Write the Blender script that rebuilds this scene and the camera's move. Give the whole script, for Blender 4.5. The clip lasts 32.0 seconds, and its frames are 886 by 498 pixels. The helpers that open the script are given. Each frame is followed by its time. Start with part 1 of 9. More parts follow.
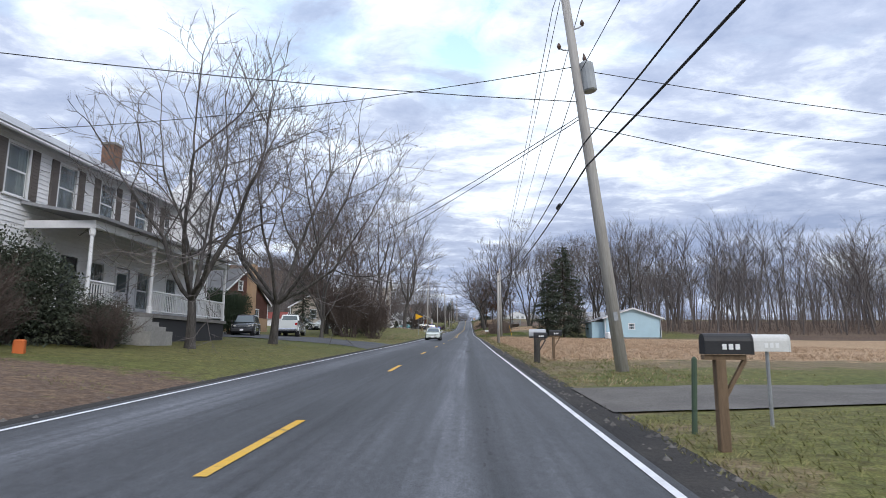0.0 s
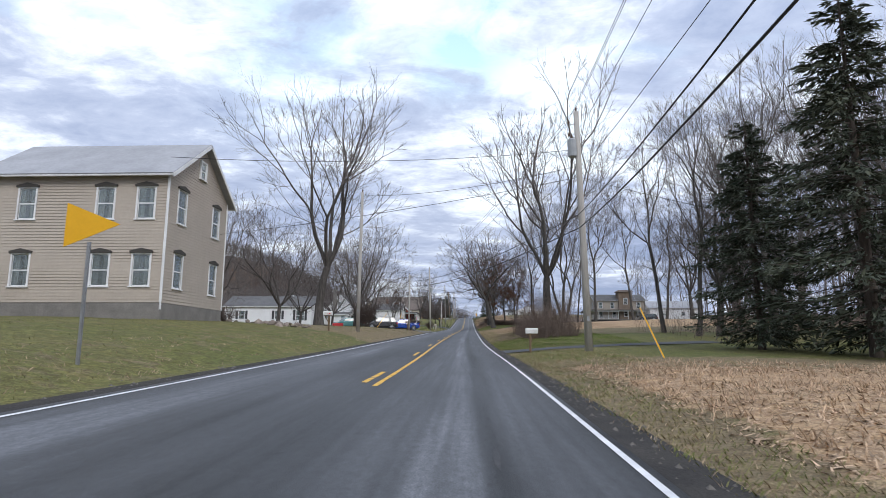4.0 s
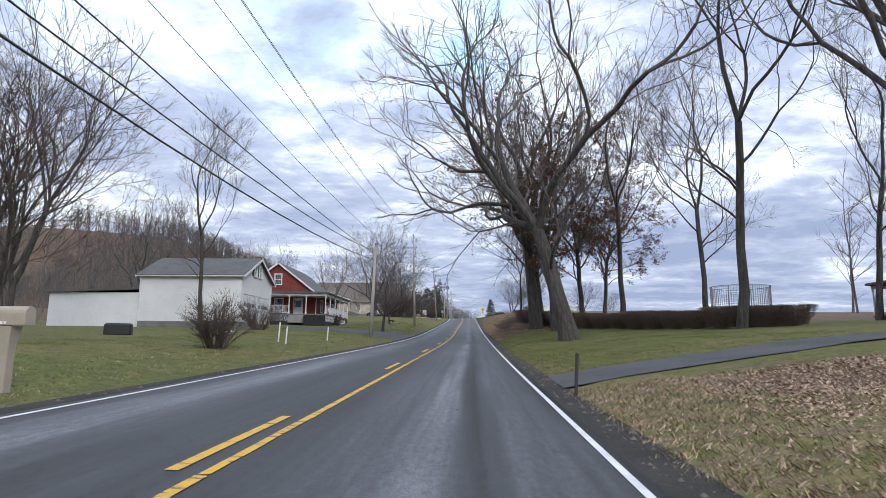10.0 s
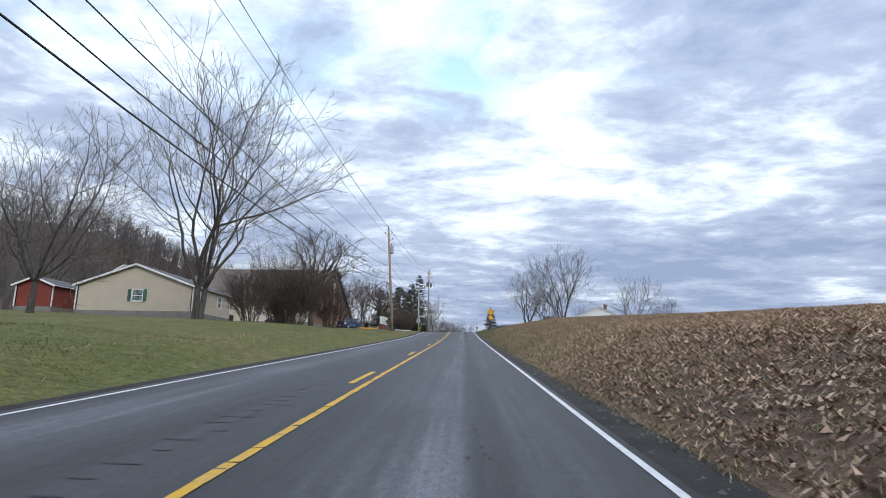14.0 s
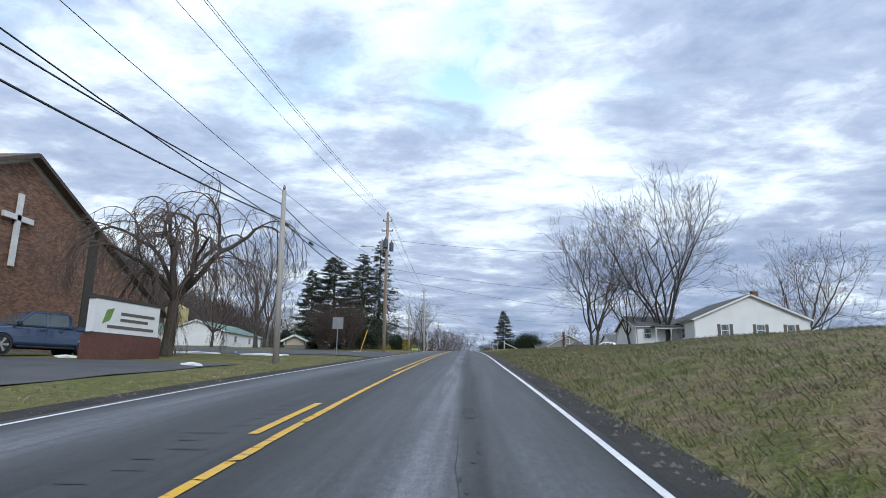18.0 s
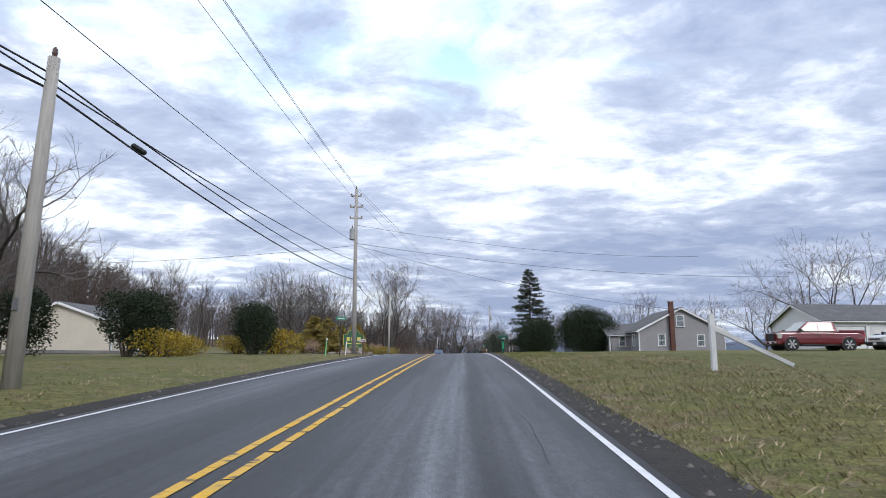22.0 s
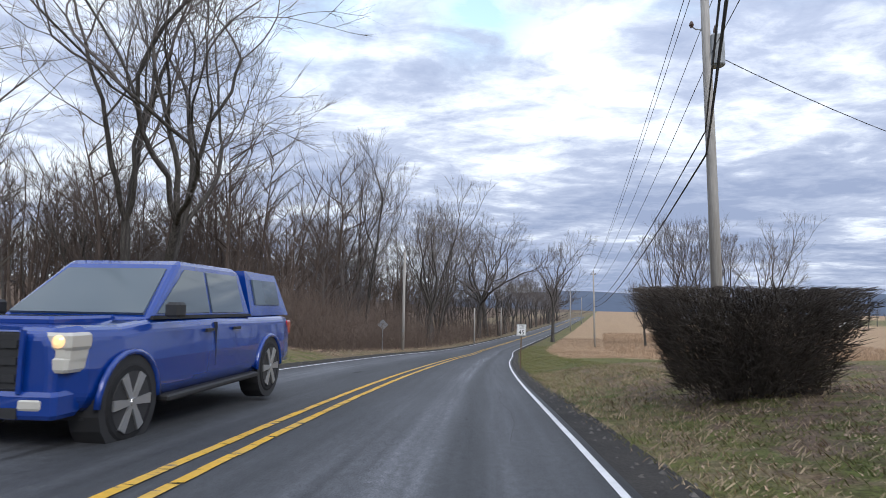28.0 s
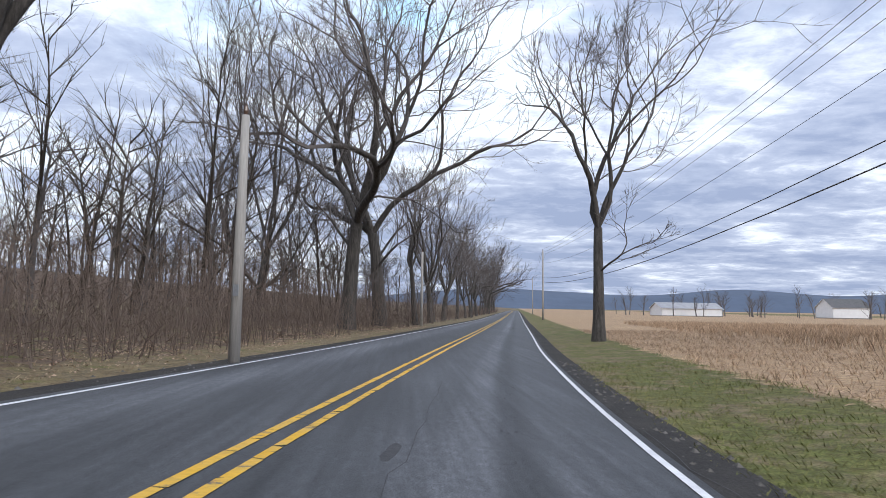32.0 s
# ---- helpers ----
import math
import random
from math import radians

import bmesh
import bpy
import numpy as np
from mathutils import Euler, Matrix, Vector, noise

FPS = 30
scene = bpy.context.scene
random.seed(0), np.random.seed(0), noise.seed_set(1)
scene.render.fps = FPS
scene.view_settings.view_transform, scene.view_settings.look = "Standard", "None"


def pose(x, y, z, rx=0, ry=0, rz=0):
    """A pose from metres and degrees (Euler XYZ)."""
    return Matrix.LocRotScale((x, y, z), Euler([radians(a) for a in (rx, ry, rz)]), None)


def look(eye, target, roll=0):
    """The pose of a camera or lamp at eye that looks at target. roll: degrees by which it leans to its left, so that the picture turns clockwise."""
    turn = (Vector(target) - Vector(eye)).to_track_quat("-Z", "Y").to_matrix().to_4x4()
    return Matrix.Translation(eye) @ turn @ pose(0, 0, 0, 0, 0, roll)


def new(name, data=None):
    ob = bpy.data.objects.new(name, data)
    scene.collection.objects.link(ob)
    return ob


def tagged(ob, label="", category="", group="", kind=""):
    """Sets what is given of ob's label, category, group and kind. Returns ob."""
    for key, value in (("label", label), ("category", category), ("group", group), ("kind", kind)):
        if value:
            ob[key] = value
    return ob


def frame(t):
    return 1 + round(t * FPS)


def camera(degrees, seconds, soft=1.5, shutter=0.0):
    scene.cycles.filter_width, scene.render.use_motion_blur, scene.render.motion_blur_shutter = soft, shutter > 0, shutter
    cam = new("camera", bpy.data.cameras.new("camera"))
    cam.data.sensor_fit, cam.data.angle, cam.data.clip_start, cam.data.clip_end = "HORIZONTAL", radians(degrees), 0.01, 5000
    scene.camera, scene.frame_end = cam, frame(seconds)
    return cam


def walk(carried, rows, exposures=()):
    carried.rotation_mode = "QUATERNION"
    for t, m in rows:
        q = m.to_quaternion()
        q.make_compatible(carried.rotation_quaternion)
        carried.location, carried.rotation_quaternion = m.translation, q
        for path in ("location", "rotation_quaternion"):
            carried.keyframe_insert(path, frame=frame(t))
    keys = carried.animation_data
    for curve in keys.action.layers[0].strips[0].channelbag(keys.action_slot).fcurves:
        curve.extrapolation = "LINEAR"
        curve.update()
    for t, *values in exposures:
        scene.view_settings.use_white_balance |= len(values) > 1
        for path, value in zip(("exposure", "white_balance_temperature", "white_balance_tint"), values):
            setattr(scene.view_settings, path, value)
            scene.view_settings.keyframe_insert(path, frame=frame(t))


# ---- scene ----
cam = camera(73.2, 32.0, 0.85, 0.04)
PATH = [
    (0.0, 0.000, 0.000, 1.250, 99.17, -0.31, 2.43),
    (0.5, 0.016, 9.874, 1.520, 99.15, -0.11, 2.49),
    (1.0, 0.032, 19.778, 1.788, 99.12, 0.04, 2.56),
    (1.5, 0.038, 29.694, 2.043, 99.09, 0.04, 2.66),
    (2.0, 0.023, 39.653, 2.255, 99.00, -0.04, 2.76),
    (2.5, 0.015, 49.665, 2.464, 98.97, -0.15, 2.73),
    (3.0, 0.013, 59.674, 2.690, 99.00, -0.17, 2.69),
    (3.5, 0.009, 69.666, 2.941, 99.06, -0.16, 2.60),
    (4.0, -0.002, 79.633, 3.199, 99.09, -0.18, 2.48),
    (4.5, -0.028, 89.568, 3.463, 99.11, -0.25, 2.40),
    (5.0, -0.074, 99.459, 3.723, 99.13, -0.35, 2.47),
    (5.5, -0.127, 109.416, 4.002, 99.22, -0.42, 2.81),
    (6.0, -0.151, 119.413, 4.266, 99.29, -0.49, 2.97),
    (6.5, -0.150, 129.426, 4.582, 99.49, -0.51, 2.93),
    (7.0, -0.133, 139.438, 4.906, 99.49, -0.49, 2.86),
    (7.5, -0.102, 149.458, 5.253, 99.46, -0.33, 2.73),
    (8.0, -0.059, 159.540, 5.602, 99.52, -0.29, 2.56),
    (8.5, -0.013, 169.686, 5.914, 99.46, -0.36, 2.28),
    (9.0, 0.020, 179.816, 6.241, 99.47, -0.48, 2.20),
    (9.5, 0.032, 189.920, 6.565, 99.44, -0.60, 2.43),
    (10.0, 0.030, 200.031, 6.886, 99.48, -0.61, 2.58),
    (10.5, 0.008, 210.144, 7.224, 99.55, -0.51, 2.76),
    (11.0, -0.025, 220.203, 7.576, 99.71, -0.41, 2.93),
    (11.5, -0.046, 230.214, 7.926, 99.88, -0.35, 3.03),
    (12.0, -0.054, 240.242, 8.296, 99.96, -0.40, 2.99),
    (12.5, -0.050, 250.294, 8.720, 100.18, -0.58, 2.82),
    (13.0, -0.038, 260.360, 9.185, 100.44, -0.77, 2.52),
    (13.5, -0.021, 270.429, 9.703, 100.76, -0.93, 2.21),
    (14.0, -0.004, 280.491, 10.290, 101.08, -1.00, 1.95),
    (14.5, 0.009, 290.548, 10.926, 101.31, -1.02, 1.81),
    (15.0, 0.015, 300.604, 11.582, 101.36, -1.00, 1.88),
    (15.5, 0.016, 310.656, 12.241, 101.33, -0.96, 2.04),
    (16.0, 0.015, 320.702, 12.892, 101.29, -0.90, 2.20),
    (16.5, 0.016, 330.740, 13.543, 101.32, -0.84, 2.27),
    (17.0, 0.020, 340.767, 14.233, 101.57, -0.76, 2.18),
    (17.5, 0.023, 350.755, 14.954, 101.75, -0.72, 2.10),
    (18.0, 0.019, 360.664, 15.728, 101.93, -0.66, 2.13),
    (18.5, 0.015, 370.598, 16.464, 101.61, -0.61, 2.19),
    (19.0, 0.015, 380.545, 17.107, 101.02, -0.66, 2.19),
    (19.5, 0.015, 390.518, 17.693, 100.78, -0.72, 2.25),
    (20.0, 0.018, 400.531, 18.218, 100.51, -0.65, 2.30),
    (20.5, 0.022, 410.588, 18.710, 100.34, -0.54, 2.32),
    (21.0, 0.025, 420.704, 19.179, 100.24, -0.44, 2.29),
    (21.5, 0.042, 430.832, 19.597, 100.03, -0.41, 1.98),
    (22.0, 0.050, 440.934, 20.055, 100.17, -0.49, 1.86),
    (22.5, 0.053, 451.043, 20.492, 100.05, -0.71, 1.83),
    (23.0, 0.050, 461.174, 20.879, 99.74, -1.02, 1.83),
    (23.5, 0.034, 471.308, 21.229, 99.51, -1.29, 1.94),
    (24.0, 0.009, 481.446, 21.520, 99.15, -1.42, 2.05),
    (24.5, -0.037, 491.573, 21.667, 98.41, -1.40, 2.34),
    (25.0, -0.100, 501.674, 21.643, 97.76, -1.21, 2.81),
    (25.5, -0.152, 511.763, 21.654, 97.55, -1.13, 3.20),
    (26.0, -0.204, 521.840, 21.618, 97.24, -1.10, 3.45),
    (26.5, -0.253, 531.907, 21.523, 96.88, -1.06, 3.60),
    (27.0, -0.298, 541.964, 21.366, 96.52, -1.00, 3.68),
    (27.5, -0.337, 552.009, 21.141, 96.11, -0.94, 3.77),
    (28.0, -0.369, 562.043, 20.845, 95.59, -0.94, 4.03),
    (28.5, -0.347, 572.060, 20.438, 95.03, -0.87, 4.14),
    (29.0, -0.261, 582.080, 19.913, 94.41, -0.89, 3.96),
    (29.5, -0.104, 592.124, 19.292, 93.98, -1.03, 3.49),
    (30.0, 0.128, 602.199, 18.659, 93.92, -1.06, 2.77),
    (30.5, 0.436, 612.251, 18.016, 94.01, -1.01, 1.79),
    (31.0, 0.822, 622.177, 17.449, 94.50, -0.93, 0.34),
    (31.5, 1.268, 631.892, 16.969, 95.08, -0.90, -1.58),
    (32.0, 1.729, 641.512, 16.560, 95.54, -0.91, -3.56),
]
walk(cam, [(t, pose(*p)) for t, *p in PATH],
     [(0.0, .06, 6500, 10), (4.0, .06, 6500, 10), (7.0, .05, 6500, 10), (9.0, .05, 6500, 10), (10.5, .18, 6500, 10), (12.0, .26, 6450, 9), (13.2, .18, 6400, 8), (14.2, -.02, 6350, 7), (17.0, -.06, 6250, 5),
      (18.5, -.02, 6250, 6), (20.0, .06, 6300, 7), (22.0, .06, 6500, 10), (24.0, 0.0, 6500, 10), (28.0, .03, 6500, 10), (30.0, .06, 6500, 10), (32.0, .1, 6500, 10)])

# ---- world, sun ----
world = bpy.data.worlds.new("sky")
scene.world = world
world.use_nodes = True
wt = world.node_tree
wt.nodes.clear()


def wn(kind, **kw):
    n = wt.nodes.new(kind)
    for k, v in kw.items():
        n.inputs[k].default_value = v
    return n


def wmath(op, a, b=None, clamp=False):
    n = wt.nodes.new("ShaderNodeMath")
    n.operation, n.use_clamp = op, clamp
    for i, v in enumerate((a, b)):
        if v is None:
            continue
        if isinstance(v, (int, float)):
            n.inputs[i].default_value = v
        else:
            wt.links.new(v, n.inputs[i])
    return n.outputs[0]


def wramp(fac, stops):
    n = wt.nodes.new("ShaderNodeValToRGB")
    els = n.color_ramp.elements
    while len(els) < len(stops):
        els.new(0.5)
    for e, (p, c) in zip(els, stops):
        e.position, e.color = p, (*c, 1)
    wt.links.new(fac, n.inputs[0])
    return n.outputs[0]


def wmix(fac, a, b, mode="MIX"):
    n = wt.nodes.new("ShaderNodeMix")
    n.data_type, n.blend_type = "RGBA", mode
    for s, v in ((n.inputs[0], fac), (n.inputs[6], a), (n.inputs[7], b)):
        if isinstance(v, (int, float)):
            s.default_value = v
        elif isinstance(v, tuple):
            s.default_value = (*v, 1)
        else:
            wt.links.new(v, s)
    return n.outputs[2]


SUN_EL, SUN_ROT = radians(34), radians(150)
sky = wt.nodes.new("ShaderNodeTexSky")
sky.sky_type, sky.sun_disc, sky.sun_elevation, sky.sun_rotation = "NISHITA", False, SUN_EL, SUN_ROT
coord = wt.nodes.new("ShaderNodeTexCoord")
sep = wt.nodes.new("ShaderNodeSeparateXYZ")
wt.links.new(coord.outputs["Generated"], sep.inputs[0])
up = wmath("MAXIMUM", sep.outputs[2], 0.0)
flat = wmath("ADD", up, 0.10)
com = wt.nodes.new("ShaderNodeCombineXYZ")
wt.links.new(wmath("DIVIDE", sep.outputs[0], flat), com.inputs[0])
wt.links.new(wmath("DIVIDE", sep.outputs[1], flat), com.inputs[1])


def wnoise(scale, detail, rough, dist, off):
    m = wt.nodes.new("ShaderNodeMapping")
    m.inputs["Location"].default_value = off
    m.inputs["Scale"].default_value = (1.0, 1.25, 1.0)
    wt.links.new(com.outputs[0], m.inputs[0])
    n = wn("ShaderNodeTexNoise", Scale=scale, Detail=detail, Roughness=rough, Distortion=dist)
    wt.links.new(m.outputs[0], n.inputs["Vector"])
    return n.outputs[0]


big = wnoise(0.75, 8.0, 0.58, 0.3, (3.1, 1.7, 0.0))
fine = wnoise(2.3, 9.0, 0.62, 0.4, (7.3, 0.4, 2.0))
puffs = wnoise(6.5, 8.0, 0.62, 0.5, (2.3, 8.4, 5.0))
thick = wmath("ADD", wmath("MULTIPLY", big, 0.50), wmath("ADD", wmath("MULTIPLY", fine, 0.34), wmath("MULTIPLY", puffs, 0.16)))


def lobe(dx, dy, dz, size):
    """1 in a direction, falling off over an angle of that size."""
    n = wt.nodes.new("ShaderNodeVectorMath")
    n.operation = "DOT_PRODUCT"
    n.inputs[1].default_value = (dx, dy, dz)
    wt.links.new(coord.outputs["Generated"], n.inputs[0])
    return wmath("EXPONENT", wmath("MULTIPLY", wmath("SUBTRACT", n.outputs["Value"], 1.0), 1.0 / (size * size)))


# banks of thicker and thinner cloud ahead
for dx, dy, dz, size, amount in [(.424, .801, .423, .20, .042), (.60, .72, .35, .18, .01), (.033, .938, .346, .07, .06), (-.10, .94, .33, .06, .04), (-.235, .85, .472, .06, .05), (-.208, .933, .295, .10, .05),
                                 (.287, .889, .356, .07, .05), (.24, .965, .10, .16, .045), (.03, .99, .12, .08, .05), (-.169, .901, .40, .09, -.06), (.115, .908, .403, .08, -.05), (.29, .909, .298, .09, -.075), (.498, .821, .278, .10, -.05),
                                 (-.416, .802, .429, .12, -.05), (.053, .978, .202, .06, -.06), (-.36, .90, .22, .12, .04), (-.5, .85, .15, .12, -.03), (.45, .89, .06, .22, .04), (.15, .985, .06, .12, .02)]:
    thick = wmath("ADD", thick, wmath("MULTIPLY", lobe(dx, dy, dz, size), amount))
cloud = wramp(thick, [(0.37, (1.10, 1.19, 1.28)), (0.452, (0.98, 1.07, 1.18)), (0.49, (0.75, 0.83, 0.99)), (0.53, (0.54, 0.62, 0.81)), (0.62, (0.36, 0.44, 0.64))])
gap = wramp(wnoise(0.9, 5.0, 0.55, 0.2, (1.2, 5.6, 4.0)), [(0.58, (0, 0, 0)), (0.74, (1, 1, 1))])
gap = wmath("MULTIPLY", gap, wramp(up, [(0.30, (0, 0, 0)), (0.50, (1, 1, 1))]))
blue = wmix(1.0, sky.outputs[0], (0.44, 0.41, 0.32), "MULTIPLY")
for dx, dy, dz, size in [(.022, .875, .484, .055), (-.03, .89, .455, .04), (-.279, .806, .523, .09), (.05, .82, .57, .06)]:
    gap = wmath("ADD", gap, wmath("MULTIPLY", lobe(dx, dy, dz, size), wramp(fine, [(0.40, (1, 1, 1)), (0.58, (0.1, 0.1, 0.1))])))
tone = wmix(wmath("MULTIPLY", gap, 0.8, True), cloud, blue)
lift = wmath("ADD", 0.92, wmath("MULTIPLY", up, 0.45))
tone = wmix(1.0, tone, lift, "MULTIPLY")
bg = wn("ShaderNodeBackground", Strength=1.0)
wt.links.new(tone, bg.inputs[0])
wout = wt.nodes.new("ShaderNodeOutputWorld")
wt.links.new(bg.outputs[0], wout.inputs[0])

sun_data = bpy.data.lights.new("sun", "SUN")
sun_data.energy, sun_data.angle, sun_data.color = 1.5, radians(20), (1.0, 0.98, 0.95)
sun = new("sun", sun_data)
sun.matrix_world = look((0, 0, 100), (-100 * math.sin(SUN_ROT) * math.cos(SUN_EL), -100 * math.cos(SUN_ROT) * math.cos(SUN_EL), 100 - 100 * math.sin(SUN_EL)))

# ---- materials ----
MATS = {}


def material(name, colour, rough=0.8, vary=0.25, scale=3.0, bump=0.3, bump_scale=None, metal=0.0, second=None, fine=None, zone=None, coat=0.0, per_object=0.0, island=0.0, worn=None, stretch=(1, 1, 1), spec=0.3):
    """A procedural surface: colour varied by broad noise and fine grain, with relief."""
    if name in MATS:
        return MATS[name]
    m = bpy.data.materials.new(name)
    m.use_nodes = True
    t = m.node_tree
    b = t.nodes["Principled BSDF"]
    L = t.links.new
    tc = t.nodes.new("ShaderNodeTexCoord")
    mp = t.nodes.new("ShaderNodeMapping")
    mp.inputs["Scale"].default_value = stretch
    L(tc.outputs["Object"], mp.inputs[0])

    def nz(s, d=5.0, r=0.6):
        n = t.nodes.new("ShaderNodeTexNoise")
        n.inputs["Scale"].default_value, n.inputs["Detail"].default_value, n.inputs["Roughness"].default_value = s, d, r
        L(mp.outputs[0], n.inputs["Vector"])
        return n.outputs[0]

    def mix(fac, a, c, mode="MIX"):
        n = t.nodes.new("ShaderNodeMix")
        n.data_type, n.blend_type = "RGBA", mode
        for s, v in ((n.inputs[0], fac), (n.inputs[6], a), (n.inputs[7], c)):
            if isinstance(v, (int, float)):
                s.default_value = v
            elif isinstance(v, tuple):
                s.default_value = (*v[:3], 1)
            else:
                L(v, s)
        return n.outputs[2]

    def ramp(f, lo, hi):
        n = t.nodes.new("ShaderNodeMapRange")
        n.inputs[1].default_value, n.inputs[2].default_value = lo, hi
        L(f, n.inputs[0])
        return n.outputs[0]

    broad = ramp(nz(scale), 0.35, 0.65)
    other = second or tuple(c * (1 - vary) for c in colour)
    col = mix(broad, colour, other)
    grain = ramp(nz(fine or scale * 9, 3.0), 0.3, 0.7)
    dark = tuple(1 - 0.8 * vary for _ in range(3))
    col = mix(grain, col, mix(1.0, col, dark, "MULTIPLY"))
    if zone:
        at = t.nodes.new("ShaderNodeAttribute")
        at.attribute_name = "zone"
        sp = t.nodes.new("ShaderNodeSeparateColor")
        L(at.outputs["Color"], sp.inputs[0])
        jit = ramp(nz(1.3, 6.0), 0.25, 0.75)
        for i, (c1, c2) in enumerate(zone):
            g = t.nodes.new("ShaderNodeMath")
            g.operation = "ADD"
            L(sp.outputs[i], g.inputs[0])
            h = t.nodes.new("ShaderNodeMath")
            h.operation = "MULTIPLY_ADD"
            L(jit, h.inputs[0])
            h.inputs[1].default_value, h.inputs[2].default_value = 0.9, -0.45
            L(h.outputs[0], g.inputs[1])
            f = ramp(g.outputs[0], 0.35, 0.65)
            col = mix(f, col, mix(grain, c1, mix(broad, c2, c1)))
        # mottled tufts, thatch and bare earth
        col = mix(ramp(nz(7.0, 6.0, 0.7), 0.40, 0.62), col, mix(1.0, col, (0.62, 0.55, 0.50), "MULTIPLY"))
        col = mix(ramp(nz(2.2, 7.0, 0.7), 0.44, 0.60), col, mix(1.0, col, (1.28, 1.26, 1.15), "MULTIPLY"))
        col = mix(ramp(nz(34.0, 3.0, 0.6), 0.35, 0.65), mix(1.0, col, (1.3, 1.3, 1.25), "MULTIPLY"), mix(1.0, col, (0.62, 0.62, 0.6), "MULTIPLY"))
    if per_object:
        oi = t.nodes.new("ShaderNodeObjectInfo")
        r = t.nodes.new("ShaderNodeMapRange")
        r.inputs[3].default_value, r.inputs[4].default_value = 1 - per_object, 1 + per_object
        L(oi.outputs["Random"], r.inputs[0])
        v = t.nodes.new("ShaderNodeHueSaturation")
        L(r.outputs[0], v.inputs["Value"])
        L(col, v.inputs["Color"])
        col = v.outputs[0]
    if island:
        gi = t.nodes.new("ShaderNodeNewGeometry")
        r = t.nodes.new("ShaderNodeMapRange")
        r.inputs[3].default_value, r.inputs[4].default_value = 1 - island, 1 + island
        L(gi.outputs["Random Per Island"], r.inputs[0])
        v = t.nodes.new("ShaderNodeHueSaturation")
        L(r.outputs[0], v.inputs["Value"])
        L(col, v.inputs["Color"])
        col = v.outputs[0]
    if worn:
        col = mix(ramp(nz(5.0, 8.0, 0.7), worn[0], worn[0] + 0.06), col, worn[1])
    L(col, b.inputs["Base Color"])
    b.inputs["Roughness"].default_value, b.inputs["Metallic"].default_value = rough, metal
    b.inputs["Coat Weight"].default_value = coat
    b.inputs["Specular IOR Level"].default_value = spec
    if bump:
        bp = t.nodes.new("ShaderNodeBump")
        bp.inputs["Strength"].default_value, bp.inputs["Distance"].default_value = bump, 0.02
        L(nz(bump_scale or scale * 12, 4.0), bp.inputs["Height"])
        L(bp.outputs[0], b.inputs["Normal"])
    MATS[name] = m
    return m


def plain(name, colour, rough=0.5, metal=0.0, coat=0.0, trans=0.0, emit=0.0):
    if name in MATS:
        return MATS[name]
    m = bpy.data.materials.new(name)
    m.use_nodes = True
    b = m.node_tree.nodes["Principled BSDF"]
    b.inputs["Base Color"].default_value = (*colour, 1)
    b.inputs["Roughness"].default_value, b.inputs["Metallic"].default_value = rough, metal
    b.inputs["Coat Weight"].default_value, b.inputs["Transmission Weight"].default_value = coat, trans
    if emit:
        b.inputs["Emission Color"].default_value, b.inputs["Emission Strength"].default_value = (*colour, 1), emit
    MATS[name] = m
    return m


M_BARK = material("bark_grey", (0.065, 0.058, 0.053), 0.95, 0.6, 1.4, 1.0, 9, stretch=(5, 5, 0.7), second=(0.135, 0.122, 0.112), fine=7)
M_BARK2 = material("bark_brown", (0.05, 0.04, 0.033), 0.95, 0.4, 1.2, 0.8, 14, stretch=(3, 3, 0.6), second=(0.11, 0.09, 0.075))
M_TWIG = material("twigs", (0.115, 0.10, 0.095), 0.95, 0.25, 0.6, 0.0, second=(0.175, 0.155, 0.147))
M_TWIG2 = material("twigs_reddish", (0.09, 0.068, 0.06), 0.95, 0.3, 0.6, 0.0, second=(0.135, 0.105, 0.09))
M_DRYLEAF = material("dry_oak_leaves", (0.17, 0.075, 0.04), 0.9, 0.4, 2.0, 0.0)
M_NEEDLE = material("needles", (0.05, 0.066, 0.045), 0.85, 0.5, 1.5, 0.0, second=(0.10, 0.11, 0.078), island=0.4)
M_YEW = material("yew_leaves", (0.024, 0.042, 0.024), 0.8, 0.5, 2.0, 0.0, second=(0.035, 0.05, 0.022))
M_GOLD = material("golden_conifer", (0.44, 0.33, 0.085), 0.85, 0.5, 1.2, 0.0, second=(0.17, 0.14, 0.05))
M_YSHRUB = material("yellow_shrub", (0.42, 0.29, 0.025), 0.85, 0.4, 1.5, 0.0, second=(0.22, 0.17, 0.03))


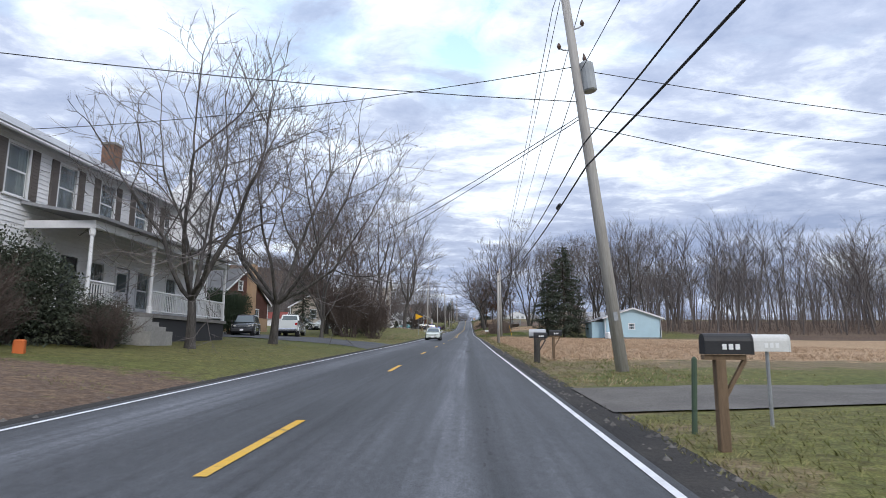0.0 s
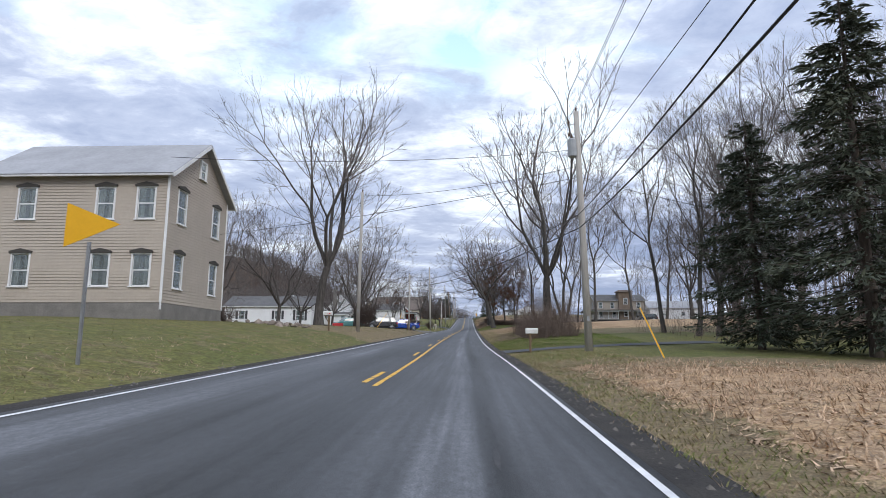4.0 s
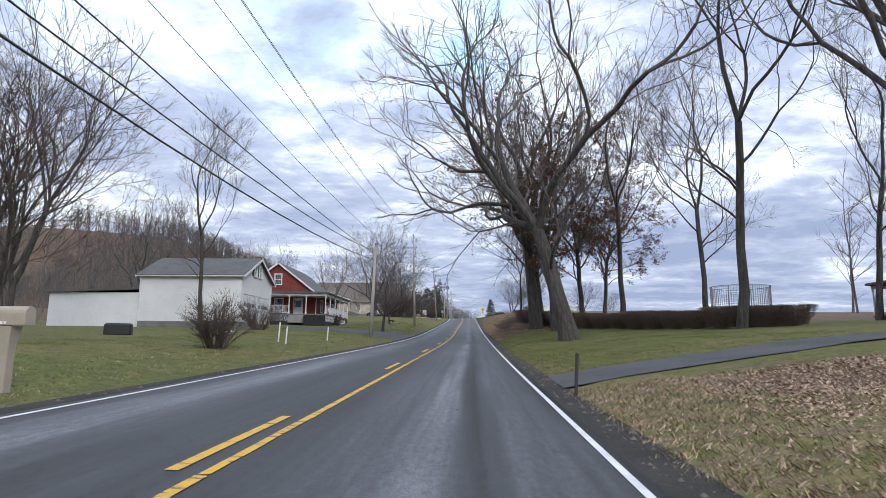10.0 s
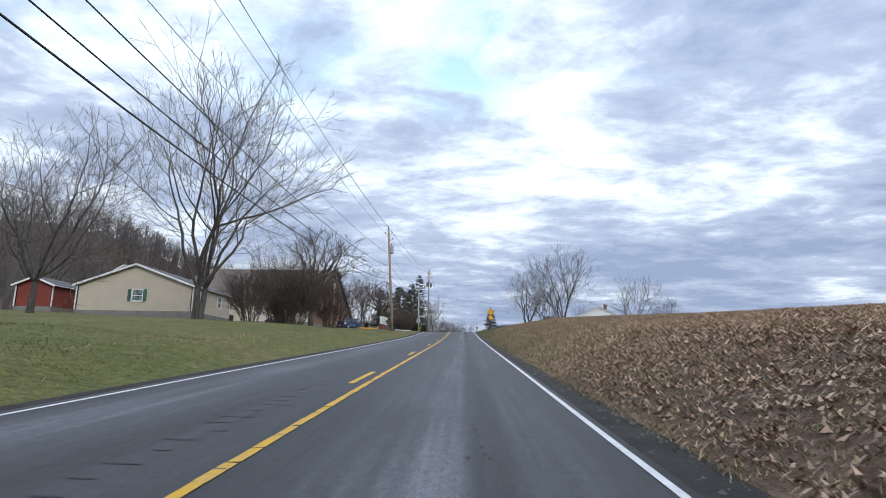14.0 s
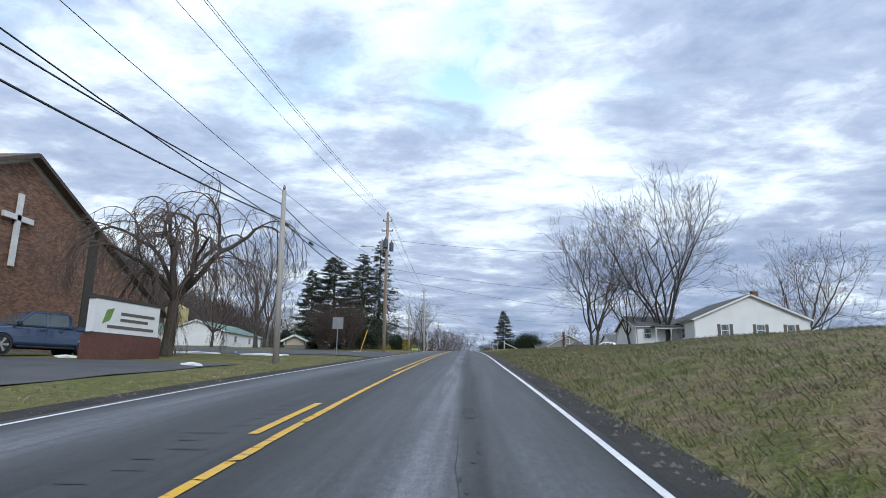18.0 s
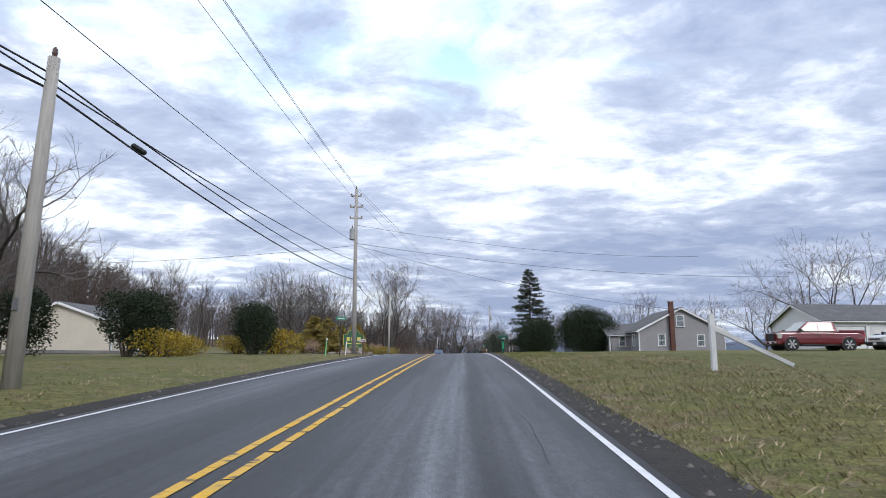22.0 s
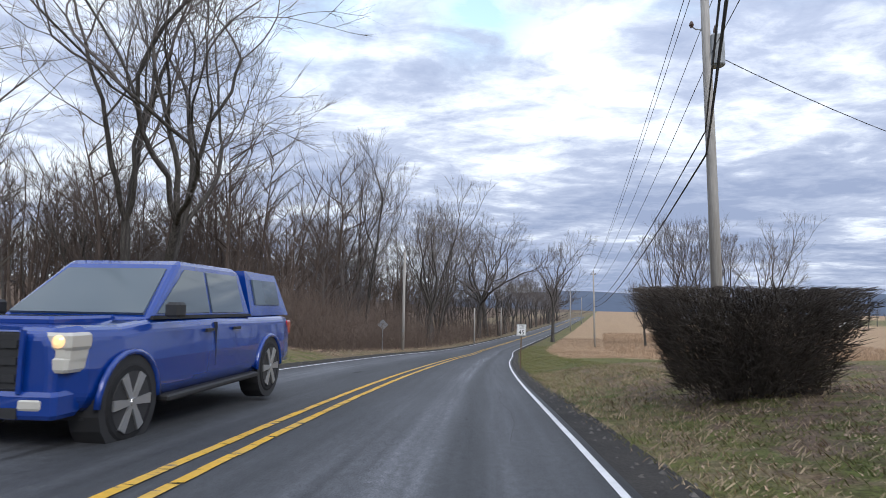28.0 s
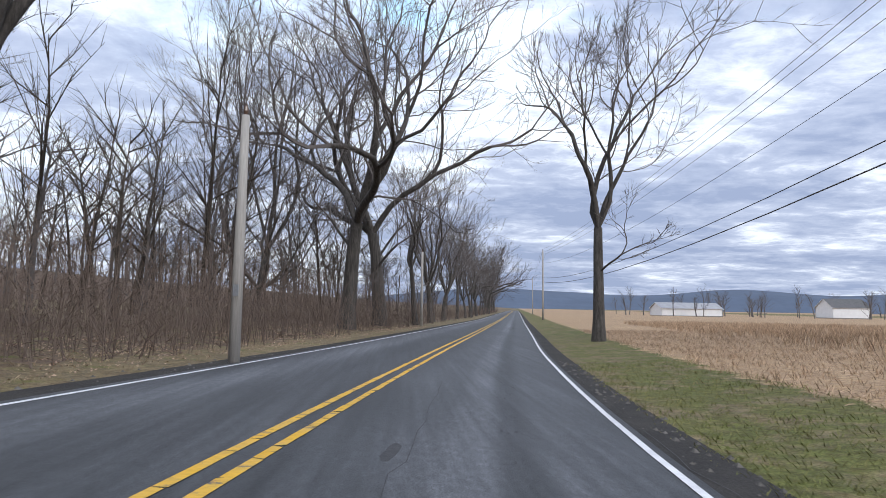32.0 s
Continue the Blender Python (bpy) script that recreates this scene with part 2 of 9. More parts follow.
def road_surface():
    """Asphalt with paler wheel tracks (sky sheen painted in), a dark oil strip and polished streaks along the lanes."""
    m = bpy.data.materials.new("asphalt")
    m.use_nodes = True
    t = m.node_tree
    b, L = t.nodes["Principled BSDF"], t.links.new
    tc = t.nodes.new("ShaderNodeTexCoord")
    at = t.nodes.new("ShaderNodeAttribute")
    at.attribute_name = "lane"

    def nz(scale, stretch, detail=5.0):
        mp = t.nodes.new("ShaderNodeMapping")
        mp.inputs["Scale"].default_value = stretch
        L(tc.outputs["Object"], mp.inputs[0])
        n = t.nodes.new("ShaderNodeTexNoise")
        n.inputs["Scale"].default_value, n.inputs["Detail"].default_value = scale, detail
        L(mp.outputs[0], n.inputs["Vector"])
        return n.outputs[0]

    def op(kind, a, c, d=None):
        n = t.nodes.new("ShaderNodeMath")
        n.operation = kind
        for s, v in zip(n.inputs, (a, c, d)):
            if v is None:
                continue
            if isinstance(v, (int, float)):
                s.default_value = v
            else:
                L(v, s)
        return n.outputs[0]

    def rng(f, lo, hi, a, c):
        n = t.nodes.new("ShaderNodeMapRange")
        for i, v in enumerate((lo, hi, a, c)):
            n.inputs[i + 1].default_value = v
        L(f, n.inputs[0])
        return n.outputs[0]

    wob = op("MULTIPLY_ADD", nz(1.0, (1.2, .10, 1)), 0.36, -0.18)
    lane = op("ADD", at.outputs["Fac"], wob)
    u = rng(lane, -6.0, 2.2, 0.0, 1.0)
    cr = t.nodes.new("ShaderNodeValToRGB")
    # tone across the road; the paler bands hold sky sheen as colour
    wear_sheen_tones = [(-6.0, .28), (-5.4, .34), (-4.75, .60), (-4.35, .62), (-3.9, .42), (-3.2, .33), (-2.9, .36), (-2.35, .34), (-1.75, .32), (-1.2, .44), (-.62, .47), (-.42, .66), (-.12, .66), (.06, .34), (.25, .29), (.55, .47), (1.2, .42), (1.45, .34), (1.75, .20)]
    els = cr.color_ramp.elements
    while len(els) < len(wear_sheen_tones):
        els.new(0.5)
    for e, (p, v) in zip(els, wear_sheen_tones):
        e.position, e.color = (p + 6.0) / 8.2, (v, v, v, 1)
    L(u, cr.inputs[0])
    # the tracks and their painted sheen come and go along the road
    fade = rng(nz(.045, (.2, 1, 1), 3.0), .35, .65, .6, 1.8)
    tone = op("MULTIPLY_ADD", op("SUBTRACT", cr.outputs[0], .46), fade, .40)
    streak = rng(nz(1.0, (7, .16, 1), 4.0), .3, .7, .72, 1.28)
    blotch = rng(nz(.5, (1.0, .35, 1), 6.0), .3, .7, .80, 1.2)
    grain = op('MULTIPLY', rng(nz(60, (1, 1, 1), 3.0), .3, .7, .62, 1.38), rng(nz(9, (1.6, .7, 1), 6.0), .3, .7, .80, 1.2))
    tone = op("MULTIPLY", op("MULTIPLY", tone, streak), op("MULTIPLY", blotch, grain))
    mx = t.nodes.new("ShaderNodeMix")
    mx.data_type = "RGBA"
    mx.inputs[6].default_value, mx.inputs[7].default_value = (0.0, 0.0, 0.0, 1), (0.205, 0.214, 0.236, 1)
    L(tone, mx.inputs[0])
    L(mx.outputs[2], b.inputs["Base Color"])
    L(rng(tone, .2, .8, .62, .9), b.inputs["Roughness"])
    b.inputs["Specular IOR Level"].default_value = 0.32
    bp = t.nodes.new("ShaderNodeBump")
    bp.inputs["Strength"].default_value, bp.inputs["Distance"].default_value = 0.5, 0.01
    L(nz(70, (1, 1, 1), 4.0), bp.inputs["Height"])
    L(bp.outputs[0], b.inputs["Normal"])
    MATS["asphalt"] = m
    return m


M_ASPHALT = road_surface()
M_SHOULDER = material("gravel_shoulder", (0.052, 0.049, 0.048), 0.95, 0.5, 1.0, 0.9, 30, second=(0.075, 0.069, 0.064), fine=30, spec=0.15)
M_LOT = material("old_blacktop", (0.075, 0.077, 0.086), 0.85, 0.35, 0.5, 0.5, 50, second=(0.11, 0.11, 0.115), fine=20)
M_GRAVEL = material("gravel", (0.14, 0.13, 0.12), 0.95, 0.5, 0.8, 0.9, 26, second=(0.2, 0.185, 0.17), fine=26)
M_WHITE_LINE = material("white_road_paint", (0.84, 0.84, 0.86), 0.6, 0.22, 2.0, 0.2, second=(0.68, 0.68, 0.70), worn=(0.66, (0.14, 0.14, 0.145)), stretch=(.6, 1.4, 1))
M_YELLOW_LINE = material("yellow_road_paint", (0.78, 0.45, 0.035), 0.65, 0.3, 2.2, 0.2, second=(0.70, 0.44, 0.10), worn=(0.565, (0.11, 0.11, 0.115)), stretch=(.5, 1.6, 1))
M_GROUND = material("ground_cover", (0.115, 0.135, 0.036), 0.95, 0.35, 0.12, 0.9, 7, second=(0.17, 0.16, 0.06), fine=5,
                    zone=[((0.17, 0.135, 0.085), (0.245, 0.195, 0.125)), ((0.115, 0.08, 0.062), (0.20, 0.143, 0.108)), ((0.36, 0.25, 0.165), (0.46, 0.335, 0.22))])
M_BLADE = material("grass_blades", (0.14, 0.165, 0.045), 0.9, 0.3, 0.8, 0.0, second=(0.25, 0.215, 0.10), island=0.45)
M_LAWN = material("lawn_grass", (0.10, 0.155, 0.032), 0.9, 0.3, 0.8, 0.0, second=(0.175, 0.20, 0.06), island=0.45)
M_BLADE2 = material("grey_green_grass", (0.135, 0.15, 0.085), 0.9, 0.3, 0.8, 0.0, second=(0.22, 0.195, 0.125), island=0.45)
M_STRAW = material("dry_grass", (0.50, 0.39, 0.26), 0.9, 0.4, 0.5, 0.0, second=(0.34, 0.25, 0.165), island=0.45)
M_STALK = material("corn_stalks", (0.58, 0.42, 0.29), 0.9, 0.4, 0.6, 0.0, second=(0.38, 0.26, 0.17), island=0.45)
M_LEAF = material("fallen_leaves", (0.38, 0.245, 0.175), 0.9, 0.35, 1.0, 0.0, second=(0.54, 0.40, 0.30), island=0.45)
M_POLE = material("weathered_pole", (0.48, 0.455, 0.425), 0.9, 0.3, 1.0, 0.5, 30, stretch=(4, 4, 0.25), second=(0.36, 0.335, 0.31))
M_POLE_NEW = material("brown_pole", (0.34, 0.235, 0.165), 0.9, 0.3, 0.4, 0.4, 30, stretch=(3, 3, 0.25), second=(0.36, 0.31, 0.27))
M_WIRE = plain("cable", (0.02, 0.02, 0.022), 0.6)
M_STEEL = material("galvanised_steel", (0.42, 0.43, 0.45), 0.45, 0.2, 3.0, 0.05, metal=0.7)
M_GREYCAN = material("transformer_grey", (0.36, 0.38, 0.40), 0.5, 0.15, 3.0, 0.05)
M_DARKCAN = material("dark_transformer", (0.10, 0.115, 0.12), 0.5, 0.15, 3.0, 0.05)
M_PORC = plain("brown_porcelain", (0.09, 0.05, 0.035), 0.25)
M_GLASS = plain("window_glass", (0.62, 0.70, 0.72), 0.03, 0.0, 0.0, 0.85)
# near-black colour that stands in for the shade of unlit spaces
M_ROOMSHADE = plain("dark_room", (0.03, 0.03, 0.033), 0.9)
M_CURTAIN = material("curtain", (0.36, 0.35, 0.33), 0.95, 0.2, 4, 0.1, stretch=(8, 8, 0.5))
M_WHITE = material("white_paint", (0.80, 0.80, 0.81), 0.6, 0.08, 1.2, 0.1, second=(0.66, 0.66, 0.67))
M_SIDING = material("white_siding", (0.80, 0.80, 0.81), 0.6, 0.08, 0.7, 0.1, second=(0.73, 0.73, 0.74))
M_BEIGE = material("beige_siding", (0.46, 0.40, 0.34), 0.65, 0.1, 0.7, 0.1, second=(0.42, 0.365, 0.31))
M_TAN = material("tan_siding", (0.52, 0.45, 0.36), 0.65, 0.1, 0.7, 0.1)
M_GREYSIDE = material("grey_siding", (0.30, 0.29, 0.30), 0.65, 0.1, 0.7, 0.1)
M_LBLUE = material("light_blue_metal", (0.42, 0.58, 0.66), 0.5, 0.08, 0.6, 0.05)
M_CREAM = material("cream_siding", (0.62, 0.56, 0.47), 0.65, 0.1, 0.7, 0.1)
M_REDSIDE = material("red_siding", (0.24, 0.055, 0.04), 0.7, 0.25, 0.8, 0.15)
M_BROWNSIDE = material("brown_shingle_siding", (0.16, 0.075, 0.06), 0.8, 0.3, 0.8, 0.3)
M_BRICK = material("brick", (0.30, 0.17, 0.115), 0.9, 0.35, 1.5, 0.5, 40, second=(0.22, 0.12, 0.085), per_object=0.3)
M_BRICKWORK = material("brickwork", (0.34, 0.205, 0.145), 0.9, 0.35, 1.5, 0.5, 40, second=(0.25, 0.145, 0.105), island=0.35)
M_TAR = material("road_tar", (0.05, 0.051, 0.055), 0.75, 0.4, 3.0, 0.4, 40, second=(0.075, 0.075, 0.08))
M_MORTAR = material("mortar", (0.30, 0.235, 0.19), 0.95, 0.2, 2.0, 0.4)
M_ROOF = material("grey_shingles", (0.12, 0.12, 0.125), 0.95, 0.35, 1.2, 0.6, 18, second=(0.16, 0.158, 0.16), fine=8)
M_ROOFBR = material("brown_shingles", (0.155, 0.125, 0.11), 0.95, 0.3, 1.2, 0.6, 18, second=(0.19, 0.155, 0.135), fine=8)
M_ROOFGR = material("green_roof", (0.17, 0.27, 0.235), 0.8, 0.2, 0.8, 0.2)
M_TINROOF = material("pale_metal_roof", (0.40, 0.40, 0.42), 0.5, 0.2, 0.6, 0.1, metal=0.2)
M_FOUND = material("block_foundation", (0.25, 0.235, 0.22), 0.95, 0.25, 1.5, 0.4)
M_CONC = material("concrete", (0.36, 0.35, 0.33), 0.9, 0.25, 1.0, 0.4)
M_SHUTTER = plain("dark_shutter", (0.045, 0.045, 0.05), 0.6)
M_GSHUTTER = plain("grey_shutter", (0.115, 0.10, 0.09), 0.6)
M_BLACKTRIM = plain("black_trim", (0.02, 0.02, 0.022), 0.5)
M_STONE = material("field_stone", (0.22, 0.18, 0.155), 0.9, 0.4, 1.6, 0.6, 20, second=(0.31, 0.26, 0.225), per_object=0.35)
M_YSIGN = material("yellow_sign", (0.80, 0.42, 0.02), 0.5, 0.06, 2.0, 0.0)
M_WSIGN = material("white_sign", (0.78, 0.78, 0.78), 0.5, 0.06, 2.0, 0.0)
M_BLACK = plain("black_paint", (0.015, 0.015, 0.015), 0.6)
M_MBOX = material("black_mailbox", (0.03, 0.03, 0.033), 0.45, 0.2, 5, 0.05)
M_MGREEN = material("green_mailbox", (0.02, 0.085, 0.065), 0.5, 0.15, 5, 0.05)
M_MSILVER = material("silver_mailbox", (0.52, 0.53, 0.55), 0.4, 0.15, 5, 0.05, metal=0.5)
M_MWHITE = material("white_mailbox", (0.68, 0.67, 0.65), 0.5, 0.12, 5, 0.05)
M_MTAN = material("tan_mailbox", (0.42, 0.37, 0.30), 0.6, 0.12, 5, 0.05)
M_RED = plain("red_flag", (0.55, 0.03, 0.04), 0.5)
M_WOODPOST = material("wood_post", (0.22, 0.15, 0.095), 0.9, 0.35, 3.0, 0.5, 30, stretch=(4, 4, 0.4))
M_LOG = material("weathered_log", (0.26, 0.215, 0.175), 0.95, 0.4, 2.0, 0.6, 20)
M_TYRE = material("tyre_rubber", (0.022, 0.022, 0.024), 0.85, 0.2, 6, 0.1)
M_RIM = plain("alloy_rim", (0.52, 0.53, 0.55), 0.35, 0.8)
M_CARGLASS = plain("car_glass", (0.085, 0.11, 0.12), 0.04, 0.0, 0.6)
M_PLASTIC = plain("black_plastic", (0.025, 0.025, 0.027), 0.6)
M_LAMP = plain("headlamp_lens", (0.55, 0.53, 0.48), 0.1, 0.0, 1.0)
M_LAMPON = plain("lit_headlamp", (1.0, 0.62, 0.30), 0.1, 0.0, 1.0, 0.0, 0.9)
M_TAIL = plain("tail_lamp", (0.35, 0.01, 0.012), 0.2, 0.0, 1.0)
M_CHROME = plain("chrome", (0.7, 0.7, 0.72), 0.15, 1.0)
M_SNOW = material("old_snow", (0.75, 0.77, 0.80), 0.8, 0.1, 3, 0.4)
# distance haze over the wooded ridge is put into this base colour
M_HAZED_HILL = material("distant_ridge", (0.10, 0.13, 0.19), 1.0, 0.15, 0.003, 0.0)
M_DARKPOST = plain("dark_post", (0.05, 0.045, 0.04), 0.8)


def paint(name, c):
    return plain("car_paint_" + name, c, 0.24, 0.1, 1.0)


# ---- building helpers ----
class Mesher:
    """Gathers simple solids into one mesh."""

    def __init__(self):
        self.v, self.f = [], []

    def add(self, verts, faces):
        n = len(self.v)
        self.v.extend(verts)
        self.f.extend([tuple(i + n for i in f) for f in faces])
        return self

    def box(self, x0, y0, z0, x1, y1, z1, m=None):
        vs = [(x, y, z) for z in (z0, z1) for y in (y0, y1) for x in (x0, x1)]
        if m is not None:
            vs = [tuple(m @ Vector(v)) for v in vs]
        return self.add(vs, [(0, 2, 3, 1), (4, 5, 7, 6), (0, 1, 5, 4), (2, 6, 7, 3), (0, 4, 6, 2), (1, 3, 7, 5)])

    def bevel_box(self, x0, y0, z0, x1, y1, z1, b, m=None):
        """A box with its upright and top edges cut back by b."""
        def ring(i, z):
            return [(x0 + b + i, y0 + i, z), (x1 - b - i, y0 + i, z), (x1 - i, y0 + b + i, z), (x1 - i, y1 - b - i, z), (x1 - b - i, y1 - i, z), (x0 + b + i, y1 - i, z), (x0 + i, y1 - b - i, z), (x0 + i, y0 + b + i, z)]
        vs = ring(b * 0.5, z0) + ring(0, z0 + b) + ring(0, z1 - b) + ring(b * 0.7, z1)
        if m is not None:
            vs = [tuple(m @ Vector(v)) for v in vs]
        fs = [tuple(range(7, -1, -1)), tuple(range(24, 32))]
        for k in range(3):
            for i in range(8):
                j = (i + 1) % 8
                fs.append((8 * k + i, 8 * k + j, 8 * k + 8 + j, 8 * k + 8 + i))
        return self.add(vs, fs)

    def tube(self, pts, radii, sides=8, caps=True):
        pts = [Vector(p) for p in pts]
        if isinstance(radii, (int, float)):
            radii = [radii] * len(pts)
        n, vs, fs = len(pts), [], []
        side = None
        for i, p in enumerate(pts):
            d = (pts[min(i + 1, n - 1)] - pts[max(i - 1, 0)]).normalized()
            if side is None or abs(side.dot(d)) > 0.95:
                side = d.orthogonal().normalized()
            side = (side - d * side.dot(d)).normalized()
            o = d.cross(side)
            for k in range(sides):
                a = 2 * math.pi * k / sides
                vs.append(tuple(p + (side * math.cos(a) + o * math.sin(a)) * radii[i]))
        for i in range(n - 1):
            for k in range(sides):
                j = (k + 1) % sides
                fs.append((i * sides + k, i * sides + j, (i + 1) * sides + j, (i + 1) * sides + k))
        if caps:
            fs.append(tuple(range(sides - 1, -1, -1)))
            fs.append(tuple(range((n - 1) * sides, n * sides)))
        return self.add(vs, fs)

    def cone(self, p, q, r):
        """A thin three-sided twig that runs out to a point."""
        d = (q - p).normalized()
        a = d.orthogonal().normalized() * r
        b = d.cross(a)
        c, e = p - a * 0.5, b * 0.866
        return self.add([tuple(p + a), tuple(c + e), tuple(c - e), tuple(q)], [(0, 1, 3), (1, 2, 3), (2, 0, 3)])

    def prism(self, outline, y0, y1, m=None):
        """An outline in x and z, drawn out from y0 to y1."""
        n = len(outline)
        vs = [(x, y0, z) for x, z in outline] + [(x, y1, z) for x, z in outline]
        if m is not None:
            vs = [tuple(m @ Vector(v)) for v in vs]
        fs = [tuple(range(n)), tuple(range(2 * n - 1, n - 1, -1))]
        fs += [(i, n + i, n + (i + 1) % n, (i + 1) % n) for i in range(n)]
        return self.add(vs, fs)

    def loft(self, rings, close=True):
        n, vs, fs = len(rings[0]), [], []
        for r in rings:
            vs += [tuple(p) for p in r]
        for i in range(len(rings) - 1):
            for k in range(n):
                j = (k + 1) % n
                fs.append((i * n + k, i * n + j, (i + 1) * n + j, (i + 1) * n + k))
        if close:
            fs.append(tuple(range(n - 1, -1, -1)))
            fs.append(tuple(range((len(rings) - 1) * n, len(rings) * n)))
        return self.add(vs, fs)

    def mesh(self, name, smooth=False):
        me = bpy.data.meshes.new(name)
        me.from_pydata(self.v, [], self.f)
        me.validate()
        if smooth:
            me.polygons.foreach_set("use_smooth", [True] * len(me.polygons))
        return me


def part(name, mb, mat, parent=None, label="", smooth=False, fix=True):
    """One mesh object under a thing or a part."""
    me = mb.mesh(name, smooth) if isinstance(mb, Mesher) else mb
    if fix and isinstance(mb, Mesher) and len(me.polygons) < 4000:
        bm = bmesh.new()
        bm.from_mesh(me)
        bmesh.ops.recalc_face_normals(bm, faces=bm.faces)
        bm.to_mesh(me)
        bm.free()
    if not me.materials:
        me.materials.append(mat)
    ob = new(name, me)
    if parent is not None:
        ob.parent = parent
    if label:
        tagged(ob, label)
    return ob


def thing(name, label, category, m, group=""):
    """An empty at a thing's base, to hold its parts."""
    ob = new(name)
    ob.empty_display_size = 0.2
    ob.matrix_basis = m
    return tagged(ob, label, category, group)


def box_part(name, x0, y0, z0, x1, y1, z1, mat, parent, label=""):
    return part(name, Mesher().box(x0, y0, z0, x1, y1, z1), mat, parent, label, fix=False)


# ---- the road's line and the lie of the land ----
def smooth_table(step, start, values):
    """A smooth curve through evenly spaced values."""
    def at(y):
        u = min(max((y - start) / step, 0.0), len(values) - 1.001)
        i = int(u)
        f = u - i
        a, b, c, d = (values[min(max(k, 0), len(values) - 1)] for k in (i - 1, i, i + 1, i + 2))
        return b + 0.5 * f * (c - a + f * (2 * a - 5 * b + 4 * c - d + f * (3 * (b - c) + d - a)))
    return at


ROAD_Z = smooth_table(20, -60, [-1.47, -0.98, -0.49, 0.0, 0.53, 1.01, 1.47, 1.96, 2.48, 3.04, 3.68, 4.36, 5.0, 5.64, 6.31, 7.05, 7.92, 9.01, 10.29, 11.6, 12.97, 14.41, 15.79, 16.94, 17.9, 18.76, 19.56, 20.17, 20.4, 20.37, 20.13, 19.63, 18.75, 17.55, 16.32, 15.4, 15.0, 14.85, 14.75, 14.65, 14.6, 14.6, 14.6, 14.6, 14.6])
ROAD_X = smooth_table(20, -60, [0, 0, 0, .05, -.05, -.15, -.1, 0, 0, -.25, -.35, -.3, -.22, -.2, -.14, .02, .1, .06, .05, .06, .06, -.02, -.06, .03, .1, .1, .14, .15, -.1, -.35, -.5, -.68, -.7, -.2, .75, 2.0, 4.95, 8.65, 12.4, 16.1, 19.9, 23.6, 27.4, 31.1, 34.9, 38.6, 42.3, 46.1, 49.8])
BANK = smooth_table(50, -50, [.01, .01, .012, .048, .045, .022, .013, .012, .012, -.022, -.005, -.025, .01, .065, .04, .02, 0, 0])


LEVEL = smooth_table(20, 6, [0, 0, 0, 0, 0, 0, 0, -.01, .01, .01, .01, .01, 0, .03, .08, .05, 0, -.02, .10, -.02, -.04, -.03, .02, .035, -.02, -.17, -.12, -.05, .02, -.12, -.08, .04, 0, 0])
SHIFT = smooth_table(20, 6, [.03, .03, .08, .05, .03, .01, -.02, .01, -.01, .01, .05, .04, .02, .04, 0, 0, 0, -.01, -.03, -.05, -.075, -.06, -.025, .03, 0, -.14, -.13, -.1, -.04, -.11, -.17, -.05, -.28, -.28])


def road_end(y):
    """Past the last station the road runs on straight."""
    return max(y - 899.9, 0.0) * 0.187


def road_x(y):
    return ROAD_X(y) + SHIFT(y) + road_end(y)


def road_z(l, y):
    return ROAD_Z(y) + LEVEL(y) - BANK(y) * l


RIGHT_L = (2.2, 3.2, 5.0, 10.0, 20.0, 40.0, 100.0)
RIGHT_A = {-60: (0, .05, .1, .1, 0, 0), 20: (.03, .1, .15, .1, 0, 0), 60: (.05, .1, .05, 0, 0, 0), 100: (.1, .3, .3, .1, 0, 0), 118: (.05, .2, .4, .6, .8, .8),
           132: (.1, .4, .8, 1.0, 1.2, 1.5), 150: (.2, .6, 1.0, 1.3, 1.7, 2.0), 180: (.2, .5, 1.1, 1.7, 2.6, 3.0), 215: (.2, .4, 1.0, 1.9, 2.7, 3.3),
           235: (.1, .3, .9, 1.7, 2.4, 3.3), 250: (.2, .7, 1.2, 1.6, 2.3, 3.2), 264: (.6, 1.6, 1.9, 2.0, 2.4, 3.0), 284: (.5, 1.25, 1.7, 2.0, 2.5, 3.1)}
RIGHT_B = {305: (.45, 1.1, 1.85, 2.6, 3.0, 3.2), 345: (.5, 1.2, 2.2, 2.8, 3.0, 3.0), 375: (.3, .7, 1.4, 1.9, 2.0, 2.0), 400: (.15, .4, .8, 1.0, 1.1, 1.3), 430: (.1, .3, .5, .6, .6, .8),
           455: (.1, .3, .5, .7, .8, .9), 480: (.05, .1, .2, .4, .7, .8), 510: (0, .05, .1, .2, .4, .4), 545: (.05, .1, .15, .1, .1, 0), 565: (.1, .4, .7, .8, .6, .2),
           580: (.15, .5, .9, 1.2, 1.2, .8), 597: (.1, .45, .6, .4, .2, 0), 620: (.05, .25, .35, .3, .2, .2), 660: (0, .1, .1, .2, .1, .1), 940: (0, .1, .1, .1, 0, 0)}
LEFT_L = (6.0, 6.6, 8.0, 13.0, 22.0, 45.0, 120.0)
LEFT_A = {-60: (.05, .2, .4, .6, .8, 1), 25: (.1, .3, .7, .9, 1, 1), 50: (.05, .2, .5, .8, 1.2, 1.6), 75: (.05, .3, .9, .9, 1, 1.5), 110: (.1, .6, 1.3, 1.5, 1.6, 1.8),
          126: (.1, .6, 1.2, 1.2, 1.2, 1), 150: (.15, .6, 1, 1.0, 1, 1), 180: (.05, .2, .45, .8, .9, .9), 205: (.05, .2, .5, .7, .9, .9), 250: (.05, .3, .7, .9, 1, 1),
          270: (.1, .4, .7, 1, 1.1, 1.2), 290: (.1, .5, .9, 1.1, 1.6, 1.8)}
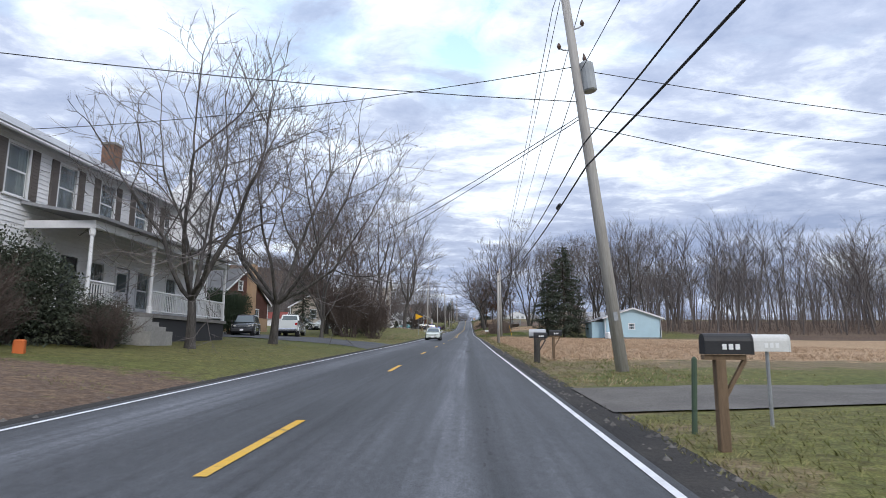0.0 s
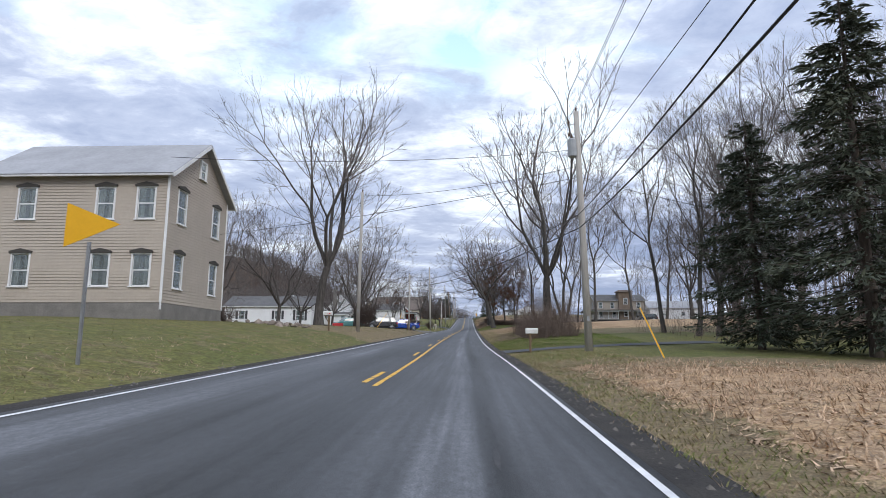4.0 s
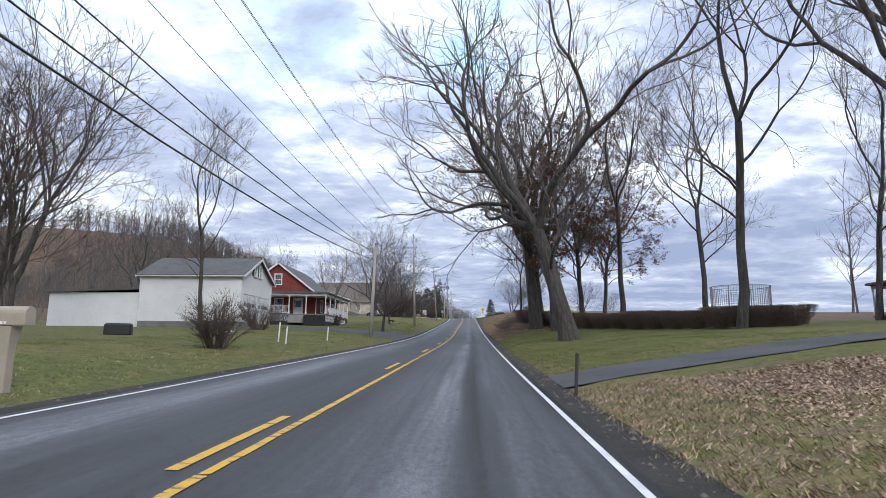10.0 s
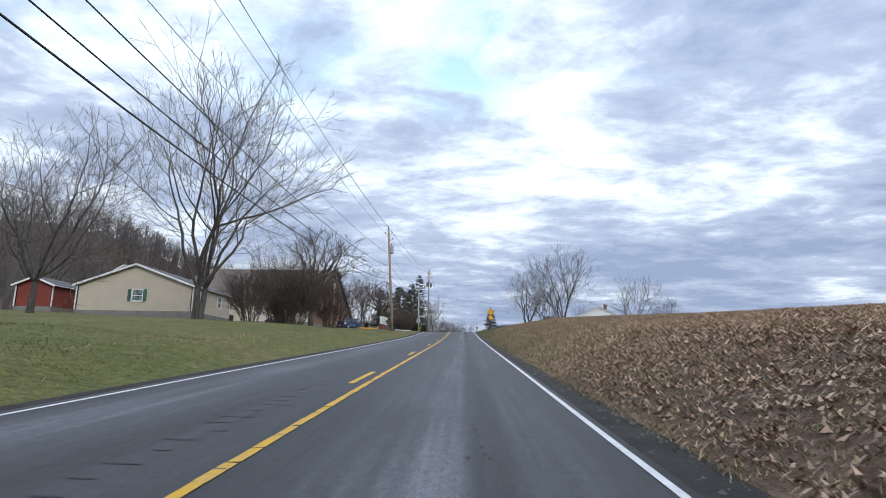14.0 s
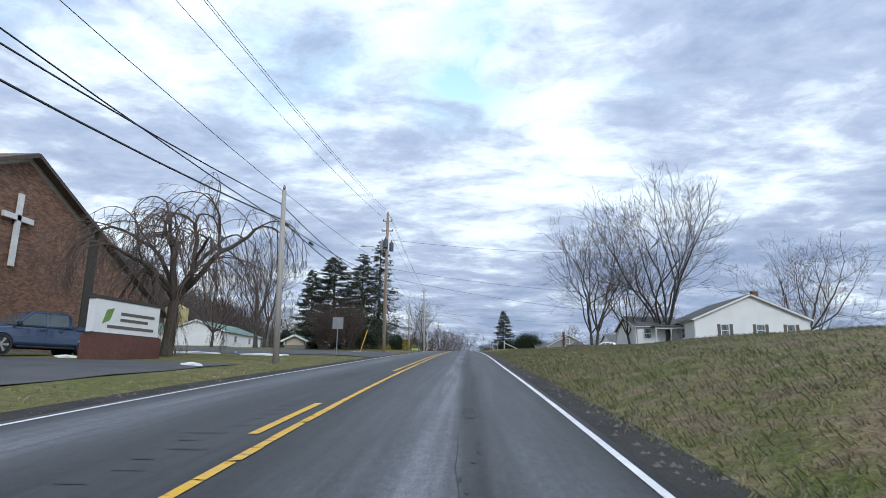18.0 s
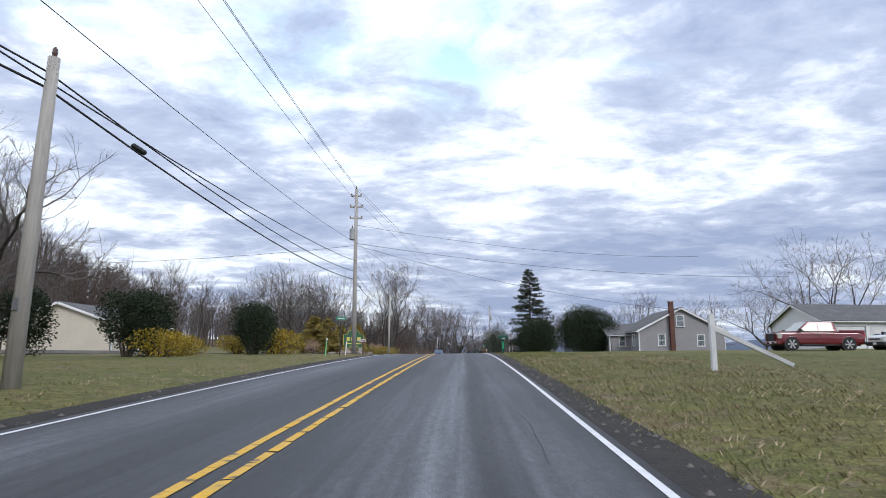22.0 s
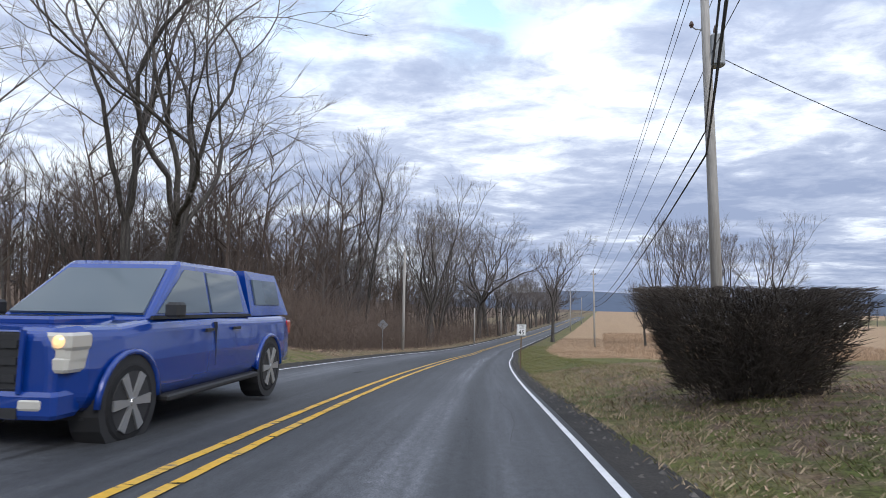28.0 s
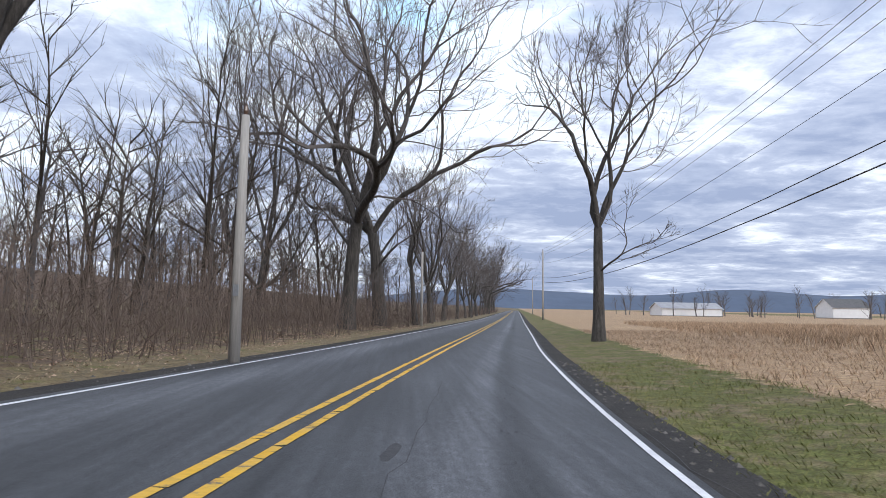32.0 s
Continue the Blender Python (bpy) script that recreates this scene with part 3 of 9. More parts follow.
LEFT_B = {320: (.15, .7, 1.2, 1.5, 2.2, 2.5), 350: (.05, .3, .5, .8, 2, 2.4), 375: (0, .1, .25, .35, .6, 1.5), 400: (0, .1, .15, .2, .4, 1), 440: (0, .1, .2, .25, .3, 0),
          490: (0, 0, 0, -.1, -.3, -1), 530: (0, .05, .1, .3, .5, 1), 560: (.05, .3, .8, 1.0, 1.5, 3), 580: (.05, .4, 1.0, 1.3, 2, 5), 605: (.05, .2, .4, .9, 2.5, 8), 650: (.05, .1, .3, .7, 2, 8), 940: (0, .1, .2, .4, 2, 6)}


def side_height(table, knots, dist, y):
    ys = sorted(table)
    y = min(max(y, ys[0]), ys[-1] - 1e-3)
    i = max(k for k in range(len(ys)) if ys[k] <= y)
    i = min(i, len(ys) - 2)
    f = (y - ys[i]) / (ys[i + 1] - ys[i])
    f = f * f * (3 - 2 * f)
    a, b = table[ys[i]], table[ys[i + 1]]
    hs = [0.0] + [p + (q - p) * f for p, q in zip(a, b)]
    return float(np.interp(dist, knots, hs))


RIGHT, LEFT = {**RIGHT_A, **RIGHT_B}, {**LEFT_A, **LEFT_B}


def step(a, b, x):
    t = min(max((x - a) / (b - a), 0.0), 1.0)
    return t * t * (3 - 2 * t)


def ground(x, y):
    """The height of the ground."""
    l = x - road_x(y)
    if -6.0 < l < 2.2:
        return road_z(l, y) - 0.06
    # a flat gravel shoulder, then the verge
    if l > 0:
        e = max(l - 0.15 * (1 - step(2.8, 7.0, l)), 2.2)
        base, h = road_z(2.2, y) - 0.02, side_height(RIGHT, RIGHT_L, e, y)
        far = step(40, 160, l)
    else:
        base, h = road_z(-6.0, y) - 0.02, side_height(LEFT, LEFT_L, -l, y)
        far = step(60, 200, -l)
        h += 56.0 * step(72, 215, -l) * step(420, 550, y) * (1 - 0.85 * step(605, 690, y)) * (1 - step(800, 1500, y))
    wob = noise.noise((x * 0.35, y * 0.35, 0.0)) * 0.06 + noise.noise((x * 0.06, y * 0.06, 4.0)) * 0.25 * step(8, 40, abs(l))
    return base + h + wob * step(0.0, 2.0, abs(l + 1.9) - 4.1) - far * 0.0


def place(l, y, rz=0.0, up=0.0):
    """A pose on the ground, l metres to the right of the driving line at station y."""
    x = road_x(y) + l
    return pose(x, y, ground(x, y) + up, 0, 0, rz)


# ---- ground sheet ----
def zones(l, y):
    """Dry grass, leaf litter and stubble, each from 0 to 1."""
    dry, leaf, corn = 0.28, 0.0, 0.0
    if l > 0:
        verge = 1 - step(2.2, 5.0, l)
        if 100 < y < 300 and l > 44:
            leaf, dry = 0.9, 0.8
        elif 18 < y < 104:
            corn = step(2.9, 4.2, l) * step(20, 28, y) * (1 - step(92, 102, y)) * (1 - step(60, 75, l) * 0.6)
            dry = 0.75
        elif y < 134:
            dry = 0.08
        elif y < 152:
            dry, leaf = 0.6, 1.0 * step(2.5, 3.6, l) * (1 - step(7, 11, l))
        elif y < 209:
            dry, corn = 0.55, 0.75 * step(4.2, 7.5, l)
        elif y < 214:
            dry, leaf, corn = 0.6, 0.8 * step(3, 6, l), 0.3 * step(7, 11, l)
        elif y < 254:
            dry = 0.15
        elif y < 296:
            dry, leaf = 0.4, 0.95
        elif y < 385:
            dry, leaf = (0.7, 0.45) if y < 318 else (0.5, 0.28)
        elif 562 < y < 592:
            dry, leaf = 0.5, 0.6 * step(2.6, 4.0, l) * (1 - step(9, 13, l))
        elif y < 415:
            dry, leaf = 0.5, 0.8 * step(7, 11, l)
        elif y > 606 and l < 400:
            corn = step(5.0, 6.5, l) * (1 - .7 * step(110, 180, l))
            dry = 0.4
        elif y > 585:
            dry, corn = 0.25, step(8, 11, l) * step(590, 604, y)
        dry = max(dry, 0.5 * verge)
    else:
        d = -l
        if y < 14:
            leaf, dry = 0.9 * (1 - step(16, 24, d)), 0.5
        elif y < 60:
            dry = 0.12
        elif 118 < y < 168:
            dry = 0.75
        elif 200 < y < 345:
            dry = 0.2
        elif y > 588:
            leaf, dry = 0.55 * step(6.5, 8.5, d), 0.7
            if d > 26:
                leaf, dry = 0.0, 1.0
        elif y > 470:
            dry = 0.42
        if y < 590 and d > 46:
            leaf = max(leaf, step(48, 60, d))
        if y >= 590 and d > 40:
            leaf = 1.0
    return dry, leaf, corn


def ground_sheet():
    near = [0.0, 0.25, 0.6, 1.0, 1.6, 2.3, 3.1, 4.0, 5, 6.2, 7.6, 9.2, 11, 13, 15.5, 18.5, 22, 26, 31, 37, 45, 56, 72, 95, 130, 180, 260, 400, 700, 1300, 2400, 4200]
    cols = [-6.0 - d for d in reversed(near)] + [-2.0] + [2.2 + d for d in near]
    ys = [-3800, -2000, -1000, -500, -250, -140] + [-90 + 2.5 * i for i in range(0, 393)] + [920, 960, 1020, 1100, 1250, 1500, 2000, 2800, 4000]
    vs, fs, cs = [], [], []
    for y in ys:
        for l in cols:
            x = road_x(y) + l
            z = ground(x, y)
            vs.append((x, y, z))
            cs.append((*zones(l, y), 1.0))
    n = len(cols)
    for i in range(len(ys) - 1):
        for k in range(n - 1):
            fs.append((i * n + k, i * n + k + 1, (i + 1) * n + k + 1, (i + 1) * n + k))
    me = bpy.data.meshes.new("ground")
    me.from_pydata(vs, [], fs)
    a = me.color_attributes.new("zone", "FLOAT_COLOR", "POINT")
    a.data.foreach_set("color", np.array(cs, dtype=np.float32).ravel())
    me.polygons.foreach_set("use_smooth", [True] * len(fs))
    me.materials.append(M_GROUND)
    tagged(new("ground", me), "winter lawns, dry verges and stubble fields", "ground", kind="structure")


ground_sheet()


def strip(name, l0, l1, y0, y1, up, mat, dy=2.5, parts=1, parent=None):
    """A band along the road between two offsets."""
    n = max(int(round((y1 - y0) / dy)), 1)
    vs, fs = [], []
    w = parts + 1
    for i in range(n + 1):
        y = y0 + (y1 - y0) * i / n
        for k in range(w):
            l = l0 + (l1 - l0) * k / parts
            vs.append((road_x(y) + l, y, road_z(l, y) + up))
    for i in range(n):
        for k in range(parts):
            a = i * w + k
            fs.append((a, a + 1, a + w + 1, a + w))
    me = bpy.data.meshes.new(name)
    me.from_pydata(vs, [], fs)
    a = me.attributes.new("lane", "FLOAT", "POINT")
    a.data.foreach_set("value", [l0 + (l1 - l0) * (i % w) / parts for i in range(len(vs))])
    me.materials.append(mat)
    ob = new(name, me)
    if parent:
        ob.parent = parent
    return ob


road = tagged(strip("road", -5.72, 1.70, -90, 1100, 0.0, M_ASPHALT, 2.5, 8), "grey two-lane country road with worn asphalt", "road", kind="structure")
for l0, l1, nm in ((1.66, 2.32, "gravel_shoulder"), (-6.45, -5.66, "gravel_shoulder")):
    tagged(strip(nm, l0, l1, -90, 1000, -0.008, M_SHOULDER, 2.5, 2), "dark crumbling asphalt and gravel edge", "shoulder", kind="structure")
tagged(strip("edge_line", 1.51, 1.595, -90, 1000, 0.006, M_WHITE_LINE), "solid white painted edge line", "road marking", kind="structure")
tagged(strip("edge_line", -5.545, -5.46, -90, 1000, 0.006, M_WHITE_LINE), "solid white painted edge line", "road marking", kind="structure")


def nicked_line(l0, l1, y0, y1, seed, deep):
    """A painted line broken crosswise where the milled grooves run under it."""
    rng = random.Random(seed)
    vs, fs = [], []
    y = y0
    while y < y1:
        worn = deep(y)
        ln, cut = rng.uniform(.42, .66), rng.uniform(.5, 1.3) * worn
        a, b = l0 + rng.uniform(0, .012), l1 - rng.uniform(0, .012 + worn * .1)
        skew = rng.uniform(-.05, .05)
        i = len(vs)
        for l, yy in ((a, y), (b, y + skew), (b, y + ln + skew), (a, y + ln)):
            vs.append((road_x(yy) + l, yy, road_z(l, yy) + .008))
        fs.append((i, i + 1, i + 2, i + 3))
        y += ln + cut
    me = bpy.data.meshes.new("centre_line")
    me.from_pydata(vs, [], fs)
    me.materials.append(M_YELLOW_LINE)
    tagged(new("centre_line", me), "worn yellow centre line nicked crosswise by grooves", "road marking", kind="structure")


def groove_wear(y):
    return .03 + .13 * step(214, 220, y) * (1 - step(232, 238, y)) + .01 * step(98, 106, y) * (1 - step(134, 144, y)) + .04 * step(384, 392, y) * (1 - step(470, 490, y))


nicked_line(-2.04, -1.92, 92, 660, 7, groove_wear)
nicked_line(-2.35, -2.23, 381, 660, 8, lambda y: .012)
tagged(strip("centre_line", -2.04, -1.92, 660, 1000, 0.008, M_YELLOW_LINE), "solid yellow centre line, worn", "road marking", kind="structure")
tagged(strip("centre_line", -2.35, -2.23, 660, 1000, 0.008, M_YELLOW_LINE), "solid yellow centre line, worn", "road marking", kind="structure")
for k in range(-6, 31):
    y0 = 5.1 + 12.5 * k
    if y0 < 375:
        dash = strip("centre_dash", -2.36, -2.24, y0, y0 + 3.1, 0.008, M_YELLOW_LINE, 1.1)
        tagged(dash, "yellow broken centre line dash", "road marking", "broken centre line", kind="structure")


def patch(name, corners, mat, label, up=0.03, n=10, category="driveway"):
    """A paved patch lying on the ground between four corners (offset, station)."""
    vs, fs = [], []
    (a, b, c, d) = corners
    for i in range(n + 1):
        for k in range(n + 1):
            u, v = i / n, k / n
            l = (a[0] * (1 - u) + b[0] * u) * (1 - v) + (d[0] * (1 - u) + c[0] * u) * v
            y = (a[1] * (1 - u) + b[1] * u) * (1 - v) + (d[1] * (1 - u) + c[1] * u) * v
            x = road_x(y) + l
            vs.append((x, y, ground(x, y) + up))
    for i in range(n):
        for k in range(n):
            p = i * (n + 1) + k
            fs.append((p, p + 1, p + n + 2, p + n + 1))
    me = bpy.data.meshes.new(name)
    me.from_pydata(vs, [], fs)
    me.materials.append(mat)
    ob = new(name, me)
    bm = bmesh.new()
    bm.from_mesh(me)
    bmesh.ops.recalc_face_normals(bm, faces=bm.faces)
    for f in bm.faces:
        if f.normal.z < 0:
            f.normal_flip()
    bm.to_mesh(me)
    bm.free()
    return tagged(ob, label, category, kind="structure")


patch("driveway", [(-5.95, 37), (-22, 40), (-24, 56), (-5.95, 49)], M_LOT, "dark old blacktop driveway with cracks", n=14)
patch("driveway", [(2.2, 9.6), (9, 10.4), (9, 13.6), (2.2, 13.4)], M_GRAVEL, "wet gravel driveway mouth by the mailboxes")
patch("driveway", [(2.2, 113.2), (16, 117), (16, 121), (2.2, 116.5)], M_LOT, "dark narrow driveway")
patch("driveway", [(-5.95, 168), (-17, 166), (-17, 190), (-5.95, 190)], M_GRAVEL, "gravel parking apron beside the road", n=14)
patch("driveway", [(2.2, 213.5), (18, 219), (18, 222), (2.2, 216.5)], M_LOT, "dark narrow driveway")
patch("driveway", [(-5.95, 250), (-19, 256), (-19, 263), (-5.95, 262)], M_LOT, "wide wet blacktop driveway", n=14)
patch("parking_lot", [(-8.6, 356), (-23, 360), (-23, 384), (-8.6, 384)], M_LOT, "dark blacktop church parking lot", n=16, category="parking lot")
patch("parking_lot", [(-5.95, 401), (-40, 406), (-40, 428), (-5.95, 421)], M_LOT, "dark blacktop parking lot with blue stall lines", n=18, category="parking lot")
patch("driveway", [(2.2, 417.5), (15, 421), (15, 424), (2.2, 421.5)], M_GRAVEL, "pale wet gravel driveway")
patch("side_road", [(-5.95, 488), (-40, 486), (-40, 494.5), (-5.95, 500)], M_LOT, "blacktop side road mouth", n=16, category="road")
patch("driveway", [(2.2, 505), (22, 509), (24, 514), (2.2, 508.2)], M_GRAVEL, "gravel driveway")
M_MULCH = material("bark_mulch", (0.045, 0.034, 0.028), 0.95, 0.5, 2.0, 0.9, 30, second=(0.08, 0.06, 0.05), fine=24)
patch("planted_bed", [(-10.6, 500.5), (-17.5, 500.5), (-17.5, 547), (-11.2, 547)], M_MULCH, "dark bark mulch under the planted bed", .03, 18, "planting bed")
patch("pebble_bed", [(-10.2, 508.5), (-13.2, 508.5), (-13.2, 514.5), (-10.2, 514.5)], M_CONC, "pale pebbles round the business sign", .06, 8, "planting bed")
patch("driveway", [(2.2, 553), (12, 552.5), (13, 561), (2.2, 563)], M_LOT, "black fresh driveway", n=12)


# ---- trees ----
def branch_points(rng, start, way, length, n, wander, rise):
    pts, p, d = [start.copy()], start.copy(), way.normalized()
    for _ in range(n):
        d = (d + Vector((rng.gauss(0, wander), rng.gauss(0, wander), rng.gauss(0, wander) + rise))).normalized()
        p = p + d * (length / n)
        pts.append(p.copy())
    return pts


def bare_tree(seed, height, spread=0.5, trunk_r=0.28, bole=0.3, limbs=4, levels=6, shoots=2, rise=0.10, wander=0.13, stems=1, droop=0.0, leaves=0, thick=1.0, side=0):
    """A leafless tree that forks again and again: (trunk and limbs, branches and twigs, leaves) as meshers."""
    rng = random.Random(seed)
    wood, crown, leaf = Mesher(), Mesher(), Mesher()
    least = (0, .05, .036, .026, .018, .012, .009, .008)

    def turned(d, angle, around):
        s = d.orthogonal().normalized()
        s.rotate(Matrix.Rotation(around, 3, d))
        return d * math.cos(angle) + s * math.sin(angle)

    def grow(p, d, length, r, level):
        n = (5, 5, 4, 4, 3, 2, 2)[level]
        r1 = r * (.78 if level else .72)
        pts = branch_points(rng, p, d, length, n, wander * (.4 if level == 0 else 1.0), rise * (.3 if level == 0 else 1.0) - droop * (0, 0, .15, .5, 1, 1, 1)[level])
        rad = [r + (r1 - r) * i / n for i in range(n + 1)]
        if level == 0:
            rad[0], rad[1] = rad[0] * 1.3, rad[1] * 1.06
        (wood if level < 3 else crown).tube(pts, rad, (9, 7, 6, 4, 3, 3, 3)[level], caps=False)
        end = (pts[-1] - pts[-2]).normalized()
        if level >= levels:
            for _ in range(4):
                f = rng.random()
                q = pts[0].lerp(pts[-1], .25 + .75 * f)
                w = turned(end, rng.uniform(.15, .7), rng.random() * 6.283) + Vector((0, 0, rise * .5 - droop))
                e = q + w.normalized() * length * rng.uniform(.5, 1.0)
                crown.cone(q, e, r1 * .8)
                for _ in range(leaves):
                    c = q.lerp(e, rng.random()) + Vector((rng.gauss(0, .1), rng.gauss(0, .1), rng.gauss(0, .1)))
                    a, b = Vector((rng.gauss(0, .062), rng.gauss(0, .062), rng.gauss(0, .062))), Vector((rng.gauss(0, .062), rng.gauss(0, .062), rng.gauss(0, .062)))
                    leaf.add([tuple(c), tuple(c + a), tuple(c + a + b), tuple(c + b)], [(0, 1, 2, 3)])
            return
        kids = limbs if level == 0 else (3 if rng.random() < .2 else 2)
        az = rng.random() * 6.283
        for k in range(kids):
            around = az + 6.283 * k / kids + rng.uniform(-.4, .4)
            if level == 0:
                angle, rr, ll = spread * rng.uniform(.6, 1.25), r1 * rng.uniform(.5, .72), height * .27 * rng.uniform(.8, 1.15)
                if k == 0 and limbs > 2:
                    angle, rr, ll = spread * .45, r1 * .78, ll * .9
            elif k == 0:
                angle, rr, ll = spread * rng.uniform(.2, .5), r1 * .88, length * rng.uniform(.66, .82)
            else:
                angle, rr, ll = spread * rng.uniform(.7, 1.25), r1 * rng.uniform(.5, .75), length * rng.uniform(.64, .84)
            grow(pts[-1], turned(end, angle, around), ll, max(rr, least[level + 1] * thick), level + 1)
        for k in range(side if level == 0 else shoots if level < 4 else 1):
            f = rng.uniform(.5, .96) if level == 0 else rng.uniform(.4, .98)
            i = min(int(f * n), n - 1)
            q, dd = pts[i].lerp(pts[i + 1], f * n - i), (pts[i + 1] - pts[i]).normalized()
            lv = min(level + 2, levels)
            grow(q, turned(dd, rng.uniform(.6, 1.15), rng.random() * 6.283), (height * .17 if level == 0 else length * .62) * rng.uniform(.6, 1.1), max(rad[i] * rng.uniform(.22, .38), least[lv] * thick), lv)

    for k in range(stems):
        a = 2 * math.pi * k / stems + rng.random()
        out = Vector((math.cos(a), math.sin(a), 0)) if stems > 1 else Vector((0, 0, 0))
        grow(out * trunk_r * .8 + Vector((0, 0, -.25)), Vector((0, 0, 1)) + out * .24, height * bole * rng.uniform(.9, 1.1), trunk_r * (.72 if stems > 1 else 1), 0)
    return wood, crown, leaf


def tree_proto(seed, label, bark=None, twig=None, **kw):
    w, c, lf = bare_tree(seed, **kw)
    k = kw["height"] / float(np.percentile([p[2] for p in c.v], 99.3))
    for m in (w, c, lf):
        m.v = [(p[0] * k, p[1] * k, p[2] * k) for p in m.v]
    me = [w.mesh("trunk", True), c.mesh("crown"), lf.mesh("dry_foliage") if lf.v else None]
    for m, mat in zip(me, (bark or M_BARK, twig or M_TWIG, M_DRYLEAF)):
        if m:
            m.materials.append(mat)
    return me, label


def put_tree(proto, l, y, rz=0.0, s=1.0, name="tree", label=None, group="", tilt=(0, 0), sz=None):
    me, lab = proto
    x = road_x(y) + l
    ob = thing(name, label or lab, "tree", Matrix.Translation((x, y, ground(x, y))) @ pose(0, 0, 0, tilt[0], tilt[1], 0) @ pose(0, 0, 0, 0, 0, rz) @ Matrix.Diagonal((s, s, sz or s, 1)), group)
    for m in me:
        if m:
            o = new(m.name.split(".")[0], m)
            o.parent = ob
    return ob


def conifer(seed, height, width, trunk_r, needles=M_NEEDLE, bare=0.06, density=1.0, droop=0.25, ragged=0.25, tuft=0.17):
    """An evergreen with whorls of branches that carry many small tufts."""
    rng = random.Random(seed)
    t, b, nd = Mesher(), Mesher(), Mesher()
    t.tube([(0, 0, -0.2), (0, 0, height * 0.5), (0, 0, height)], [trunk_r, trunk_r * 0.6, 0.02], 8, caps=False)
    z = height * bare
    while z < height * 0.985:
        f = (z / height - bare) / (1 - bare)
        reach = width * 0.5 * (1 - f) ** 0.75 * (0.55 + 0.45 * min(1, f * 6)) + 0.12
        for k in range(rng.randint(6, 8)):
            a = rng.random() * 6.283
            ln = reach * rng.uniform(1 - ragged * 1.6, 1 + ragged * 0.5)
            d = Vector((math.cos(a), math.sin(a), 0.12 - droop * (1 - f)))
            p0 = Vector((0, 0, z + rng.uniform(-.1, .1)))
            pts = [p0 + d * ln * u + Vector((0, 0, -droop * 0.35 * ln * u * u + 0.25 * ln * max(0, u - 0.7))) for u in (0, .35, .7, 1)]
            b.tube(pts, [0.028 + 0.004 * ln, 0.02, 0.013, 0.006], 3, caps=False)
            for _ in range(int((14 + 40 * ln) * density)):
                u = 0.12 + 0.88 * rng.random() ** 0.75
                i = min(int(u * 3), 2)
                c = pts[i].lerp(pts[i + 1], u * 3 - i) + Vector((rng.gauss(0, .07), rng.gauss(0, .07), rng.gauss(0, .05))) * (0.6 + ln * 0.45)
                s = tuft * rng.uniform(.6, 1.3)
                e = Vector((d.x + rng.gauss(0, .5), d.y + rng.gauss(0, .5), rng.uniform(-.9, .2))).normalized() * s * 1.7
                g = Vector((rng.gauss(0, 1), rng.gauss(0, 1), rng.gauss(0, .5))).normalized() * s * 0.26
                nd.add([tuple(c - g * .6), tuple(c + e * .5 - g), tuple(c + e), tuple(c + e * .5 + g)], [(0, 1, 2, 3)])
        z += height * 0.021 * rng.uniform(.7, 1.3) + 0.05
    me = [t.mesh("trunk", True), b.mesh("limb_frame"), nd.mesh("foliage")]
    for m, mat in zip(me, (M_BARK2, M_BARK2, needles)):
        m.materials.append(mat)
    return me


def leafy_bush(seed, w, d, h, mat, leaf=0.12, count=2600, lobes=7, flat=False, stemmed=True):
    """A clipped or loose evergreen bush: stems inside, many small leaf blades over uneven lobes."""
    rng = random.Random(seed)
    st, lf = Mesher(), Mesher()
    cores = [(rng.uniform(-.28, .28) * w, rng.uniform(-.28, .28) * d, rng.uniform(.27, .62) * h, rng.uniform(.26, .36)) for _ in range(lobes)]
    if flat:
        cores = [(0, 0, 0.5 * h, 0.5)]
    for c in cores:
        st.tube([(c[0] * .2, c[1] * .2, -0.05), (c[0], c[1], c[2])], [0.05, 0.02], 5, caps=False)
    for _ in range(count):
        cx, cy, cz, r = rng.choice(cores)
        v = Vector((rng.gauss(0, 1), rng.gauss(0, 1), rng.gauss(0, 1))).normalized()
        if flat:
            m = max(abs(v.x), abs(v.y), abs(v.z)) ** 0.8
            v = v / m
            p = Vector((v.x * w * .5, v.y * d * .5, h * .5 + v.z * h * .5)) * rng.uniform(.93, 1.02)
        else:
            k = rng.uniform(.62, 1.06)
            p = Vector((cx + v.x * w * r * 1.05 * k, cy + v.y * d * r * 1.05 * k, cz + v.z * h * r * 1.15 * k))
        if p.z < 0.02:
            p.z = rng.uniform(0.02, 0.25)
        s = leaf * rng.uniform(.6, 1.4)
        a = (v * 0.7 + Vector((rng.gauss(0, .6), rng.gauss(0, .6), rng.gauss(0, .6)))).normalized() * s
        b = a.orthogonal().normalized() * s * .27
        b.rotate(Matrix.Rotation(rng.random() * 6.28, 3, a.normalized()))
        lf.add([tuple(p - b * .5), tuple(p + a * .5 - b), tuple(p + a), tuple(p + a * .5 + b)], [(0, 1, 2, 3)])
    me = [st.mesh("base_wood"), lf.mesh("foliage")]
    me[0].materials.append(M_BARK2)
    me[1].materials.append(mat)
    return me


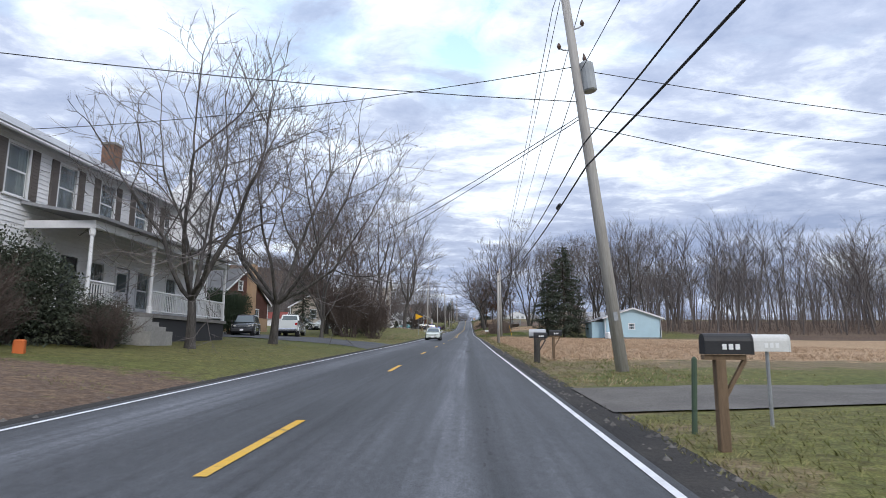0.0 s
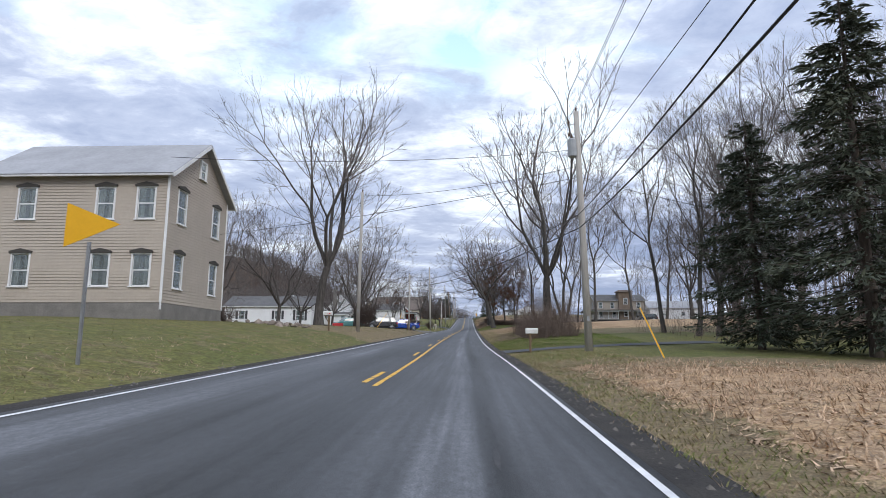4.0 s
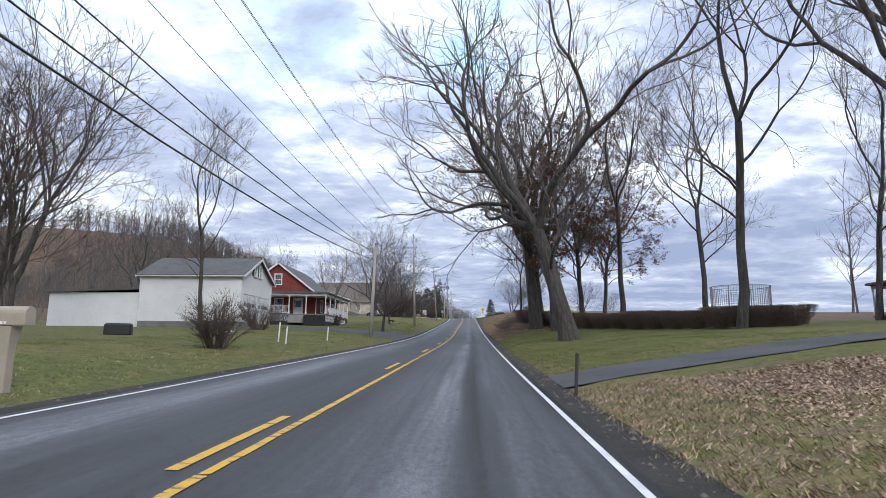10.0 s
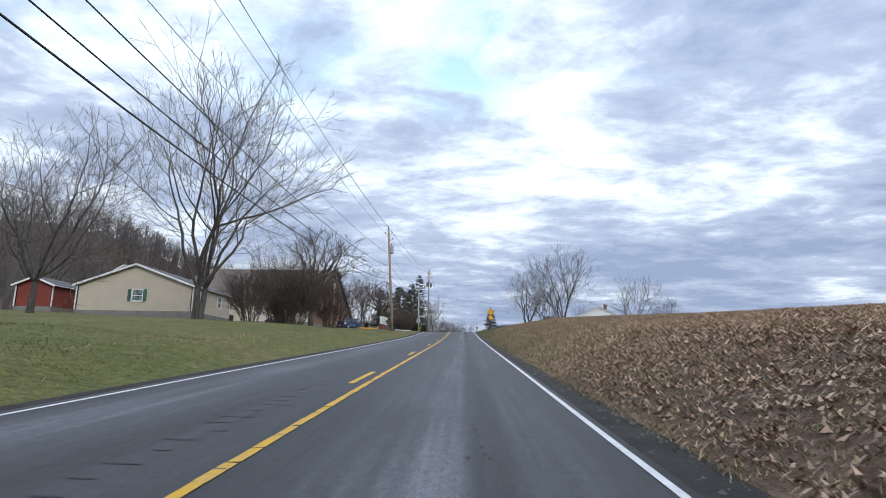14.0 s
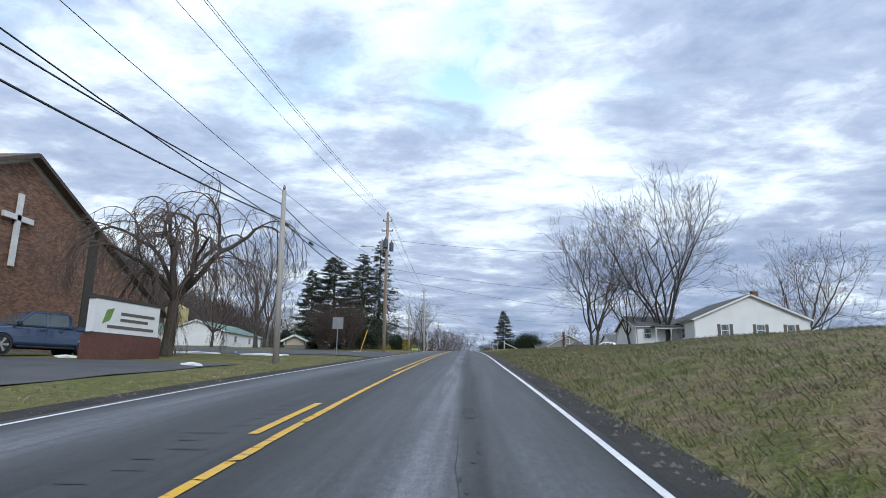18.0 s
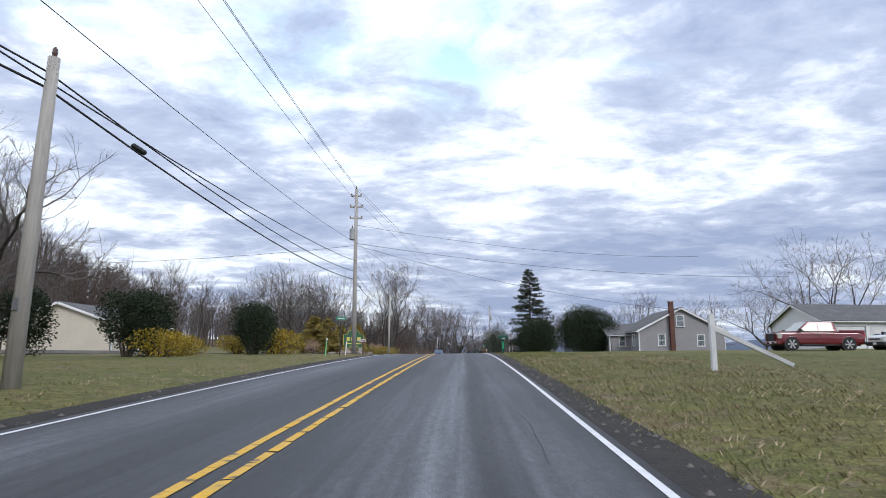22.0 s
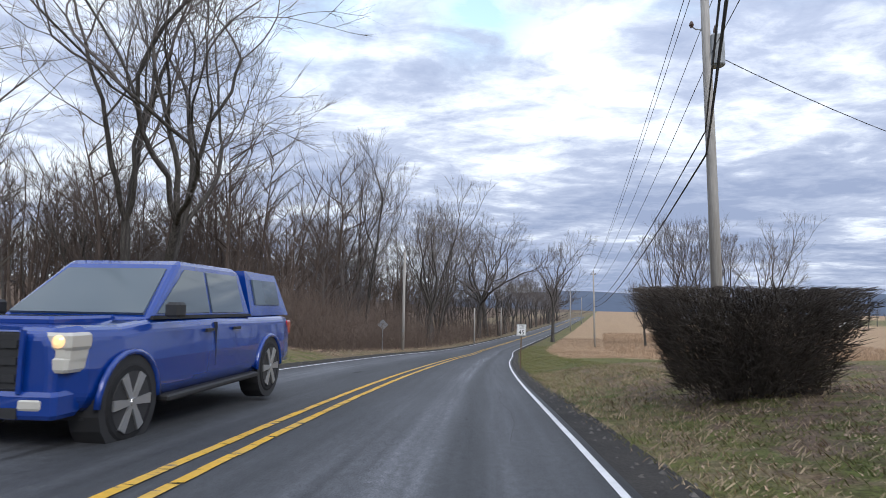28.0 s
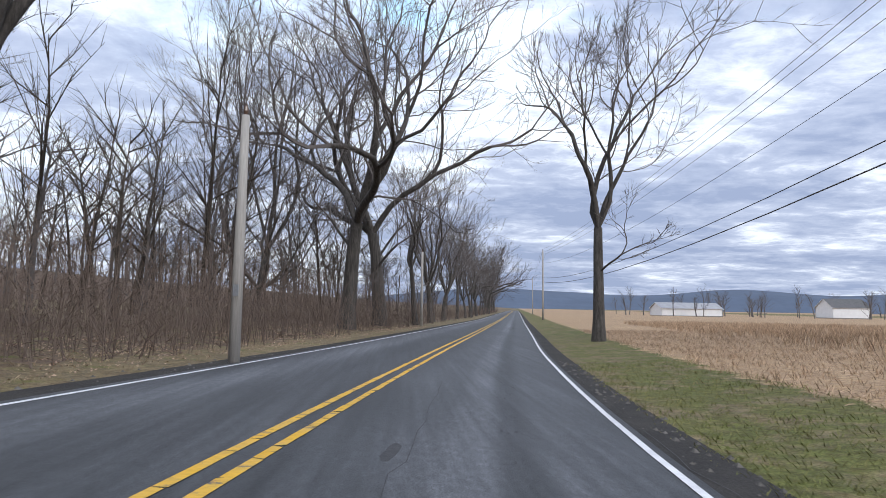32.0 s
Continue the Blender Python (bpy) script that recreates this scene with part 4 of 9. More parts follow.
def egg_bush(seed, w, h, mat, leaf, count):
    """A dense evergreen clipped to an egg that is widest near its foot."""
    rng = random.Random(seed)
    st, lf = Mesher(), Mesher()
    st.tube([(0, 0, -.1), (0, 0, h * .5), (0, 0, h * .85)], [.09, .06, .02], 6, caps=False)
    for _ in range(count):
        u, a = rng.random() ** 1.15, rng.random() * 6.283
        r = w * .5 * min(1.0, (u + .12) * 3.2) ** .5 * max(0.0, 1 - u ** 2.2) ** .62
        r *= (1 + .07 * math.sin(3 * a + 5 * u) + .05 * math.sin(7 * a - 9 * u)) * rng.uniform(.72, 1.03)
        p = Vector((math.cos(a) * r, math.sin(a) * r, max(u * h, .03)))
        t = Vector((math.cos(a) * .7 + rng.gauss(0, .35), math.sin(a) * .7 + rng.gauss(0, .35), .55 + rng.gauss(0, .35))).normalized() * leaf * rng.uniform(.7, 1.5)
        b = t.orthogonal().normalized() * t.length * .3
        b.rotate(Matrix.Rotation(rng.random() * 6.28, 3, t.normalized()))
        lf.add([tuple(p - b * .5), tuple(p + t * .5 - b), tuple(p + t), tuple(p + t * .5 + b)], [(0, 1, 2, 3)])
    me = [st.mesh("base_wood"), lf.mesh("foliage")]
    me[0].materials.append(M_BARK2)
    me[1].materials.append(mat)
    return me


def twig_bush(seed, w, h, stems, kids, mat):
    """A leafless shrub of many thin stems."""
    rng = random.Random(seed)
    st, tw = Mesher(), Mesher()
    for _ in range(stems):
        a, r = rng.random() * 6.283, rng.random() ** .6 * w * .16
        p = Vector((math.cos(a) * r, math.sin(a) * r, -0.05))
        d = Vector((math.cos(a) * rng.uniform(.1, .75) * w / h, math.sin(a) * rng.uniform(.1, .75) * w / h, 1))
        pts = branch_points(rng, p, d, h * rng.uniform(.6, 1.05), 5, .12, .03)
        st.tube(pts, [.022, .018, .014, .01, .007, .004], 4, caps=False)
        for _ in range(kids):
            i = rng.randrange(1, 5)
            q = pts[i].lerp(pts[i + 1], rng.random())
            d2 = (pts[i + 1] - pts[i]).normalized() + Vector((rng.gauss(0, .55), rng.gauss(0, .55), rng.gauss(.1, .4)))
            sub = branch_points(rng, q, d2, h * rng.uniform(.18, .4), 2, .15, .03)
            tw.tube(sub, [.009, .007, .003], 3, caps=False)
            for _ in range(5):
                j = rng.randrange(0, 3)
                d3 = d2.normalized() + Vector((rng.gauss(0, .6), rng.gauss(0, .6), rng.gauss(.1, .5)))
                tw.cone(sub[j], sub[j] + d3.normalized() * h * rng.uniform(.08, .22), .006)
    me = [st.mesh("base_wood"), tw.mesh("crown")]
    me[0].materials.append(mat)
    me[1].materials.append(mat)
    return me


def put_bush(me, l, y, label, name="bush", rz=0.0, s=(1, 1, 1), group="", up=0.0):
    ob = thing(name, label, "bush", place(l, y, rz, up) @ Matrix.Diagonal((*s, 1)), group)
    for m in me:
        o = new(m.name.split(".")[0], m)
        o.parent = ob
    return ob


# ---- the trees that stand along the road ----
TREE_A = tree_proto(1, "leafless maple with a rounded crown of fine twigs", height=12, spread=.82, trunk_r=.22, bole=.17, limbs=6, rise=.07, wander=.10)
TREE_B = tree_proto(2, "tall leafless roadside tree with spreading limbs", height=18, spread=.50, trunk_r=.36, bole=.24, limbs=5, rise=.09, wander=.12)
TREE_C = tree_proto(3, "leafless multi-stemmed tree with upright limbs", height=18, spread=.34, trunk_r=.36, bole=.3, limbs=3, shoots=1, rise=.11, stems=3)
TREE_D = tree_proto(4, "old leafless oak with crooked spreading limbs", height=25, spread=.58, trunk_r=.62, bole=.36, limbs=5, rise=.07, wander=.17, thick=1.25, side=2)
TREE_E = tree_proto(5, "slender leafless forest tree with a bare trunk", height=20, spread=.46, trunk_r=.26, bole=.55, limbs=3, rise=.09, wander=.14, side=4)
TREE_F = tree_proto(6, "oak holding dry brown leaves", height=19, spread=.56, trunk_r=.30, bole=.4, limbs=4, shoots=1, rise=.03, wander=.16, leaves=6, side=7)
TREE_G = tree_proto(7, "small leafless ornamental tree with a vase of fine twigs", height=10, spread=.40, trunk_r=.15, bole=.14, limbs=6, rise=.1, twig=M_TWIG2)
TREE_H = tree_proto(8, "crooked leafless walnut tree", height=18, spread=.52, trunk_r=.36, bole=.36, limbs=4, shoots=1, rise=.10, wander=.18, thick=1.5, side=1)
TREE_W = tree_proto(9, "weeping cherry with hanging bare twigs", height=10, spread=.55, trunk_r=.3, bole=.28, limbs=7, shoots=3, rise=.0, droop=.42, bark=M_BARK2, twig=M_TWIG2)
TREE_P = tree_proto(10, "broad dark leafless tree with pruned limbs", height=14, spread=.55, trunk_r=.42, bole=.16, limbs=6, shoots=1, rise=.09, wander=.2, bark=M_BARK2, twig=M_BARK2, thick=2.0)
TREE_M = tree_proto(11, "tall leafless tree dividing into many upright stems", height=24, spread=.44, trunk_r=.44, bole=.24, limbs=4, rise=.11, stems=2)
TREE_V = tree_proto(12, "leafless silver maple with a wide vase-shaped crown", height=18, spread=.6, trunk_r=.34, bole=.13, limbs=4, rise=.06, wander=.11, stems=2)
TREE_K = tree_proto(13, "huge leafless tree parting low into crooked stems", height=24, spread=.52, trunk_r=.46, bole=.28, limbs=3, rise=.08, wander=.17, stems=3, thick=1.2)

for proto, l, y, rz, s in [
        (TREE_A, -10.4, 22.2, 20, .97), (TREE_A, -10.2, 31.3, 80, 1.13), (TREE_G, -13, 53, 10, 1.25), (TREE_A, -15, 63, 130, 1.15), (TREE_E, -17, 70, 0, .8),
        (TREE_V, -12, 76, 200, 1.1), (TREE_B, -14.4, 138, 140, 1.5), (TREE_G, -17.5, 111, 0, .55), (TREE_A, -27, 140.5, 50, 1.15), (TREE_A, -18.8, 139, 150, 1.05),
        (TREE_B, 7.9, 137.2, 30, 1.4), (TREE_A, -22, 158, 70, .95), (TREE_A, -14.6, 157.5, 40, 1.2), (TREE_A, -16.5, 180, 210, 1.25), (TREE_A, -25, 189, 80, 1.25), (TREE_V, -30.5, 238, 300, 1.2), (TREE_E, -18.4, 240, 20, .78),
        (TREE_G, -18, 222, 150, 1.1), (TREE_A, -35, 262, 30, 1.2), (TREE_A, -9.2, 262.2, 100, .84), (TREE_A, -11.6, 285.5, 240, .72), (TREE_V, -55, 356, 0, 1.05), (TREE_V, -20, 324.5, 60, 1.08),
        (TREE_A, -28, 318, 60, 1.1), (TREE_P, -20.2, 359, 60, .95), (TREE_W, -15.5, 391.5, 0, .95), (TREE_B, -27, 437, 50, .9), (TREE_B, -27.5, 442, 190, .85), (TREE_A, -34, 440, 90, 1.05),
        (TREE_E, 7.6, 272.4, 60, 1.15), (TREE_E, 5.2, 262.5, 200, .6), (TREE_F, 10.4, 256.5, 0, 1.0), (TREE_F, 14.5, 266, 100, .9),
        (TREE_V, 16.7, 440, 0, .92), (TREE_V, 22, 441.5, 120, .74), (TREE_V, 26, 440, 250, 1.25), (TREE_A, 44.8, 441, 40, 1.25), (TREE_D, -18, 463, 40, .38),
        (TREE_E, 16.2, 236.7, 20, 1.5), (TREE_C, 22.7, 225, 100, 1.8), (TREE_E, 28.4, 215.5, 10, 1.6), (TREE_E, 17.9, 246, 200, 1.1), (TREE_E, 13.0, 252.4, 0, 1.25), (TREE_E, 29.4, 244.6, 100, 1.2), (TREE_E, 37, 216, 260, 1.4), (TREE_E, 44, 215, 70, 1.5), (TREE_B, 50, 216, 0, 1.5),
        (TREE_K, -18.2, 593.5, 60, 1.05), (TREE_E, -12, 617, 150, 1.0), (TREE_B, -9.4, 640.0, 80, 1.2), (TREE_H, 4.9, 672.5, 20, 1.12), (TREE_C, 24.5, 658.6, 0, 1.15), (TREE_C, 31, 660, 140, 1.15), (TREE_B, 38.5, 657, 70, 1.15), (TREE_B, 20.5, 661, 10, .7),
        (TREE_D, -9.5, 677, 220, .9), (TREE_B, -18, 632, 120, 1.25), (TREE_C, -11.5, 653, 200, 1.15), (TREE_A, 33, 555, 0, 1.0), (TREE_A, 21, 556, 0, .8), (TREE_A, 42, 548, 30, .9), (TREE_B, 36, 585, 0, .62), (TREE_A, 28, 592, 80, .85), (TREE_A, 47, 590, 20, .8), (TREE_B, 55, 610, 20, .7), (TREE_A, 52, 545, 60, 1.1), (TREE_A, -41, 560, 10, 1.3), (TREE_V, -37, 564, 80, .9), (TREE_A, -33, 561, 150, 1.4), (TREE_B, -29, 565, 220, .9), (TREE_A, -26, 562, 300, 1.25), (TREE_A, 62, 470, 0, 1.0), (TREE_A, 48, 520, 60, 1.3)]:
    put_tree(proto, l, y, rz, s)

put_tree(TREE_D, 6.4, 239.2, 40, 1.08, tilt=(0, -10), label="huge leafless oak leaning out towards the road")
put_tree(TREE_D, 5.9, 255.4, 190, 1.05, tilt=(0, -7), label="old leafless oak with a crooked limb over the bank")
put_tree(TREE_D, 6.6, 257.4, 20, .85, tilt=(3, -3))
put_tree(TREE_F, 7.2, 252.4, 60, 1.05, tilt=(0, -5))

# rows of roadside trees towards the end
rng = random.Random(77)
protos = [TREE_B, TREE_E, TREE_H, TREE_C, TREE_A, TREE_M]
for i in range(26):
    y = 684 + i * 8.5 + rng.uniform(-2, 2)
    put_tree(rng.choice((TREE_B, TREE_D, TREE_H)), -8.6 + rng.uniform(-1.2, .6), y, rng.uniform(0, 360), rng.uniform(.72, .98), group="row of roadside trees")
for i in range(12):
    y, l = rng.uniform(588, 690), -rng.uniform(14, 36)
    put_tree(rng.choice(protos), l, y, rng.uniform(0, 360), rng.uniform(.6, 1.1), group="roadside wood")
for i in range(10):
    y, l = rng.uniform(560, 590), -rng.uniform(26, 60)
    put_tree(rng.choice(protos), l, y, rng.uniform(0, 360), rng.uniform(.5, .8), group="roadside wood")
for i in range(16):
    y, l = rng.uniform(212, 262), rng.uniform(58, 105)
    put_tree(rng.choice((TREE_E, TREE_E, TREE_C, TREE_B)), l, y, rng.uniform(0, 360), rng.uniform(1.0, 1.4), group="trees round the farm field")
for i in range(16):
    y, l = rng.uniform(112, 136), rng.uniform(16, 34)
    put_tree(rng.choice((TREE_E, TREE_B, TREE_A)), l, y, rng.uniform(0, 360), rng.uniform(.8, 1.15), group="trees round the farm field")

# joined woods that stay far off
def thin_tree(rng, mb, x, y, z, h, r):
    """A light bare tree for a far wood."""
    top = branch_points(rng, Vector((x, y, z - .3)), Vector((rng.gauss(0, .05), rng.gauss(0, .05), 1)), h * .86, 4, .06, .05)
    mb.tube(top, [r, r * .8, r * .6, r * .4, r * .12], 4, caps=False)
    low = rng.choice((.08, .15, .3, .4))
    for k in range(13):
        f = min(low + (1.02 - low) * (k + rng.random()) / 13, .99)
        i = min(int(f * 4), 3)
        p = top[i].lerp(top[i + 1], f * 4 - i)
        a = rng.random() * 6.283
        d = Vector((math.cos(a), math.sin(a), rng.uniform(.5, 1.6)))
        sub = branch_points(rng, p, d, h * (.46 - .27 * f) * rng.uniform(.8, 1.3), 2, .18, .12)
        mb.tube(sub, [r * .32, r * .2, r * .06], 3, caps=False)
        for _ in range(9):
            j = rng.randrange(0, 2)
            d2 = (sub[j + 1] - sub[j]).normalized() + Vector((rng.gauss(0, .55), rng.gauss(0, .55), rng.gauss(.2, .4)))
            q = sub[j].lerp(sub[j + 1], rng.random())
            mb.cone(q, q + d2.normalized() * h * .12 * rng.uniform(.6, 1.5), r * .13)


def wood(label, n, y0, y1, l0, l1, h0, h1, seed, r=.16, mat=None, keep=None):
    rng = random.Random(seed)
    mb = Mesher()
    for _ in range(n):
        y, l = rng.uniform(y0, y1), rng.uniform(l0, l1)
        if keep and not keep(l, y):
            continue
        x = road_x(y) + l
        thin_tree(rng, mb, x, y, ground(x, y), rng.uniform(h0, h1), r * rng.uniform(.7, 1.3))
    ob = part("wood", mb, mat or M_TWIG, None, fix=False)
    tagged(ob, label, "wood", kind="stuff")


wood("grey leafless wood behind the stubble field", 340, 114, 200, 30, 170, 18, 27, 21, keep=lambda l, y: y < 98 + 1.35 * l)
wood("grey leafless wood beyond the field", 140, 86, 125, 85, 190, 17, 24, 22)
wood("grey leafless wood beyond the farm", 110, 225, 300, 60, 190, 16, 25, 29)
wood("far grey wood beyond the fields", 260, 150, 340, 170, 330, 16, 24, 31, r=.24)
wood("leafless wood behind the houses", 330, 30, 215, -150, -50, 13, 19, 23)
wood("leafless wood behind the houses", 300, 215, 400, -170, -62, 11, 17, 24)
wood("leafless wood on the hillside", 1000, 400, 900, -300, -72, 11, 17, 25, r=.2)
wood("dense leafless wood on the slope", 800, 440, 640, -200, -78, 9, 15, 30, r=.2)
wood("leafless hedgerow across the far field", 90, 830, 900, 40, 330, 7, 12, 26, r=.22)
wood("brown leafless wood behind the roadside brush", 170, 592, 655, -70, -34, 10, 16, 33, r=.15, mat=M_TWIG2)
wood("dense leafless wood on the slope", 420, 470, 620, -150, -70, 13, 19, 34, r=.2, mat=M_TWIG2)
wood("dense leafless wood beside the road", 130, 640, 780, -52, -13, 8, 16, 35, r=.15, mat=M_BARK2)
wood("leafless wood beside the bend", 110, 596, 650, -40, -14, 10, 18, 36, r=.15, mat=M_TWIG2)
wood("bare trees at the end of the lawns", 30, 575, 700, -30, -13, 6, 13, 27)
wood("leafless trees beyond the crest", 70, 560, 640, -75, -28, 9, 14, 28)

# conifers
sp1, sp2, sp3 = conifer(31, 17, 7.2, .26, bare=.10, droop=.4, ragged=.5, density=.6, tuft=.2), conifer(32, 13.3, 8.0, .22, bare=.05, density=.8, tuft=.2, droop=.32, ragged=.35), conifer(33, 15.5, 9.6, .25, density=1.2, bare=.03, droop=.2, tuft=.2)
for me, l, y, label, s in [(sp1, -13, 448.7, "tall ragged spruce beside the road", (1.15, 1.15, .97)), (sp2, -14.4, 442.4, "dense dark spruce by the parking lot", (1.15, 1.15, 1.02)), (sp3, -17, 436.5, "broad dense dark spruce by the parking lot", (1.15, 1.15, .78)), (sp3, 12.3, 545, "tall blue-green spruce on a lawn", 1), (sp2, 16.6, 105, "tall dark conifer at the edge of the wood", 1.22), (sp2, 14.5, 110, "dark conifer at the edge of the wood", .9),
                           (sp2, -12.4, 66.5, "ragged evergreen in the garden", .45), (sp3, -36, 62, "tall dark conifer behind the house", .8), (sp1, -21, 75, "dark conifer behind the house", .55), (sp3, -24, 452, "dark spruce behind the parking lot", .8)]:
    put_bush(me, l, y, label, "conifer", s=s if isinstance(s, tuple) else (s, s, s))
for o in scene.objects:
    if o.name.startswith("conifer") and o.type == "EMPTY":
        o["category"] = "tree"
gold = conifer(34, 3.0, 2.6, .07, M_GOLD, bare=.02, density=3.0, droop=.05, tuft=.12)
for l, y, s in [(-14, 503.9, 1.25), (-14.6, 500.6, 1.25), (-14, 522.5, 1.3), (-15, 528, 1.45), (-16.5, 524.5, 1.3), (-15.5, 533, 1.25)]:
    put_bush(gold, l, y, "golden dwarf conifer in a planted bed", "dwarf_conifer", s=(s, s, s), group="planted bed", rz=y * 37 % 360)
cedar = leafy_bush(35, 4.6, 4.6, 6.4, M_NEEDLE, .15, 16000, 16)
put_bush(cedar, 7.4, 565.2, "dark ragged cedar beside the driveway", "cedar")
yew = leafy_bush(36, 7.6, 7.2, 6.4, M_YEW, .15, 60000, 18)
put_bush(yew, 17.2, 520, "huge dark rounded yew on a lawn", "yew")
put_bush(yew, 13, 538.5, "huge dark rounded yew on a lawn", "yew", 70, (.92, .92, .92))
rhodo = leafy_bush(43, 4.4, 3.6, 4.4, M_NEEDLE, .12, 18000, 10)
put_bush(rhodo, -14.0, 17.6, "large dark evergreen shrub before the porch", "shrub", 20, (.85, .85, .9))
put_bush(rhodo, -12.0, 19.4, "low dark evergreen shrub before the porch", "shrub", 110, (.6, .6, .42))
arb = leafy_bush(37, 1.7, 1.7, 3.2, M_YEW, .09, 9000, 9)
for k in range(7):
    put_bush(arb, -20.4 - .12 * k, 52.5 - k * 1.5, "clipped dark arborvitae in a hedge row", "arborvitae", k * 50, (1.1, 1.1, 1.3), "arborvitae hedge")
for l, y in [(-14, 480.2), (-14.4, 482.2), (-16.8, 470.5), (-17, 473), (-23, 467), (-22, 470), (-30, 462), (-31, 464)]:
    put_bush(arb, l, y, "dark columnar arborvitae in a garden", "arborvitae", y * 31 % 360, (1.45, 1.45, 1.2), "arborvitae pair")
egg = egg_bush(52, 2.0, 3.0, M_YEW, .085, 15000)
for u, v, wide, k in [(5.6, -.55, 1.0, 1.05), (5.65, 1.75, .82, .86), (5.7, 4.3, .8, .72), (3.9, -4.9, .85, .95)]:
    at = pose(0, 0, 0, 0, 0, -18) @ Vector((u, v, 0))
    put_bush(egg, -27.8 + at.x, 218.4 + at.y, "dark egg-shaped arborvitae against the white house", "arborvitae", u * 131 % 360, (wide, wide, k), "arborvitae by the cape house")
ysh = leafy_bush(38, 3.4, 2.2, 1.3, M_YSHRUB, .1, 2400, 9)
for l, y, s in [(-13.4, 483.8, 1.7), (-16.5, 484.5, 1.2), (-12.0, 528.5, .6), (-11.4, 541, .6), (-15.2, 471, 1.25), (-16.4, 475.5, 1.1)]:
    put_bush(ysh, l, y, "bright yellow spreading evergreen shrub", "shrub", 80, (s, s, s))
low = leafy_bush(39, 2.6, 2.0, 1.25, M_GOLD, .09, 1700, 7)
for k, (l, y) in enumerate([(-12.4, 525), (-12.6, 531), (-12.0, 534.5), (-11.8, 538), (-12.6, 517.4), (-11.5, 544), (-13.6, 509), (-14, 506)]):
    put_bush(low, l, y, "brownish rounded shrub in the roadside bed", "shrub", k * 70, (1.25, 1.25, 1.2), "planted bed")


def clipped_hedge(seed, w, d, h, n, mat=None):
    """A dense leafless hedge, clipped flat on top and narrower at its foot."""
    rng = random.Random(seed)
    st, tw = Mesher(), Mesher()
    for _ in range(60):
        x, y = rng.uniform(-.3, .3) * w, rng.uniform(-.3, .3) * d
        p = Vector((x * .5, y * .5, -.05))
        st.tube(branch_points(rng, p, Vector((x * .5, y * .5, h)), h * .9, 4, .06, 0), [.025, .02, .016, .012, .006], 4, caps=False)
    for _ in range(n):
        z = h * rng.random() ** .8
        f = .62 + .38 * min(z / h * 1.15, 1.0)
        a, k = rng.random() * 6.283, rng.random() ** .35
        q = max(abs(math.cos(a)), abs(math.sin(a))) ** .75
        p = Vector((math.cos(a) / q * w * .5 * f * k, math.sin(a) / q * d * .5 * f * k, z))
        e = Vector((p.x * .6 + rng.gauss(0, .5), p.y * .6 + rng.gauss(0, .5), rng.uniform(0, 1.2))).normalized() * rng.uniform(.12, .3)
        if p.z + e.z > h:
            e.z = h - p.z + rng.uniform(-.03, .05)
        tw.cone(p, p + e, .008)
    me = [st.mesh("base_wood"), tw.mesh("crown")]
    for m in me:
        m.materials.append(mat or M_BARK2)
    return me


low2 = leafy_bush(44, 2.4, 2.0, 1.5, M_LEAF, .08, 1500, 7)
rngb = random.Random(12)
for k in range(18):
    y = 498 + k * 3.3
    put_bush(rngb.choice((low, low2, ysh, low2)), -13.0 - rngb.uniform(0, 3.2), y + rngb.uniform(-1, 1), "brown and gold shrub in the long planted bed", "shrub", k * 61, (rngb.uniform(.7, 1.1),) * 2 + (rngb.uniform(.8, 1.3),), "planted bed")
hedge = clipped_hedge(40, 3.2, 2.4, 1.75, 17000)
put_bush(hedge, 5.0, 573, "clipped dark leafless hedge bush", "hedge", 0, (1.1, 1, 1.06))
M_BRUSH = material("brush_stems", (0.145, 0.105, 0.085), 0.95, .3, .3, 0, second=(0.22, 0.168, 0.138))
M_SHRUB = material("shrub_stems", (0.085, 0.065, 0.058), 0.95, .3, .5, 0, second=(0.135, 0.105, 0.092))
shr = twig_bush(41, 4.0, 4.6, 46, 16, M_SHRUB)
shr2 = twig_bush(42, 2.4, 1.8, 46, 10, M_TWIG2)
for l, y, s, lab in [(-9.4, 59.5, 1.0, "large leafless shrub in a front garden"), (-11.5, 57.5, 1.3, "large leafless shrub in a front garden"), (-10.5, 63.5, 1.05, "large leafless shrub in a front garden"), (-13, 60, 1.2, "large leafless shrub in a front garden"),
                     (-13, 156, .8, "dark leafless shrub beside the yard"), (-15, 163.5, .7, "dark leafless shrub beside the yard"), (-17, 337, 1.5, "tangled leafless shrub thicket by the yard"), (-15, 333, 1.2, "tangled leafless shrub thicket by the yard"), (-19, 341, 1.5, "tangled leafless shrub thicket by the yard"), (-14.5, 345, 1.3, "tangled leafless shrub thicket by the yard"), (-18, 330, 1.1, "tangled leafless shrub thicket by the yard"),
                     (-14, 431.5, 1.2, "dark purple-brown rounded shrub"), (-16, 428, 1.1, "dark purple-brown rounded shrub"), (-13, 87, .7, "leafless shrub by the house"), (-15.5, 70, .9, "leafless shrub in a front garden")]:
    put_bush(shr, l, y, lab, "shrub", y * 53 % 360, (s, s, s))
for l, y, s in [(-14, 16.5, 1.0), (-12.6, 13.5, 1.2), (-11.5, 18.6, .8), (29.8, 432.8, .8), (33, 432.5, .9), (35, 432.5, .7), (31.4, 432.8, .7), (-9.3, 222, 1), (-17, 247.5, 1.2), (25.5, 101.5, 1.3), (-15.6, 118, .6), (-16.5, 273.5, .8)]:
    put_bush(shr2, l, y, "small leafless shrub beside the wall", "shrub", y * 53 % 360, (s, s, s))
